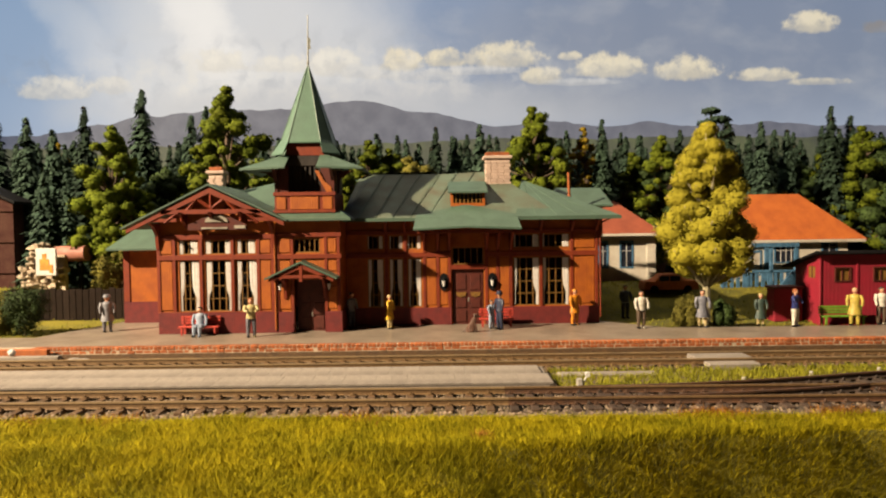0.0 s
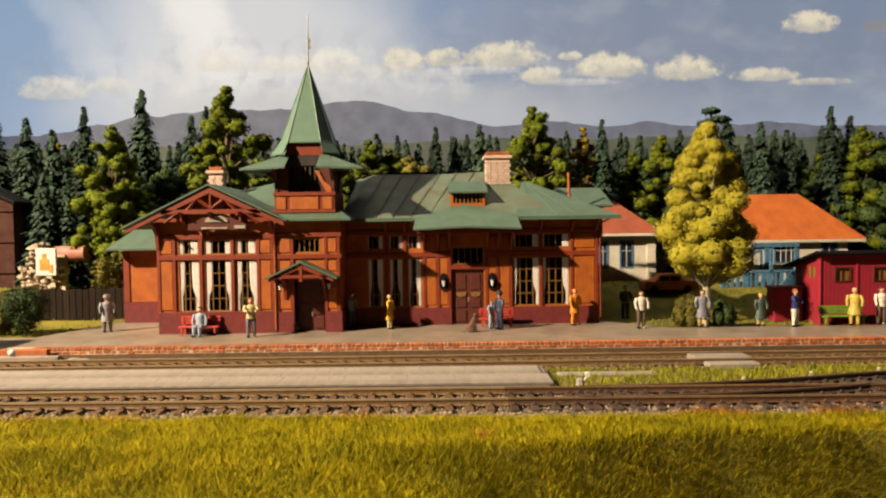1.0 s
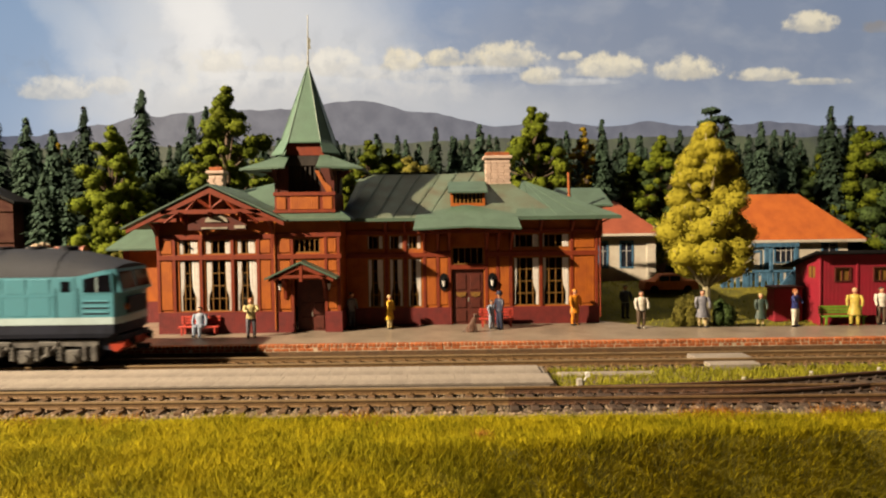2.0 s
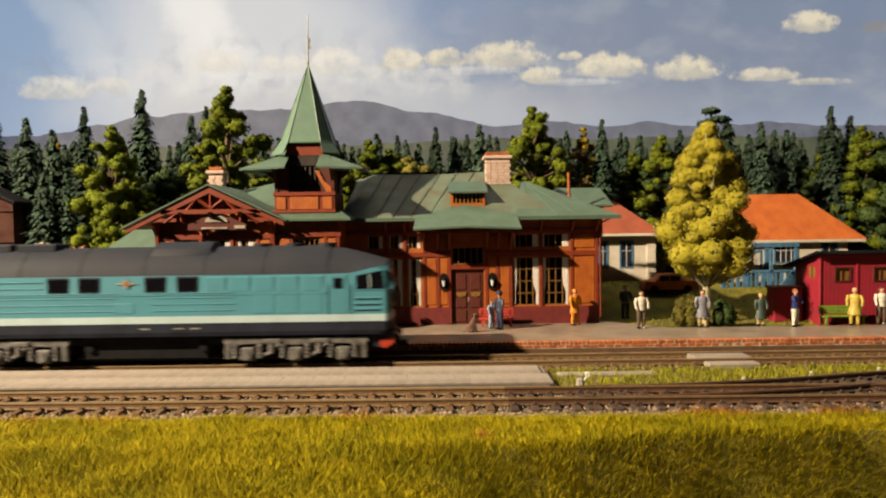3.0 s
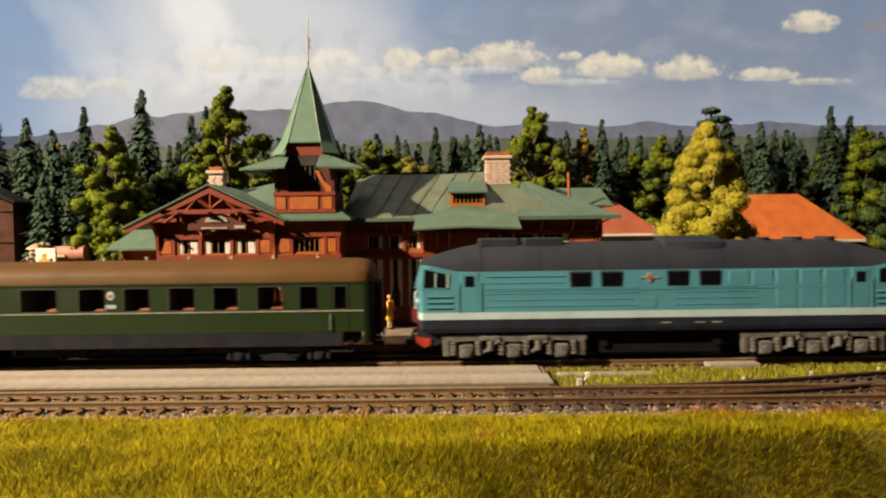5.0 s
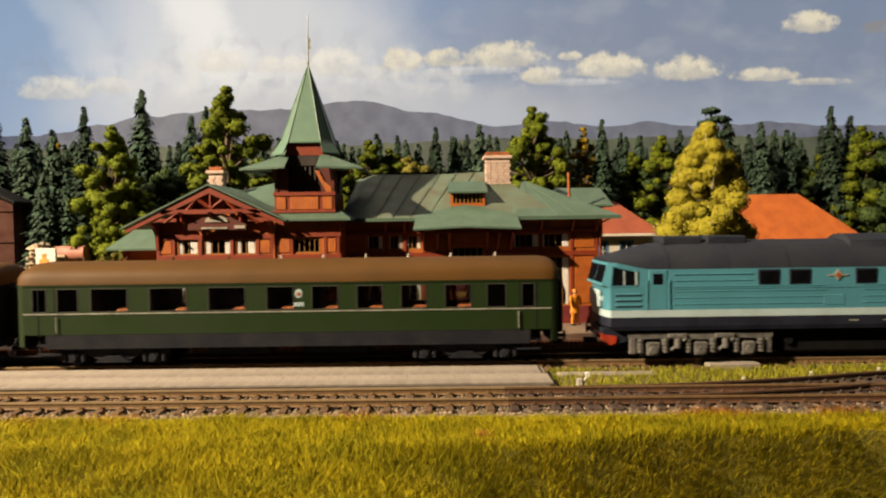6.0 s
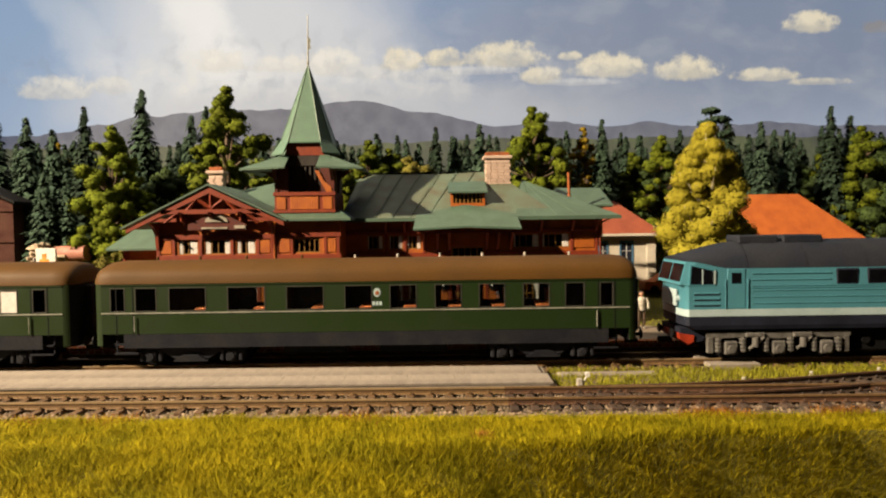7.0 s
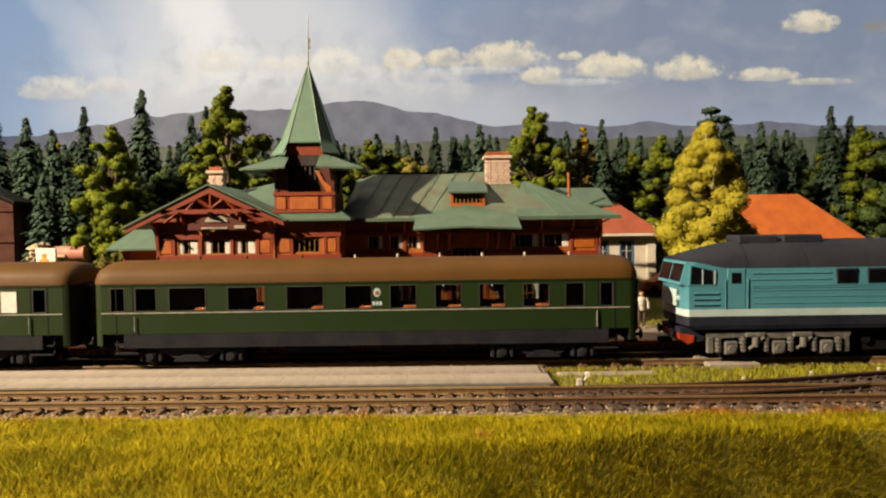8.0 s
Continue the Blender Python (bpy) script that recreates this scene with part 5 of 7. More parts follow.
    # tank and reservoirs painted black for the shade under the body
    part("fuel_tank", box(bmesh.new(), -31, 29, -11.5, 11.5, 6.6, 18, 1.5), BLACK, lo, "fuel tank between the bogies, blackened to paint the shade")
    for x in (-28, 26):
        part("air_reservoir", tube(bmesh.new(), (x, -12.8, 13), (x, 12.8, 13), 2.0, 2.0, 12), BLACK, lo)
    wheels = []
    for cx in (-70.5, 70.5):
        bg = part("bogie", box(bmesh.new(), cx - 33, cx + 33, -11, 11, 9.5, 13), BLACK, lo, "weathered grey three-axle bogie")
        for s in (-1, 1):
            def bit(name, m):
                return part(name, m, BOGIE, bg)
            ya, yb = sorted((s * 11.8, s * 14.6))
            bm = bmesh.new()
            pts = [(cx - 34, 17.6), (cx + 34, 17.6), (cx + 34, 15.4), (cx + 27, 14.6), (cx + 12, 15.2), (cx, 14.2), (cx - 12, 15.2), (cx - 27, 14.6), (cx - 34, 15.4)]
            prism(bm, pts, "y", ya, yb)
            bit("side_frame", bm)
            for k in (-22.5, 0, 22.5):
                x = cx + k
                bm = box(bmesh.new(), x - 3.2, x + 3.2, ya, s * 15.6 if s > 0 else yb, 6.8, 13.2, 0.6) if s > 0 else box(bmesh.new(), x - 3.2, x + 3.2, -15.6, yb, 6.8, 13.2, 0.6)
                tube(bm, (x, s * 15, 9.6), (x, s * 16.6, 9.6), 2.1, 1.8, 12)
                bit("axle_box", bm)
                for o in (-5.8, 5.8):
                    bm = bmesh.new()
                    for j in range(4):
                        tube(bm, (x + o, s * 14.2, 8.4 + j * 1.7), (x + o, s * 14.2, 9.5 + j * 1.7), 1.7, 1.7, 10)
                    tube(bm, (x + o, s * 14.2, 7.8), (x + o, s * 14.2, 15), 0.9)
                    bit("spring", bm)
            for k in (-11.2, 11.2):
                bm = tube(bmesh.new(), (cx + k - 3, s * 15.4, 9.5), (cx + k + 4, s * 15.4, 15), 0.8, 0.8, 6)
                bit("damper", bm)
                bm = box(bmesh.new(), cx + k - 4.5, cx + k + 4.5, min(s * 13.6, s * 15.6), max(s * 13.6, s * 15.6), 15.0, 17.2, 0.4)
                tube(bm, (cx + k, s * 15.4, 10.5), (cx + k, s * 15.4, 15), 1.5, 1.5, 10)
                bit("brake_cylinder", bm)
            for k in (-32, 32):
                bm = box(bmesh.new(), cx + k - 1.5, cx + k + 1.5, min(s * 12.4, s * 14.8), max(s * 12.4, s * 14.8), 7.5, 15.5, 0.4)
                bit("sand_box", bm)
        for k in (-22.5, 0, 22.5):
            wheels.append((wheelset(lo, cx + k, 5.9), cx + k, 5.9))
    return lo, wheels


COACH_L = 126.6


def coach(label, blind=False):
    co = thing("passenger_coach", 0, 0, 0, label, "railway coach", "coaches of the train")
    L, W = COACH_L + 0.9, 16.4
    wins = [(-119.5, -112.4), (-107.9, -97.6), (-92.1, -74.4), (-64.7, -46.8), (-37.2, -19.4), (-9.9, 3.2), (11.2, 24.0), (32.3, 45.0), (52.9, 65.4), (73.5, 86.2), (93.2, 102.6), (109.4, 116.0)]
    for s in (-1, 1):
        bm = bmesh.new()
        y0, y1 = sorted((s * W, s * (W - 1.2)))
        pierced(bm, -L + 4, L - 4, 20.5, 44.2, [(a, b, 30.8, 42.2) for a, b in wins], y0, y1)
        side = part("side_wall", bm, COACHGREEN, co, "dark green coach side")
        for i, (a, b) in enumerate(wins):
            bm = bmesh.new()
            ya, yb = sorted((s * (W - 0.9), s * (W + 0.12)))
            for q in ((a, a + 0.45, 30.8, 42.2), (b - 0.45, b, 30.8, 42.2), (a + 0.45, b - 0.45, 30.8, 31.25), (a + 0.45, b - 0.45, 41.75, 42.2)):
                box(bm, q[0], q[1], ya, yb, q[2], q[3])
            fr = part("window_frame", bm, COACHFRAME, side, "thin grey metal window frame")
            if blind and i == 10:
                part("window_blind", box(bmesh.new(), a + 0.3, b - 0.3, min(s * (W - 0.8), s * (W - 0.4)), max(s * (W - 0.8), s * (W - 0.4)), 31.0, 42.0), CURTAIN, fr, "closed white window blind")
                continue
            g = part("pane", box(bmesh.new(), a + 0.45, b - 0.45, min(s * (W - 0.75), s * (W - 0.55)), max(s * (W - 0.75), s * (W - 0.55)), 31.25, 41.75), GLASS, fr)
            g.visible_shadow = False
        y0, y1 = sorted((s * W, s * (W + 0.28)))
        part("belt_line", box(bmesh.new(), -L + 4, L - 4, y0, y1, 30.0, 30.55), SILVER, side, "thin pale waist line")
        part("seam", box(bmesh.new(), -L + 4, L - 4, y0, y1, 43.1, 43.6), COACHGREEN, side)
        y0, y1 = sorted((s * (W - 0.6), s * (W - 0.1)))
        part("sole_bar", box(bmesh.new(), -L + 14, L - 14, y0, y1, 13.8, 20.5), COACHGREY, co, "dusty grey sole bar panel")
        # doors at the ends with steps
        for e in (-1, 1):
            for x in (e * 108.8, e * 116.6):
                part("door_gap", box(bmesh.new(), x - 0.22, x + 0.22, min(s * W, s * (W + 0.1)), max(s * W, s * (W + 0.1)), 20, 43), BLACK, side)
            part("grab_rail", tube(bmesh.new(), (e * 108.0, s * (W + 0.7), 21.5), (e * 108.0, s * (W + 0.7), 29), 0.25, 0.25, 6), SILVER, side, "pale grab rail")
            bm = bmesh.new()
            for z, o in ((10.8, 1.6), (15.0, 0.6)):
                box(bm, e * 112.6 - 5.5, e * 112.6 + 5.5, min(s * (W - 3), s * (W - 1.2 + o * 0.4)), max(s * (W - 3), s * (W - 1.2 + o * 0.4)), z, z + 0.7)
            for x in (-5.2, 5.2):
                box(bm, e * 112.6 + x - 0.3, e * 112.6 + x + 0.3, min(s * (W - 3), s * (W - 2.2)), max(s * (W - 3), s * (W - 2.2)), 10.8, 20)
            part("step", bm, COACHGREY, co)
        # crest shape and number bars
        em = bmesh.new()
        prism(em, [(5.4 + 1.7 * math.cos(a * math.pi / 6), 38.6 + 2.1 * math.sin(a * math.pi / 6)) for a in range(12)], "y", *sorted((s * W, s * (W + 0.15))))
        cr = part("crest", em, CREAM, side, "pale round crest with an orange middle")
        em = bmesh.new()
        prism(em, [(5.4 + 0.95 * math.cos(a * math.pi / 4), 38.4 + 1.1 * math.sin(a * math.pi / 4)) for a in range(8)], "y", *sorted((s * W, s * (W + 0.3))))
        part("crest_middle", em, SEAT, cr)
        for i in range(3):
            part("number_bar", box(bmesh.new(), 3.2 + i * 1.6, 4.4 + i * 1.6, *sorted((s * W, s * (W + 0.12))), 32.6, 34.4), CREAM, side)
    # rounded ends
    for e in (-1, 1):
        rows = []
        for z in (14.5, 19.8, 44.2):
            rows.append([(e * (L - 4), -W + 0.3, z), (e * (L - 1.8), -W + 1.4, z), (e * L, -W + 4, z), (e * (L + 0.5), 0, z), (e * L, W - 4, z), (e * (L - 1.8), W - 1.4, z), (e * (L - 4), W - 0.3, z), (e * (L - 5), 0, z)])
        part("end_wall", loft(bmesh.new(), rows, ring=True), BLACK, co, "black coach end", smooth=True)
        for s in (-1, 1):
            q = [(e * (L - 4.1), s * (W - 1), 0), (e * (L - 4.1), s * W, 0), (e * (L - 2.4), s * (W - 0.25), 0), (e * (L - 1.2), s * (W - 0.9), 0), (e * (L - 1.6), s * (W - 1.6), 0)]
            part("corner_post", loft(bmesh.new(), [[(x, y, z) for x, y, _ in q] for z in (15.0, 44.2)], ring=True), COACHGREEN, co, "rounded green body corner", smooth=True)
        part("gangway", box(bmesh.new(), *sorted((e * (L - 0.5), e * (L + 3.3))), -5.5, 5.5, 17, 43, 0.8), BLACK, co, "black gangway bellows")
        for y in (-10, 10):
            tube(bm := bmesh.new(), (e * (L - 1), y, 16.5), (e * (L + 2.7), y, 16.5), 0.9), tube(bm, (e * (L + 2.7), y, 16.5), (e * (L + 3.3), y, 16.5), 2.4, 2.3, 14)
            part("buffer", bm, BLACK, co)
        part("coupling", box(bmesh.new(), *sorted((e * (L - 2), e * (L + 4.3))), -1.4, 1.4, 11, 13, 0.3), BLACK, co)
    # roof
    rows = []
    for x, k, d in [(-L - 0.3, 0.80, 5.0), (-L + 1.2, 0.93, 2.2), (-L + 4, 1, 0.6), (-L + 9, 1, 0)] + [(-60, 1, 0), (0, 1, 0), (60, 1, 0)] + [(L - 9, 1, 0), (L - 4, 1, 0.6), (L - 1.2, 0.93, 2.2), (L + 0.3, 0.80, 5.0)]:
        row = []
        for i in range(15):
            a = math.pi * i / 14
            row.append((x, -math.cos(a) * (W + 0.35) * k, 43.9 + (10.4 - d) * math.sin(a) ** 0.72))
        rows.append(row)
    part("roof", loft(bmesh.new(), rows), COACHROOF, co, "brown curved coach roof", smooth=True)
    for i, x in enumerate((-105, -84, -61, -33.5, -7, 14, 35, 56, 77, 99)):
        part("roof_vent", tube(bmesh.new(), (x, 3.0, 53.5), (x, 3.0, 55.9), 0.8, 0.6, 10), VENT if 3 < i else COACHROOF, co)
    # inside: floor, corridor wall and orange compartment seats
    part("floor", box(bmesh.new(), -L + 5, L - 5, -W + 1.3, W - 1.3, 19.8, 22.5), BLACK, co)
    gaps = [(-56.5, -45.5, 29, 42)] + [(a + 3.0, b + 3.0, 29, 42) for a, b in wins[6:10]]
    part("corridor_wall", pierced(bmesh.new(), -L + 8, L - 8, 22.5, 43, gaps, 3.0, 3.6), CABIN, co, "dark brown compartment wall")
    for a, b in wins[2:10]:
        st = part("seat", box(bmesh.new(), b - 6.4, b + 1.4, -14.8, 2.5, 22.5, 32.1, 0.5), SEAT, co, "orange-brown compartment seat")
        part("seat_back", box(bmesh.new(), b + 0.1, b + 1.3, -11.5, 2.5, 32.1, 38.5, 0.3), SEAT, st)
    for x in (-94, -66, -38, -11, 10, 31, 52, 73, 90):
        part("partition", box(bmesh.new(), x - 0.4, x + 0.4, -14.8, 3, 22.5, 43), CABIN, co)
    # underframe and bogies
    part("underframe", box(bmesh.new(), -L + 8, L - 8, -10, 10, 14, 19.8), BLACK, co)
    for x0, x1 in ((-40, -10), (6, 38)):
        part("battery_box", box(bmesh.new(), x0, x1, -10.5, 10.5, 9.5, 16, 0.6), BLACK, co)
    wheels = []
    for cx in (-83, 83):
        bg = part("bogie", box(bmesh.new(), cx - 24, cx + 24, -9.6, 9.6, 9.2, 12.5), BLACK, co, "dark two-axle coach bogie")
        for s in (-1, 1):
            ya, yb = sorted((s * 11.2, s * 13.4))
            bm = bmesh.new()
            prism(bm, [(cx - 26, 13), (cx - 22, 14.2), (cx + 22, 14.2), (cx + 26, 13), (cx + 25, 10.8), (cx + 14, 11.4), (cx + 8, 8.2), (cx - 8, 8.2), (cx - 14, 11.4), (cx - 25, 10.8)], "y", ya, yb)
            part("side_frame", bm, COACHGREY, bg)
            for k in (-19, 19):
                bm = box(bmesh.new(), cx + k - 2.6, cx + k + 2.6, min(s * 11.2, s * 14.2), max(s * 11.2, s * 14.2), 6.6, 12.2, 0.5)
                tube(bm, (cx + k, s * 13.8, 9.4), (cx + k, s * 14.9, 9.4), 1.8, 1.5, 10)
                part("axle_box", bm, COACHGREY, bg)
                for o in (-4.4, 4.4):
                    part("spring", tube(bmesh.new(), (cx + k + o, s * 12.8, 7.2), (cx + k + o, s * 12.8, 12), 1.3, 1.3, 10), COACHGREY, bg)
            bm = bmesh.new()
            for j in range(4):
                box(bm, cx - 8 + j * 1.4, cx + 8 - j * 1.4, min(s * 13.4, s * 14.8), max(s * 13.4, s * 14.8), 7.0 + j * 0.8, 7.7 + j * 0.8)
            part("leaf_spring", bm, COACHGREY, bg)
        for k in (-19, 19):
            wheels.append((wheelset(co, cx + k, 5.4), cx + k, 5.4))
    return co, wheels


# ---- trees ----
def leaf_cloud(rng, centres, radii, n, size, flat=0.75, shell=(0.55, 1.14)):
    """Small bent leaves scattered in the shells of clumps."""
    k = rng.integers(0, len(centres), n)
    d = rng.normal(0, 1, (n, 3))
    d /= np.linalg.norm(d, axis=1)[:, None]
    r = radii[k] * rng.uniform(*shell, n)
    c = centres[k] + d * r[:, None] * np.array([1, 1, flat])
    nrm = d + rng.normal(0, 0.35, (n, 3))
    nrm /= np.linalg.norm(nrm, axis=1)[:, None]
    a = np.cross(nrm, rng.normal(0, 1, (n, 3)))
    a /= np.linalg.norm(a, axis=1)[:, None]
    b = np.cross(nrm, a)
    s = size * rng.uniform(0.6, 1.35, n)[:, None]
    v = np.stack([c - a * s, c - b * s * 0.6 - nrm * s * 0.2, c + a * s, c + b * s * 0.6 - nrm * s * 0.2], 1).reshape(-1, 3)
    q = 4 * np.arange(n)[:, None]
    soft = d * 0.75 + nrm * 0.35
    soft /= np.linalg.norm(soft, axis=1)[:, None]
    return v, np.concatenate([q + (0, 1, 2), q + (0, 2, 3)]), np.repeat(soft, 4, 0)


def foam(rng, centres, radii, k, flat=0.8, seg=9, rings=7):
    """Lumpy cores of the clumps: vertices, triangles and normals."""
    verts, faces, norms = [], [], []
    for c, r in zip(centres, radii):
        b = len(norms)
        for i in range(rings + 1):
            th = math.pi * i / rings
            for j in range(seg):
                ph = 2 * math.pi * j / seg
                d = np.array([math.sin(th) * math.cos(ph), math.sin(th) * math.sin(ph), math.cos(th)])
                verts.append(c + d * r * k * rng.uniform(0.74, 1.2) * np.array([1, 1, flat]))
                norms.append(d)
        for i in range(rings):
            for j in range(seg):
                p, q, u, w = b + i * seg + j, b + i * seg + (j + 1) % seg, b + (i + 1) * seg + (j + 1) % seg, b + (i + 1) * seg + j
                faces.extend([(p, w, u), (p, u, q)])
    return np.array(verts), np.array(faces), np.array(norms)


def broadleaf(name, label, h, w, mat, bark, seed, leaves=5000, size=1.5, clumps=26, bare=0.16, hero=False):
    """A tree h high and w wide: trunk, limbs and a crown of leafy clumps with gaps. Built about its own foot."""
    rng = np.random.default_rng(seed)
    tr = thing(name, 0, 0, 0, label, "tree")
    cs, rs = [], []
    spine = [Vector((0, 0, h * u)) + Vector(rng.normal(0, 0.012 * h * u, 2).tolist() + [0]) for u in (0, 0.2, 0.4, 0.6, 0.8, 0.95)]
    trunk = bmesh.new()
    for i, (p, q) in enumerate(zip(spine, spine[1:])):
        tube(trunk, p, q, h * 0.022 * (1 - 0.17 * i), h * 0.022 * (0.83 - 0.17 * i), 8)
    for i in range(clumps):
        u = bare + (1 - bare) * (i + 0.5) / clumps
        q = (u - bare) / (1 - bare)
        prof = (1 - q) ** 0.72 * min(1, 0.66 + 1.8 * q) if hero else math.sin(math.pi * min(1, q * 0.84 + 0.16)) ** 0.75
        rad = 0.5 * w * prof
        a = i * 2.4 + rng.uniform(-1.3, 1.3)
        rr = rad * rng.uniform(0.2, 1.12)
        c = np.array([math.cos(a) * rr, math.sin(a) * rr, h * (u + rng.uniform(-0.025, 0.02))])
        cs.append(c), rs.append((1.22 if hero else 0.84) * w * rng.uniform(0.05, 0.18) * (0.55 + 0.6 * prof))
        start = spine[min(int(u * 5), 4)].lerp(spine[min(int(u * 5) + 1, 5)], 0.2) - Vector((0, 0, h * 0.05))
        end = c + np.array([math.cos(a), math.sin(a), 0.25]) * rs[-1] * (1.0 if hero else 0.0)
        limb = tube(bmesh.new() if hero else trunk, start, end.tolist(), h * (0.013 if hero else 0.008), h * 0.003, 5)
        if hero:
            part("limb", limb, bark, tr)
    part("trunk", trunk, bark, tr, "slender tapered trunk")
    v, f, nn = leaf_cloud(rng, np.array(cs), np.array(rs), leaves, size, 0.8 if hero else 0.75, (0.78, 1.12) if hero else (0.72, 1.24))
    fv, ff, fn = foam(rng, np.array(cs), np.array(rs), 0.84 if hero else 0.86)
    v, f, nn = np.concatenate([v, fv]), np.concatenate([f, ff + len(v)]), np.concatenate([nn, fn])
    crown = new("crown", soup("crown", v, f, mat, nn))
    crown.parent = tr
    return tr


def conifer(name, label, h, w, mat, seed, tiers=46):
    """A spruce h high: trunk and drooping tiers of needled boughs with ragged tips."""
    rng = np.random.default_rng(seed)
    tr = thing(name, 0, 0, 0, label, "tree")
    part("trunk", tube(bmesh.new(), (0, 0, 0), (0, 0, h * 0.97), h * 0.018, h * 0.002, 6), BARK, tr)
    verts, faces = [], []
    for i in range(tiers):
        u = i / tiers
        z = h * (0.08 + 0.90 * u)
        rad = 0.5 * w * (1 - u) ** 0.85 * rng.uniform(0.82, 1.1) + 0.012 * h
        for k in range(11 if u < 0.8 else 7):
            a = k * 2 * math.pi / 11 + i * 1.1 + rng.uniform(-0.25, 0.25)
            l = rad * rng.uniform(0.72, 1.12)
            d, s = np.array([math.cos(a), math.sin(a), 0]), np.array([-math.sin(a), math.cos(a), 0])
            root = np.array([0, 0, z])
            for j in range(11):
                q = (j + 0.4) / 11
                c = root + d * l * q + np.array([0, 0, -l * 0.40 * q + rng.uniform(-1, 1) * 0.012 * h])
                wd = l * 0.17 * (1.15 - 0.6 * q) * rng.uniform(0.6, 1.4) + 0.35
                c = c + s * rng.uniform(-0.22, 0.22) * l
                tip = c + d * l * rng.uniform(0.16, 0.34) + np.array([0, 0, -l * rng.uniform(0.05, 0.22) - 0.006 * h])
                b = len(verts)
                verts.extend([c + s * wd, tip, c - s * wd, c + np.array([0, 0, 0.35 * wd]) - d * l * 0.1])
                faces.extend([(b, b + 1, b + 3), (b + 1, b + 2, b + 3)])
    crown = new("crown", soup("crown", np.array(verts), faces, mat))
    crown.parent = tr
    return tr


def woods():
    rng = random.Random(5)
    kinds = [conifer("spruce_tree", "dark green model spruce behind the station", 100, 34, NEEDLE, 11), conifer("spruce_tree", "dark green slender model spruce", 100, 27, NEEDLE, 12),
             conifer("spruce_tree", "blue-green model spruce with ragged boughs", 100, 38, NEEDLEB, 13), conifer("spruce_tree", "grey-green ragged model spruce among others", 100, 32, NEEDLEB, 14)]
    used, spots = set(), []

    def plant(k, x, y, top):
        z = height(x, y) - 1
        s = (top - z) / 100
        copy_thing(kinds[k], put(x, y, z, rng.uniform(0, 360), s)) if k in used else spots.append((k, put(x, y, z, 40 * k, s)))
        used.add(k)
    # the tall ones whose tips stand against the sky (x, y, top)
    for k, x, y, top in ((0, -257, 560, 195), (1, -307, 560, 181), (3, -357, 560, 172), (0, -402, 585, 184), (2, -330, 552, 160), (3, -215, 560, 172), (2, -225, 575, 150), (1, -206, 570, 182), (3, -298, 515, 118),
                         (2, -192, 590, 184), (1, -5, 565, 160), (2, 33, 560, 161), (0, 12, 580, 152), (1, 138, 560, 164), (0, 216, 590, 158), (2, 148, 592, 152), (0, 255, 580, 168), (3, 275, 560, 160),
                         (1, 335, 560, 173), (0, 358, 570, 166), (3, 305, 575, 155), (0, -60, 600, 160), (1, -40, 590, 157), (1, 105, 575, 150), (3, -245, 535, 120), (2, -312, 508, 122), (0, -305, 512, 98)):
        plant(k, x, y, top)
    # the rows behind them
    for row, (y0, top0, step) in enumerate(((600, 148, 21), (650, 158, 18), (705, 168, 17))):
        x = -480 - row * 40
        while x < 500 + row * 40:
            plant(rng.choice((0, 0, 1, 1, 2, 3)), x + rng.uniform(-6, 6), y0 + rng.uniform(-18, 18), top0 + rng.uniform(-16, 9))
            x += step + rng.uniform(-3, 6)

    for k, m in spots:
        kinds[k].matrix_basis = m
    green = broadleaf("broadleaf_tree", "bright green model tree with a lumpy crown", 100, 44, LEAF, BARK, 21, 20000, 1.0, 96, 0.10)
    dark = broadleaf("broadleaf_tree", "dark green bushy model tree", 100, 62, LEAFDARK, BARK, 22, 18000, 1.2, 88, 0.08)
    olive = broadleaf("broadleaf_tree", "olive brown bushy autumn model tree", 100, 60, LEAFOLIVE, BARK, 23, 15000, 1.2, 74, 0.06)
    gold = broadleaf("small_tree", "small golden autumn model tree", 100, 27, LEAFGOLD, BARK, 24, 9000, 1.1, 70, 0.05)
    def set_tree(proto, places):
        for i, (x, y, top, turn) in reversed(list(enumerate(places))):
            z = height(x, y) - 1
            m = put(x, y, z, turn, (top - z) / 100)
            if i:
                copy_thing(proto, m)
            else:
                proto.matrix_basis = m
    set_tree(green, ((-253, 500, 146, 10), (-262, 512, 112, 130), (-236, 494, 108, 70), (-172, 520, 178, 200), (-182, 532, 150, 20), (-60, 540, 138, 30), (-44, 550, 132, 100), (76, 540, 163, 60), (84, 555, 148, 300), (362, 560, 147, 80), (193, 572, 143, 160), (176, 600, 132, 20), (340, 575, 130, 200)))
    set_tree(dark, ((378, 560, 138, 10), (198, 580, 130, 80), (152, 606, 124, 140), (322, 585, 122, 200), (390, 500, 112, 20), (-230, 540, 120, 60)))
    set_tree(olive, ((-28, 550, 126, 50), (172, 598, 106, 200), (300, 570, 96, 120), (-232, 470, 58, 60), (-250, 475, 50, 160)))
    set_tree(gold, ((-367, 622, 150, 0), (122, 560, 150, 40), (-60, 560, 132, 80)))
    # a wind-bent pine with a flat top
    pine = thing("pine_tree", 205, 500, height(205, 500), "dark flat-topped pine behind the yellow tree", "tree")
    part("trunk", tube(bmesh.new(), (205, 500, 25), (207, 500, 156), 2.0, 0.8), BARK, pine)
    rg = np.random.default_rng(31)
    v, f, nn = leaf_cloud(rg, np.array([(207, 500, 155), (212, 498, 148), (203, 500, 146), (216, 499, 137), (201, 500, 134)], float) - np.array(ORIGIN[pine]), np.array([7, 8, 6, 8, 5.0]), 900, 2.2, 0.3)
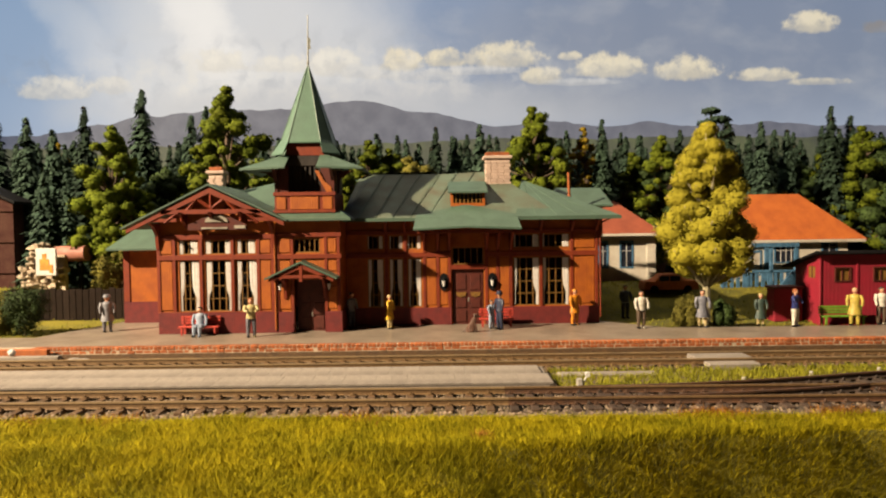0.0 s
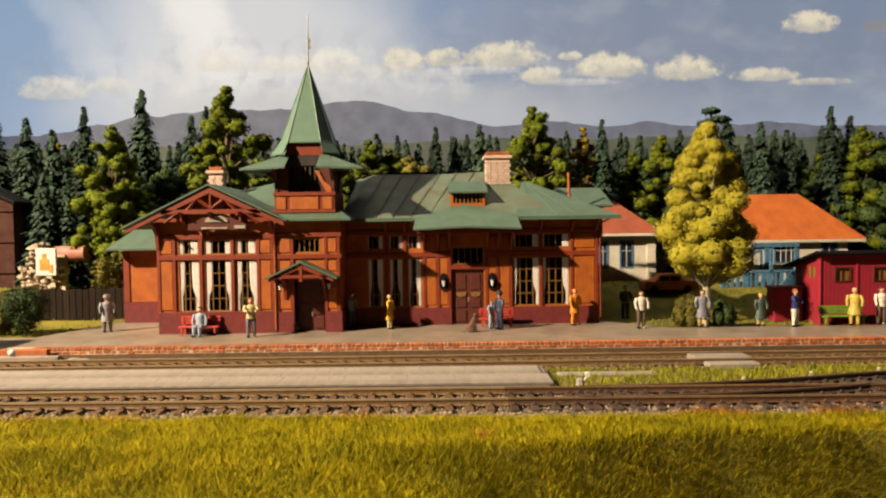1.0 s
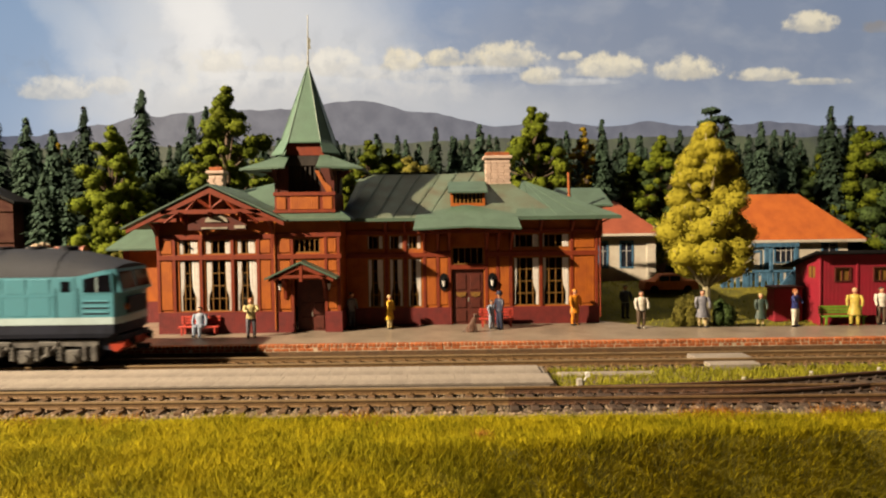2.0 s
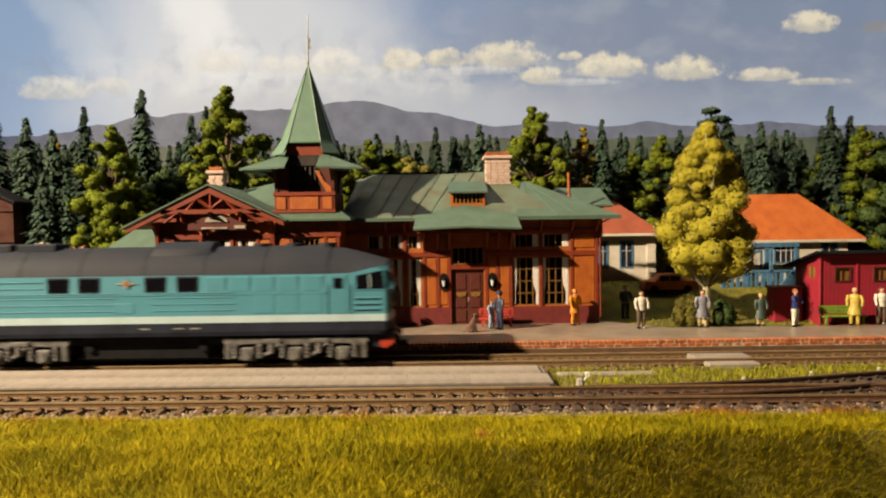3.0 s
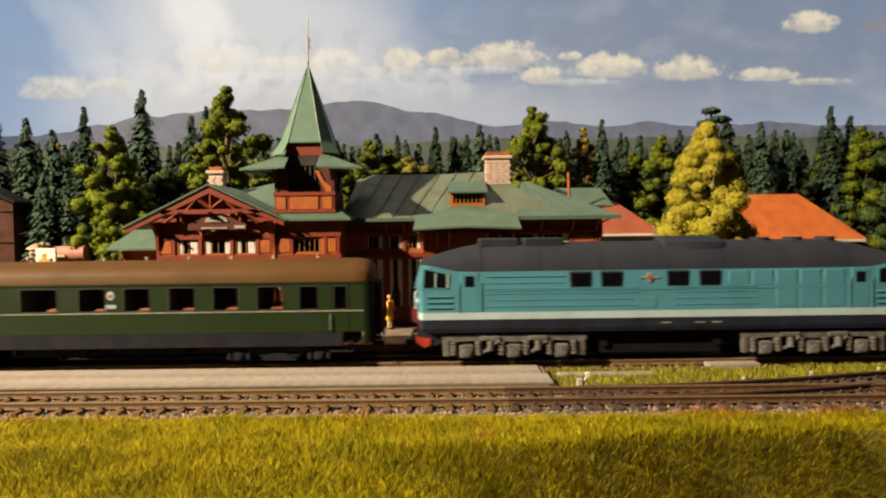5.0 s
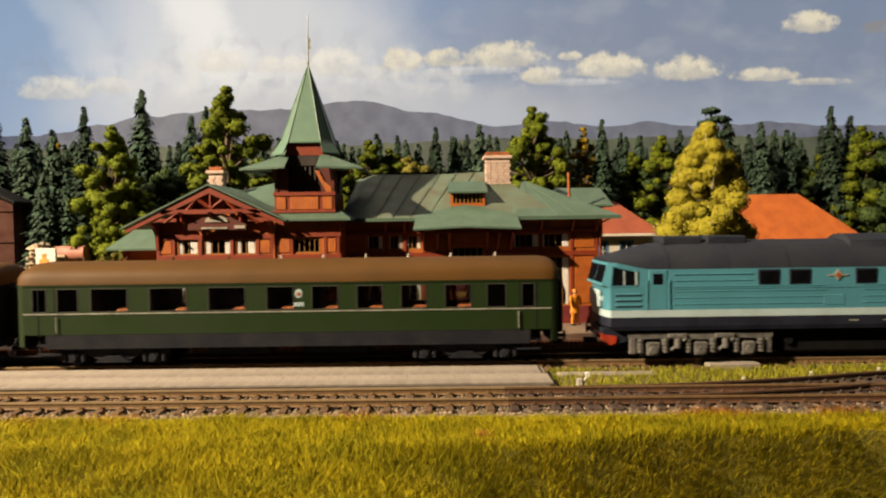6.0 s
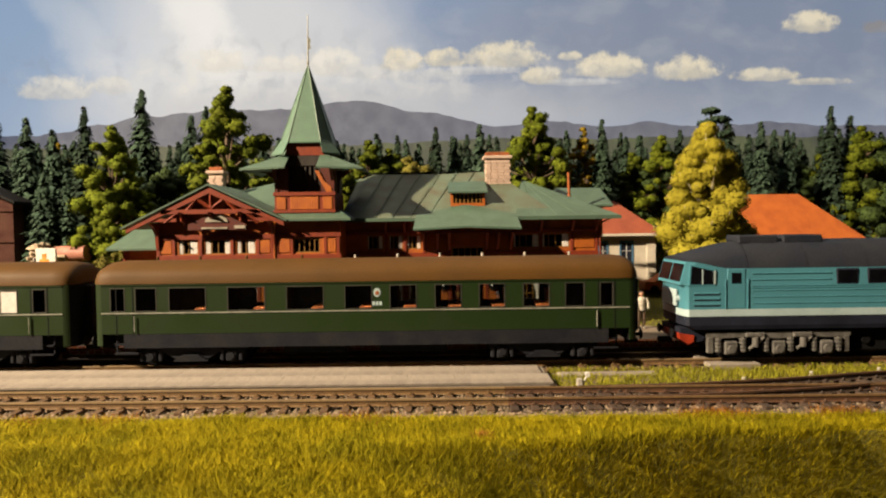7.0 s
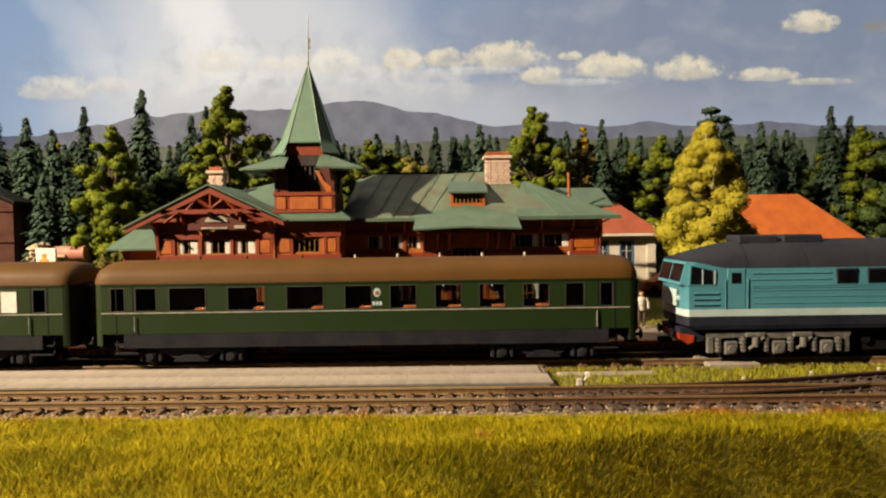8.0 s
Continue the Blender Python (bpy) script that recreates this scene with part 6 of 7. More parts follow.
    c = new("crown", soup("crown", v, f, NEEDLE, nn))
    c.parent = pine
    # the big yellow tree beside the platform
    birch = broadleaf("autumn_tree", "tall yellow autumn tree with pale limbs", 123, 54, LEAFYELLOW, PALEBARK, 41, 105000, 0.75, 140, 0.27, hero=True)
    birch.matrix_basis = put(165, 405, 6, 40)
    # bushes by the platform
    def bush(x, y, r, h, mat, label, seed):
        z = height(x, y) if y > 372 else 0
        z = max(z, 6.0)
        b = thing("bush", x, y, z, label, "bush", "bushes by the platform")
        rg = np.random.default_rng(seed)
        n = 12
        cs = np.stack([rg.uniform(-0.5, 0.5, n) * r, rg.uniform(-0.5, 0.5, n) * r, rg.uniform(0.25, 0.75, n) * h], 1)
        v, f, nn = leaf_cloud(rg, cs, rg.uniform(0.3, 0.5, n) * r, 6500, 0.65, h / r * 0.8)
        v[:, 2] = np.maximum(v[:, 2], 0)
        c = new("crown", soup("crown", v, f, mat, nn))
        c.parent = b
        part("stem", tube(bmesh.new(), (x, y, z - 1), (x, y, z + h * 0.4), 0.8, 0.4), BARK, b)
    bush(144, 386, 9.5, 21, LEAFOLIVE, "olive-green leafy bush beside the platform", 51)
    bush(167, 386, 9, 17, LEAFDARK, "round dark green bush beside the platform", 52)
    # dark right and yellowish left leaves paint one clump's shaded and lit sides
    bush(-254, 391, 15, 29, LEAFDARK, "leafy bush at the platform's end, darkened as its shaded side", 53)
    bush(-270, 396, 12, 25, LEAFOLIVE, "yellowish bush at the platform's end", 54)
    bush(-236, 456, 11, 36, LEAFOLIVE, "yellowish bush behind the fence", 57)
    bush(300, 415, 14, 20, LEAFDARK, "low round green bush by the hut", 56)


# ---- houses ----
def hip_roof(bm, x0, x1, y0, y1, z, r0, r1, ry, rz, t=1.6):
    """Four slopes to a ridge from (r0, ry) to (r1, ry) at height rz."""
    slab(bm, [(x0, y0, z), (x1, y0, z), (r1, ry, rz), (r0, ry, rz)], t)
    slab(bm, [(x1, y0, z), (x1, y1, z), (r1, ry, rz)], t)
    slab(bm, [(x1, y1, z), (x0, y1, z), (r0, ry, rz), (r1, ry, rz)], t)
    slab(bm, [(x0, y1, z), (x0, y0, z), (r0, ry, rz)], t)
    return bm


def house_window(h, x0, x1, z0, z1, y, cols=2, mat=None):
    mat = mat or BLUE
    bm = bmesh.new()
    for a, b, c, d in ((x0 - 1.4, x0, z0 - 1.2, z1 + 2), (x1, x1 + 1.4, z0 - 1.2, z1 + 2), (x0, x1, z1, z1 + 2), (x0, x1, z0 - 1.2, z0)):
        box(bm, a, b, y - 0.8, y + 0.5, c, d, 0.15)
    w = part("window", bm, mat, h, "blue-framed window")
    part("pane", box(bmesh.new(), x0, x1, y - 0.1, y + 0.3, z0, z1), BLUEGREY, w)
    for i in range(1, cols):
        x = x0 + (x1 - x0) * i / cols
        part("glazing_bar", box(bmesh.new(), x - 0.22, x + 0.22, y - 0.4, y - 0.05, z0, z1), CURTAIN, w)
    z = (z0 + 2 * z1) / 3
    part("glazing_bar", box(bmesh.new(), x0, x1, y - 0.4, y - 0.06, z - 0.2, z + 0.2), CURTAIN, w)


def houses():
    gz = 22.0
    h = thing("white_house", 130, 500, gz, "white plastered house with a red roof and blue windows", "house")
    part("wall", pierced(bmesh.new(), 92, 160, gz - 4, 62, [(99, 108, 37, 55), (118.5, 124, 37, 55), (135, 143, 37, 55)], 490, 492), WHITE, h)
    part("wall", box(bmesh.new(), 158, 160, 492, 540, gz - 4, 62), WHITE, h)
    part("wall", box(bmesh.new(), 92, 94, 492, 540, gz - 4, 62), WHITE, h)
    part("cornice", box(bmesh.new(), 90, 162, 486.5, 490, 59.5, 62.4, 0.4), WHITE, h)
    part("corner_stone", box(bmesh.new(), 154, 161, 489, 490, gz - 4, 59.5, 0.3), WHITE, h)
    for a, b in ((99, 108), (118.5, 124), (135, 143)):
        house_window(h, a, b, 37, 55, 490.4)
        part("inside", box(bmesh.new(), a - 1, b + 1, 493, 494, 36, 57), DARK, h)
    part("roof", hip_roof(bmesh.new(), 86, 165, 484, 546, 62.5, 122, 136, 515, 88), REDTILE, h, "red tiled hipped roof")
    part("chimney", box(bmesh.new(), 122, 129, 510, 516, 82, 93, 0.4), BRICKRED, h)
    part("fascia", box(bmesh.new(), 87, 164, 482.8, 484, 60.2, 62.2, 0.2), WHITE, h, "pale fascia board under the eaves")

    h.matrix_basis = put(137.9, 530.5, 19.2, 0, 1.061)

    h = thing("orange_roofed_house", 270, 500, 20, "cream house with orange tiled roof and blue trim", "house")
    part("wall", pierced(bmesh.new(), 213, 309, 16, 56, [(254, 270, 39, 53), (290, 300, 46, 53)], 494, 496), WHITE, h)
    part("wall", box(bmesh.new(), 307, 309, 496, 540, 16, 56), WHITE, h)
    part("wall", box(bmesh.new(), 213, 215, 496, 540, 16, 56), WHITE, h)
    house_window(h, 254, 270, 39, 52, 494.4, 4)
    house_window(h, 290, 300, 45.5, 52, 494.4)
    house_window(h, 236, 242, 30, 46, 494.4)
    for x in (247, 233):
        part("pilaster", box(bmesh.new(), x - 2, x + 2, 492.6, 494, 16, 56, 0.2), BLUE, h, "blue pilaster")
    part("cornice", box(bmesh.new(), 211, 311, 492, 494, 54.6, 56.3, 0.4), WHITE, h)
    part("roof", hip_roof(bmesh.new(), 209, 321, 490, 552, 56.2, 240, 283, 516, 91.5), ORANGETILE, h, "bright orange tiled hipped roof")
    part("fascia", box(bmesh.new(), 210, 320, 488.9, 490, 53.6, 55.8, 0.2), WHITE, h, "pale fascia board under the eaves")
    # blue porch with railing in front
    p = part("porch_floor", box(bmesh.new(), 205, 262, 476, 494, 14, 21, 0.3), BRICKRED, h, "brick porch base")
    for i in range(12):
        part("baluster", box(bmesh.new(), 207 + i * 4.6, 209.5 + i * 4.6, 476.4, 477.2, 21, 32), BLUE, p)
    part("handrail", box(bmesh.new(), 205, 262, 476, 477.6, 32, 34, 0.3), BLUE, p)
    for x in (206, 224, 242, 260):
        part("porch_post", box(bmesh.new(), x - 1, x + 1, 476, 478, 21, 54), BLUE, p)
    part("porch_beam", box(bmesh.new(), 205, 262, 475.6, 478.4, 51, 54), BLUE, p)
    prism(bm := bmesh.new(), [(246, 21), (262, 21), (262, 31), (256, 33)], "y", 474, 475.5)
    part("stair_side", bm, BLUE, p)

    # crimson hut under a lean-to roof that falls to the rear
    h = thing("crimson_hut", 255, 400, 7, "crimson boarded platform hut with a dark lean-to roof", "hut")
    part("front_wall", pierced(bmesh.new(), 229, 330, 6, 49.5, [(238, 246.5, 33.2, 40.6), (261.5, 270, 33.2, 40.6)], 392, 394), CRIMSON, h)
    bm = bmesh.new()
    for a, b, lo, hi in ((394, 397.8, None, None), (397.8, 405.6, None, 34.4), (397.8, 405.6, 41.6, None), (405.6, 420, None, None)):
        def roof_z(y):
            return 49.5 - (y - 392) * 0.285
        prism(bm, [(a, lo or 6), (b, lo or 6), (b, hi or roof_z(b)), (a, hi or roof_z(a))], "x", 229, 231)
    part("side_wall", bm, CRIMSON, h)
    part("rear_wall", box(bmesh.new(), 231, 330, 418, 420, 6, 41.2), CRIMSON, h)
    part("corner_board", box(bmesh.new(), 227.9, 229, 391.2, 394.2, 6, 49.2, 0.2), CRIMSON, h)
    for x0, x1 in ((238, 246.5), (261.5, 270)):
        bm = bmesh.new()
        for a, b, c, d in ((x0 - 0.8, x0, 32.4, 41.4), (x1, x1 + 0.8, 32.4, 41.4), (x0, x1, 32.4, 33.2), (x0, x1, 40.6, 41.4)):
            box(bm, a, b, 391.4, 392.6, c, d)
        w = part("window", bm, DOOR, h, "small brown-framed window")
        part("pane", box(bmesh.new(), x0, x1, 392.8, 393.2, 33.2, 40.6), OCHRE, w)
        part("glazing_bar", box(bmesh.new(), (x0 + x1) / 2 - 0.3, (x0 + x1) / 2 + 0.3, 392.2, 392.8, 33.2, 40.6), DOOR, w)
    w = part("window", box(bmesh.new(), 229.4, 229.9, 397.8, 405.6, 34.4, 41.6), OCHRE, h, "small brown-framed window")
    part("glazing_bar", box(bmesh.new(), 229.0, 229.4, 401.4, 402.0, 34.4, 41.6), DOOR, w)
    bm = bmesh.new()
    slab(bm, [(223, 387, 51.4), (334, 387, 51.4), (334, 426, 40.6), (223, 426, 40.6)], 1.2)
    part("roof", bm, TAR, h, "black tarred lean-to roof")
    part("fascia", box(bmesh.new(), 223, 334, 386.2, 387, 49.6, 51.6, 0.2), TAR, h)
    bx = part("annex_box", box(bmesh.new(), 209, 227, 408, 418, 6, 27, 0.4), CRIMSON, h, "low crimson side box")
    part("box_lid", box(bmesh.new(), 208, 227.6, 406.8, 418.6, 27, 28.6, 0.3), DOOR, bx)
    # orange strip paints the lit edge of the box
    part("corner_board", box(bmesh.new(), 220.5, 222.5, 407.2, 408, 6, 27), BRICKRED, bx)
    for x in (250.5, 281):
        part("batten", box(bmesh.new(), x, x + 1.0, 391.4, 392, 6, 49.4), CRIMSON, h)

    # dark brick building at the far side
    h = thing("brick_building", -320, 470, 8, "red-brown brick building with shade painted into its walls", "building")
    part("wall", box(bmesh.new(), -420, -306, 462, 474, 6, 92), BRICKSHADED, h)
    part("upper_wall", prism(bmesh.new(), [(-420, 92), (-306, 92), (-322, 101), (-420, 140)], "y", 463, 473), BRICKSHADED, h)
    slab(bm := bmesh.new(), [(-301, 456, 91), (-301, 478, 91), (-365, 478, 122), (-365, 456, 122)], 2)
    part("roof", bm, BLACK, h, "dark roof slope")
    for z in (40, 62, 84):
        part("string_course", box(bmesh.new(), -420, -305, 460.8, 462, z, z + 1.6), BRICKSHADED, h)
    house_window(h, -338, -326, 46, 58, 461.8, 2, DOOR)

    h.matrix_basis = put(-360.2, 529, 0.4, 0, 1.1255)
    # poster on a stone plinth, pink tank, and fence
    ps = thing("poster_stand", -290, 475, 14, "pale rubble stone plinth with an orange poster board", "poster stand")
    rg = random.Random(8)
    for i in range(110):
        x, z = rg.uniform(-316, -282), rg.uniform(28, 60)
        if z - 30 > (x + 318) * 2.0 or z > 62 - max(0, x + 296) * 1.2:
            continue
        b = ball(bmesh.new(), (0, 0, 0), rg.uniform(1.6, 4.2), 3, rg.uniform(1.2, 3.2), 6, 4)
        for vert in b.verts:
            vert.co = vert.co * rg.uniform(0.75, 1.25) + Vector((rg.uniform(-0.5, 0.5), 0, rg.uniform(-0.5, 0.5)))
        bmesh.ops.translate(b, verts=b.verts[:], vec=(x, 482 + rg.uniform(-3, 3), z))
        part("stone", b, RUBBLE, ps)
    part("stone_core", box(bmesh.new(), -308, -282, 482, 486, 12, 52), RUBBLE, ps)
    bd = part("board", box(bmesh.new(), -299, -284, 474.5, 476, 37, 57, 0.3), CURTAIN, ps, "white poster board")
    for x0, x1, z0, z1 in ((-296, -289, 41, 49), (-294, -291, 49, 53), (-289, -286.5, 39, 45)):
        part("poster_shape", box(bmesh.new(), x0, x1, 474.2, 474.6, z0, z1, 0.1), POSTER, bd)
    tk = thing("storage_tank", -277, 487, 20, "faded pink cylindrical tank on posts", "tank")
    part("barrel", tube(bmesh.new(), (-294, 490, 52), (-268, 488, 53), 6.0, 6.0, 18), PINK, tk, smooth=True)
    for x in (-290, -274):
        part("leg", box(bmesh.new(), x - 1, x + 1, 488, 491, 18, 47), BLACK, tk)
    fc = thing("board_fence", -240, 440, 8, "weathered brown board fence, darkened to hold the shade", "fence")
    x = -300
    while x < -214:
        part("board", box(bmesh.new(), x, x + 4.2, 440, 441, 8, 30 + rg.uniform(-0.8, 0.8), 0.2), FENCE, fc)
        x += 4.5
    for z in (14, 25):
        part("rail", box(bmesh.new(), -300, -214, 441, 442, z, z + 2), FENCE, fc)
    # parked car by the white house
    c = thing("parked_car", 161, 470, height(161, 470), "small brown parked car in shade", "car")
    z = height(161, 470)
    rows = []
    for x, zz, w in ((144, 5, 6.5), (145, 8, 7.5), (152, 8.6, 8), (157, 13, 7), (168, 13.2, 7), (175, 9, 8), (182, 8.4, 7.8), (183, 4.5, 7)):
        rows.append([(x, 470 - w, z + 2.2), (x, 470 - w, z + min(zz, 8)), (x, 470 - w * 0.85, z + zz), (x, 470 + w * 0.85, z + zz), (x, 470 + w, z + min(zz, 8)), (x, 470 + w, z + 2.2)])
    part("body", loft(bmesh.new(), rows, ring=True), BRICKRED, c, smooth=True)
    for x in (151, 175):
        for y in (462.5, 477.5):
            part("wheel", tube(bmesh.new(), (x, y - 1, z + 2.6), (x, y + 1, z + 2.6), 2.8, 2.8, 16), BLACK, c)
    for x0, x1 in ((154.6, 161.5), (162.5, 169.5)):
        part("car_window", box(bmesh.new(), x0, x1, 462.0, 463.0, z + 8.4, z + 12), BLUEGREY, c)


# brick colour lowered to carry the shade on the turned wall
BRICKSHADED = material("shade_darkened_brick", (0.048, 0.021, 0.015), 0.9, 0.3, 0.2, 1.6, 0.5, tint=(0.034, 0.0125, 0.0105), spec=0.1)
POSTER = material("orange_print", (0.55, 0.21, 0.03), 0.7, 0.15, 0.2, 2, 0.05)
PINK = material("faded_pink_metal", (0.315, 0.1275, 0.09), 0.6, 0.2, 0.1, 1.5, 0.2)
# board colour darkened in place of the shade lying on the fence
FENCE = material("shade_darkened_boards", (0.018, 0.012, 0.009), 0.85, 0.3, 0.3, 2, 0.4, tint=(0.0135, 0.00975, 0.0075), piece=0.25, spec=0.04)


# ---- benches and figurines ----
def bench(x, y, w, mat, label):
    b = thing("bench", x, y, 8, label, "bench", "platform benches")
    for i in range(3):
        part("seat_slat", box(bmesh.new(), x - w, x + w, y - 2.6 + i * 1.7, y - 1.3 + i * 1.7, 12.4, 13.2, 0.12), mat, b)
    for i in range(3):
        part("back_slat", box(bmesh.new(), x - w, x + w, y + 2.2, y + 2.9, 14 + i * 1.7, 15.3 + i * 1.7, 0.12), mat, b)
    for s in (-1, 1):
        part("leg", box(bmesh.new(), x + s * (w - 2) - 0.5, x + s * (w - 2) + 0.5, y - 2.6, y - 1.8, 8, 12.4), mat, b)
        part("leg", box(bmesh.new(), x + s * (w - 2) - 0.5, x + s * (w - 2) + 0.5, y + 2.2, y + 3.0, 8, 18), mat, b)


def paint(name, color):
    return material(name, color, 0.5, 0.12, 0.5, 3, 0.1, spec=0.4)


def figurine(x, y, coat, legs, hair, label, z=8.0, turn=0, skirt=0.0, sit=False, h=22.0, arm=0.0, hat=None):
    """A small painted model figure in one plain mesh."""
    bm = bmesh.new()
    k = h / 20.5

    def zone(mi, fn):
        a = len(bm.faces)
        fn()
        bm.faces.ensure_lookup_table()
        for f in bm.faces[a:]:
            f.material_index = mi
    hip = 4.4 if sit else 9.6

    def ring_body(rows):
        pts = []
        for zz, rx, ry, oy in rows:
            pts.append([(rx * math.cos(t * math.pi / 5), oy + ry * math.sin(t * math.pi / 5), zz) for t in range(10)])
        loft(bm, pts, ring=True)

    def legs_():
        for s in (-1, 1):
            if sit:
                tube(bm, (s * 1.2, 0, hip + 0.6), (s * 1.3, -4.4, hip + 0.9), 1.25, 1.05, 8)
                tube(bm, (s * 1.3, -4.3, hip + 0.9), (s * 1.3, -4.6, 0.6), 1.0, 0.7, 8)
            else:
                tube(bm, (s * 1.15, 0, hip), (s * 1.35, -0.1, 4.8), 1.25, 0.95, 8)
                tube(bm, (s * 1.35, -0.1, 4.8), (s * 1.4, 0.2, 0.7), 0.95, 0.65, 8)
    zone(1, legs_)

    def shoes():
        for s in (-1, 1):
            box(bm, s * 1.4 - 0.7, s * 1.4 + 0.7, (-6.3 if sit else -1.6), (-3.9 if sit else 0.9), 0, 0.9, 0.25)
    zone(3, shoes)
    low = hip + 0.4 - skirt
    zone(0, lambda: ring_body([(low, 2.2 + skirt * 0.22, 1.7 + skirt * 0.12, 0), (hip + 1.4, 2.15, 1.5, 0), (hip + 3.0, 1.9, 1.35, 0), (hip + 5.6, 2.5, 1.55, 0), (hip + 7.0, 2.3, 1.3, 0), (hip + 7.6, 0.9, 0.8, 0)]))

    def arms():
        for s in (-1, 1):
            e = (s * 3.2, -0.5 - arm * 1.2, hip + 4.2 + arm * 0.6)
            tube(bm, (s * 2.4, 0, hip + 6.9), e, 0.85, 0.7, 8)
            tube(bm, e, (s * (3.0 - arm * 1.4), -1.2 - arm * 2.0, hip + 1.2 + arm * 3.6), 0.7, 0.5, 8)
    zone(0, arms)

    def skin():
        tube(bm, (0, 0, hip + 7.4), (0, 0, hip + 8.5), 0.65, 0.65, 8)
        ball(bm, (0, -0.1, hip + 9.4), 1.15, 1.2, 1.4, 10, 7)
    zone(2, skin)

    def top():
        ball(bm, (0, 0.15, hip + 9.9), 1.25, 1.3, 1.15, 10, 6)
        if hat:
            tube(bm, (0, 0, hip + 10.1), (0, 0, hip + 11.5), 1.5, 1.35, 10)
            tube(bm, (0, -0.3, hip + 10.0), (0, -0.3, hip + 10.25), 2.0, 2.0, 10)
    zone(4, top)
    bm.transform(Matrix.Diagonal((k * 1.14, k * 1.14, k, 1)))
    me = mesh_of("figurine", bm, [coat, legs, SKIN, BLACK, hat or hair], smooth=True)
    ob = new("figurine", me)
    ob.matrix_basis = put(x, y, z, turn)
    return tagged(ob, label, "figurine", "painted figures on the platform")


SKIN = paint("figure_skin", (0.435, 0.225, 0.135))


def platform_life():
    red = paint("red_bench_paint", (0.375, 0.04125, 0.02625))
    green = paint("green_bench_paint", (0.12, 0.2475, 0.0225))
    bench(-142, 374.5, 11.5, red, "red slatted bench on the platform")
    bench(32, 392, 10.5, red, "red slatted bench by the station door")
    bench(237.5, 384, 13, green, "light green slatted bench by the hut")
    grey, pale, khaki, yellow = paint("grey_coat", (0.225, 0.225, 0.2475)), paint("pale_blue_suit", (0.2475, 0.285, 0.36)), paint("khaki_shirt", (0.4125, 0.3375, 0.15)), paint("yellow_dress", (0.5625, 0.315, 0.015))
    orange, navy, white, greyblue = paint("orange_coat", (0.51, 0.18, 0.0075)), paint("navy_suit", (0.016, 0.021, 0.045)), paint("white_shirt", (0.54, 0.495, 0.4125)), paint("grey_blue_coat", (0.12, 0.12, 0.1425))
    dkgreen, blue, brown, olive = paint("dark_green_dress", (0.03375, 0.05625, 0.045)), paint("blue_jacket", (0.01875, 0.02625, 0.12)), paint("brown_trousers", (0.075, 0.04875, 0.03)), paint("olive_yellow_coat", (0.36, 0.27, 0.045))
    hair, fair, auburn = paint("dark_hair", (0.0375, 0.0225, 0.015)), paint("fair_hair", (0.375, 0.285, 0.135)), paint("auburn_hair", (0.2625, 0.0675, 0.015))
    figurine(-204, 391, grey, greyblue, fair, "small painted figure in a light grey coat", turn=30, skirt=4, hat=grey)
    figurine(-141, 373, pale, pale, hair, "small seated figure in pale blue on the red bench", z=8.0, sit=True)
    figurine(-109, 364.5, khaki, greyblue, auburn, "small painted figure in a khaki shirt", turn=20, arm=0.9)
    figurine(-56, 392, greyblue, navy, hair, "small dark figure in the station's shade", turn=60)
    figurine(-32.5, 388, yellow, fair, fair, "small painted figure in a yellow dress", turn=70, skirt=4, h=20.5)
    figurine(33, 381, navy, navy, hair, "small painted figure in a navy uniform and cap", turn=-60, hat=navy)
    figurine(28.5, 384.5, pale, pale, hair, "small pale figure beside the red bench", turn=40, h=17)
    figurine(80, 394, orange, orange, orange, "small painted figure in an orange coat", turn=30, skirt=3)
    figurine(115.7, 378, white, brown, hair, "small painted figure in a white shirt", turn=10)
    figurine(152, 379, greyblue, fair, hair, "small painted figure in a grey-blue coat", turn=-10, skirt=4.5)
    figurine(187.7, 382, dkgreen, fair, fair, "small painted figure in a dark green dress", turn=0, skirt=5.5, h=19)
    figurine(205.5, 377, blue, white, auburn, "small painted figure in a blue jacket and white trousers", turn=35, arm=0.5)
    figurine(240.8, 378, olive, olive, fair, "small painted figure in an olive yellow coat", turn=-30, skirt=4)
    figurine(258.5, 381, white, brown, hair, "small painted figure in a white shirt by the hut", turn=0)
    figurine(121, 430, navy, navy, hair, "small dark figure behind the station", z=height(121, 430), turn=15)
    # sitting dog in parts
    fur, x, y = paint("brown_fur", (0.08625, 0.04125, 0.02625)), 16.6, 372
    d = thing("dog", x, y, 8, "brown sitting model dog on the platform", "dog")
    bm = bmesh.new()
    loft(bm, [[(x + cx + r * math.cos(a * math.pi / 4), y + r * 0.8 * math.sin(a * math.pi / 4), z) for a in range(8)] for cx, z, r in ((-1.5, 8.0, 2.4), (-1.3, 10, 2.7), (-0.4, 12.5, 2.1), (0.7, 15, 1.6), (1.2, 16.6, 1.0))], ring=True)
    part("body", bm, fur, d, smooth=True)
    bm = ball(bmesh.new(), (x + 2.0, y, 17.4), 1.5, 1.2, 1.4)
    tube(bm, (x + 2.8, y, 17.2), (x + 4.4, y, 16.8), 0.8, 0.5, 8)
    part("head", bm, fur, d, smooth=True)
    for s in (-1, 1):
        part("ear", tube(bmesh.new(), (x + 1.2, y + s, 18.3), (x + 0.8, y + s * 1.5, 16.8), 0.6, 0.3, 6), fur, d)
        part("front_leg", tube(bmesh.new(), (x + 1.3, y + s * 0.9, 13.4), (x + 2.3, y + s * 0.9, 8.0), 0.7, 0.55, 8), fur, d)
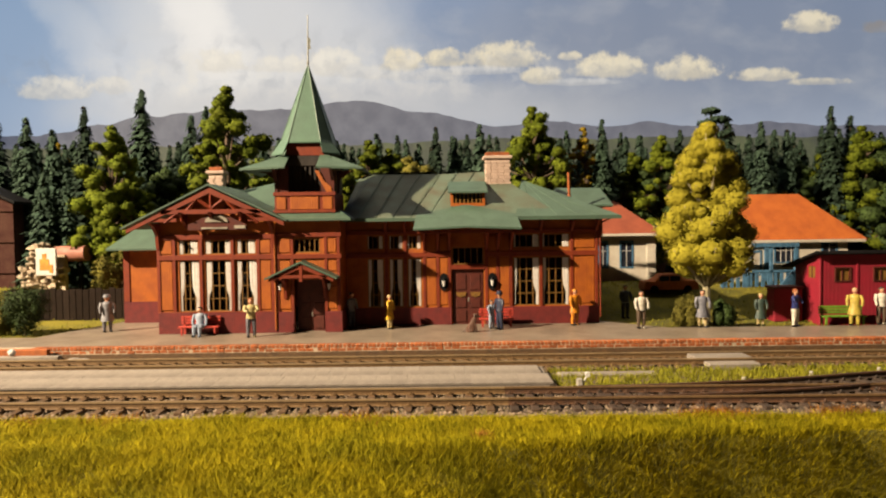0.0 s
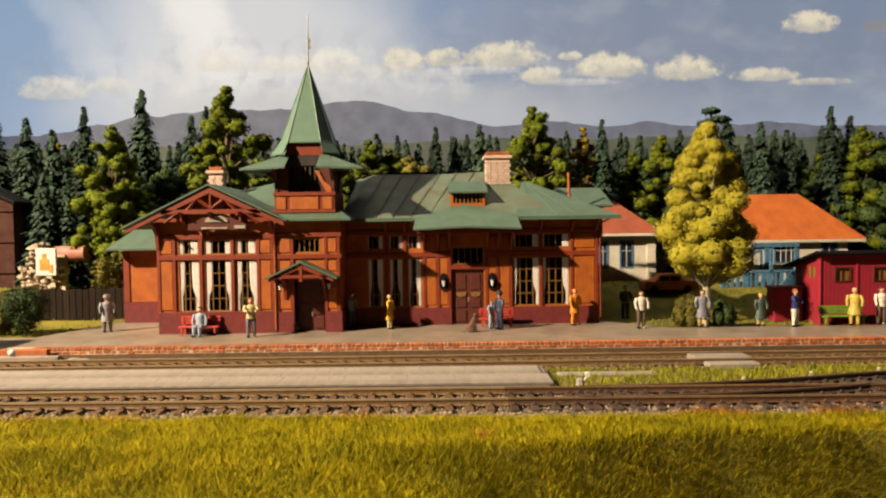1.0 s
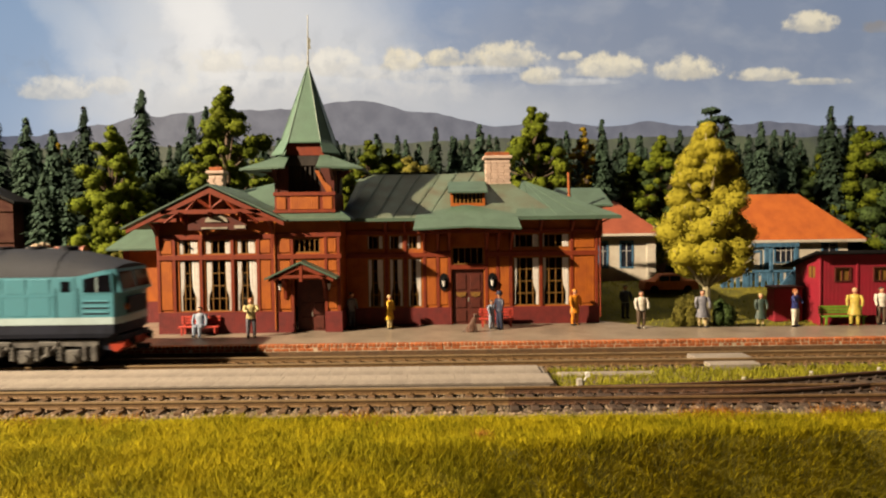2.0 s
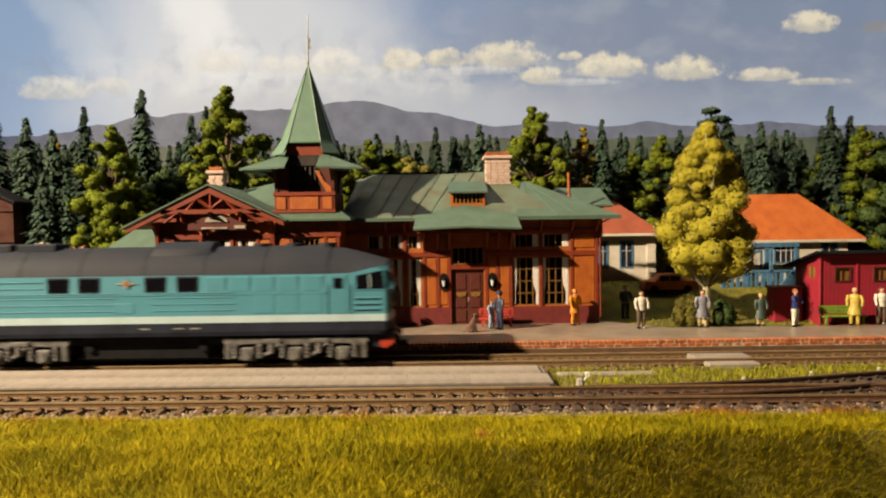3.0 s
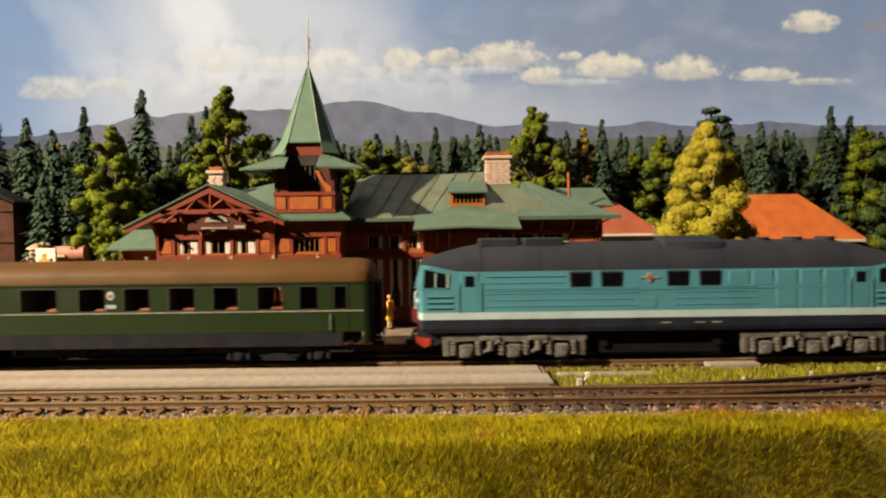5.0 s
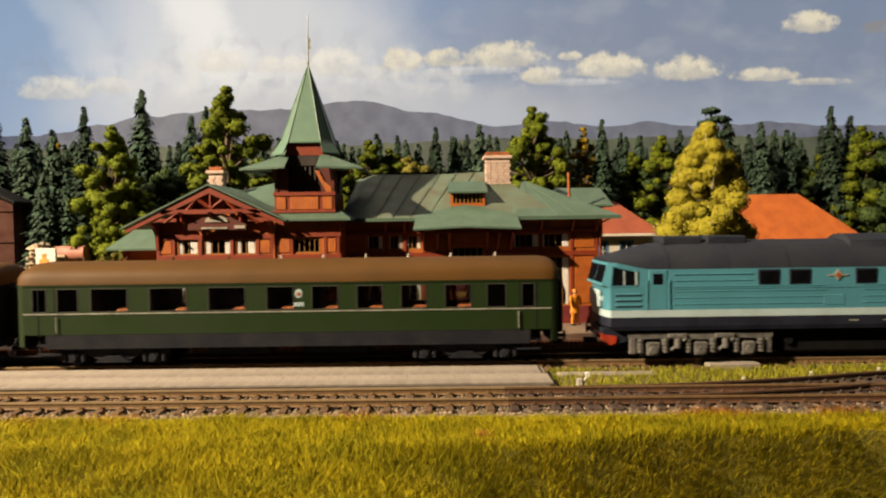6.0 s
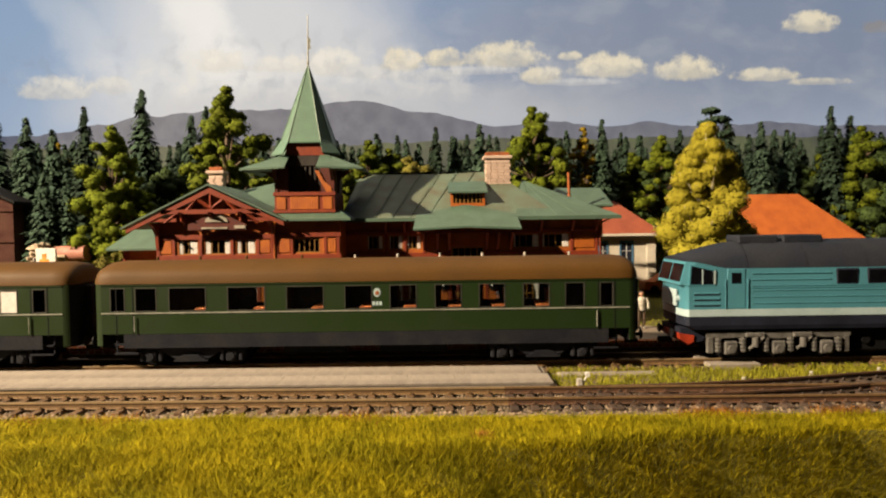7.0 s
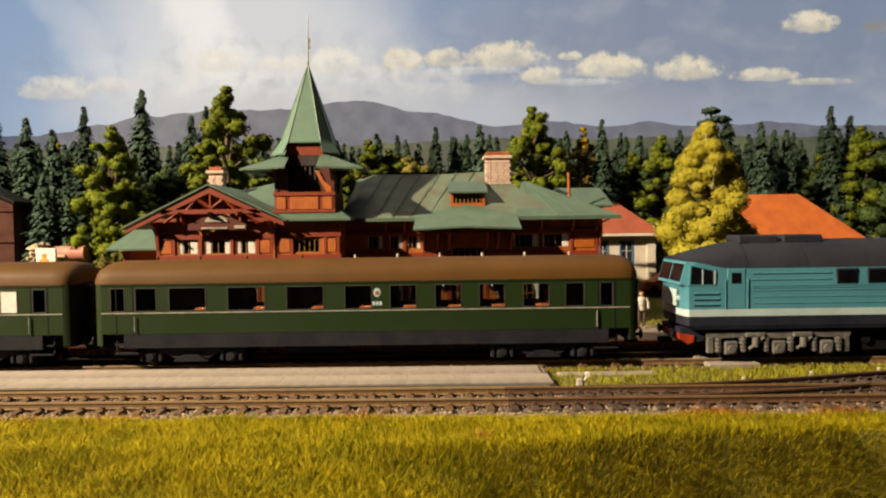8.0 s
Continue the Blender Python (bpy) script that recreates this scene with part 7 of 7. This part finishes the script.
        part("hind_leg", ball(bmesh.new(), (x - 0.6, y + s * 1.5, 9.2), 1.9, 0.8, 1.2), fur, d)
    part("tail", tube(bmesh.new(), (x - 3.4, y, 8.6), (x - 6.0, y + 0.8, 8.4), 0.5, 0.3, 6), fur, d)


def lineside():
    sw = thing("switch_lever", 57, 268, 0, "small white point lever with a counterweight", "switch lever")
    part("base", box(bmesh.new(), 50, 62, 266.5, 269.5, 0, 1.6, 0.3), CURTAIN, sw)
    part("lever", tube(bmesh.new(), (57, 268, 1.5), (60, 268, 7.5), 0.4), CURTAIN, sw)
    part("weight", tube(bmesh.new(), (59.5, 267.3, 6.5), (59.5, 268.7, 6.5), 1.0, 1.0, 12), CURTAIN, sw, "round white counterweight")
    part("lantern", box(bmesh.new(), 55.0, 57.4, 266.8, 269, 1.6, 5.0, 0.4), VENT, sw)
    for x, y in ((128, 275), (162, 284), (196, 290)):
        solid("marker_post", tube(bmesh.new(), (x, y, 0), (x, y, 2.9), 0.9, 0.8, 10), VENT, "small white round clearance post", "marker post", origin=(x, y, 0), group="marker posts")
    bf = thing("track_buffer", -222, 326, 0, "pale timber beam with white lamp at the line", "lineside beam")
    part("beam", box(bmesh.new(), -262, -196, 326.5, 330.5, 0, 5.6, 0.4), SLAB, bf, "pale weathered beam")
    part("beam", box(bmesh.new(), -262, -205, 332.5, 335.5, 0, 8.2, 0.4), BRICKRED, bf, "orange-red kerb beam")
    part("lamp", ball(bmesh.new(), (-221, 329, 7.4), 2.0, 1.6, 1.8), CURTAIN, bf, "small white lamp")
    for i, x in enumerate((-192, -186)):
        solid("rubble", ball(bmesh.new(), (x, 334 - i * 2, 1.6), 4.5, 2.2, 2.0, 8, 6), SLAB, "pale lump of rubble beside the rail", "rubble", origin=(x, 334 - i * 2, 0), group="rubble")


# ---- build ----
ground()
sky_and_hills()
track("far_track", "far railway track with brown sleepers along the platform", (far_line, -270, 300))
track("near_track", "near railway track with brown sleepers on ballast", (near_line, -225, 24))
track("turnout_track", "dark brown turnout track with tarred sleepers", (near_line, 24, 250), steel=(TURNOUT, RAIL), wood=DARKWOOD)
track("branch_track", "dark curved branch track leaving at the points", (branch_line, 12, 190), step=8.4, steel=(RAILDARK, TURNOUT), wood=DARKWOOD)
ballast()
station()
LOCO, LOCO_WHEELS = locomotive()
COACH, COACH_WHEELS = coach("dark green passenger coach with a brown roof and orange seats")
COACH2, COACH2_WHEELS = coach("dark green passenger coach with a closed white blind", blind=True)
woods()
houses()
platform_life()
lineside()
platforms()
meadow()


# ---- the train comes in from the left, slows down and stops ----
# seconds, x of the locomotive's middle in millimetres
RUN = [(0.0, -524.0), (0.8, -419.0), (1.6, -317.5), (1.7, -304.5), (2.8, -169.3), (3.0, -140.5), (3.5, -68.8), (4.0, -2.1), (4.5, 54.5),
       (5.0, 103.5), (5.4, 141.2), (5.8, 176.0), (6.0, 191.4), (6.5, 220.0), (6.8, 227.6), (7.0, 228.0), (7.5, 228.0), (8.0, 228.0)]


def run_at(t):
    """The locomotive's place at t, smooth through the rows of RUN."""
    ts, xs = [r[0] for r in RUN], [r[1] for r in RUN]
    i = max(k for k in range(len(ts) - 1) if ts[k] <= t + 1e-9)
    def slope(k):
        if k == 0 or k >= len(ts) - 3:
            return 0.0 if k else (xs[1] - xs[0]) / (ts[1] - ts[0])
        return (xs[k + 1] - xs[k - 1]) / (ts[k + 1] - ts[k - 1])
    d = ts[i + 1] - ts[i]
    u = (t - ts[i]) / d
    return ((2 * u**3 - 3 * u**2 + 1) * xs[i] + (u**3 - 2 * u**2 + u) * d * slope(i) + (-2 * u**3 + 3 * u**2) * xs[i + 1] + (u**3 - u**2) * d * slope(i + 1))


def motions():
    times = [k / 10 for k in range(81)]
    for ob, wheels, behind in ((LOCO, LOCO_WHEELS, 0.0), (COACH, COACH_WHEELS, -264.5), (COACH2, COACH2_WHEELS, -529.7)):
        walk(ob, [(t, pose((run_at(t) + behind) * MM, TY * MM, 0)) for t in times])
        for w, x, r in wheels:
            rows = []
            for k in range(0, 241):
                t = k / 30
                rows.append((t, pose(x * MM, 0, (4.0 + r) * MM, 0, math.degrees((run_at(t) - run_at(0)) / r), 0)))
            walk(w, rows)


motions()
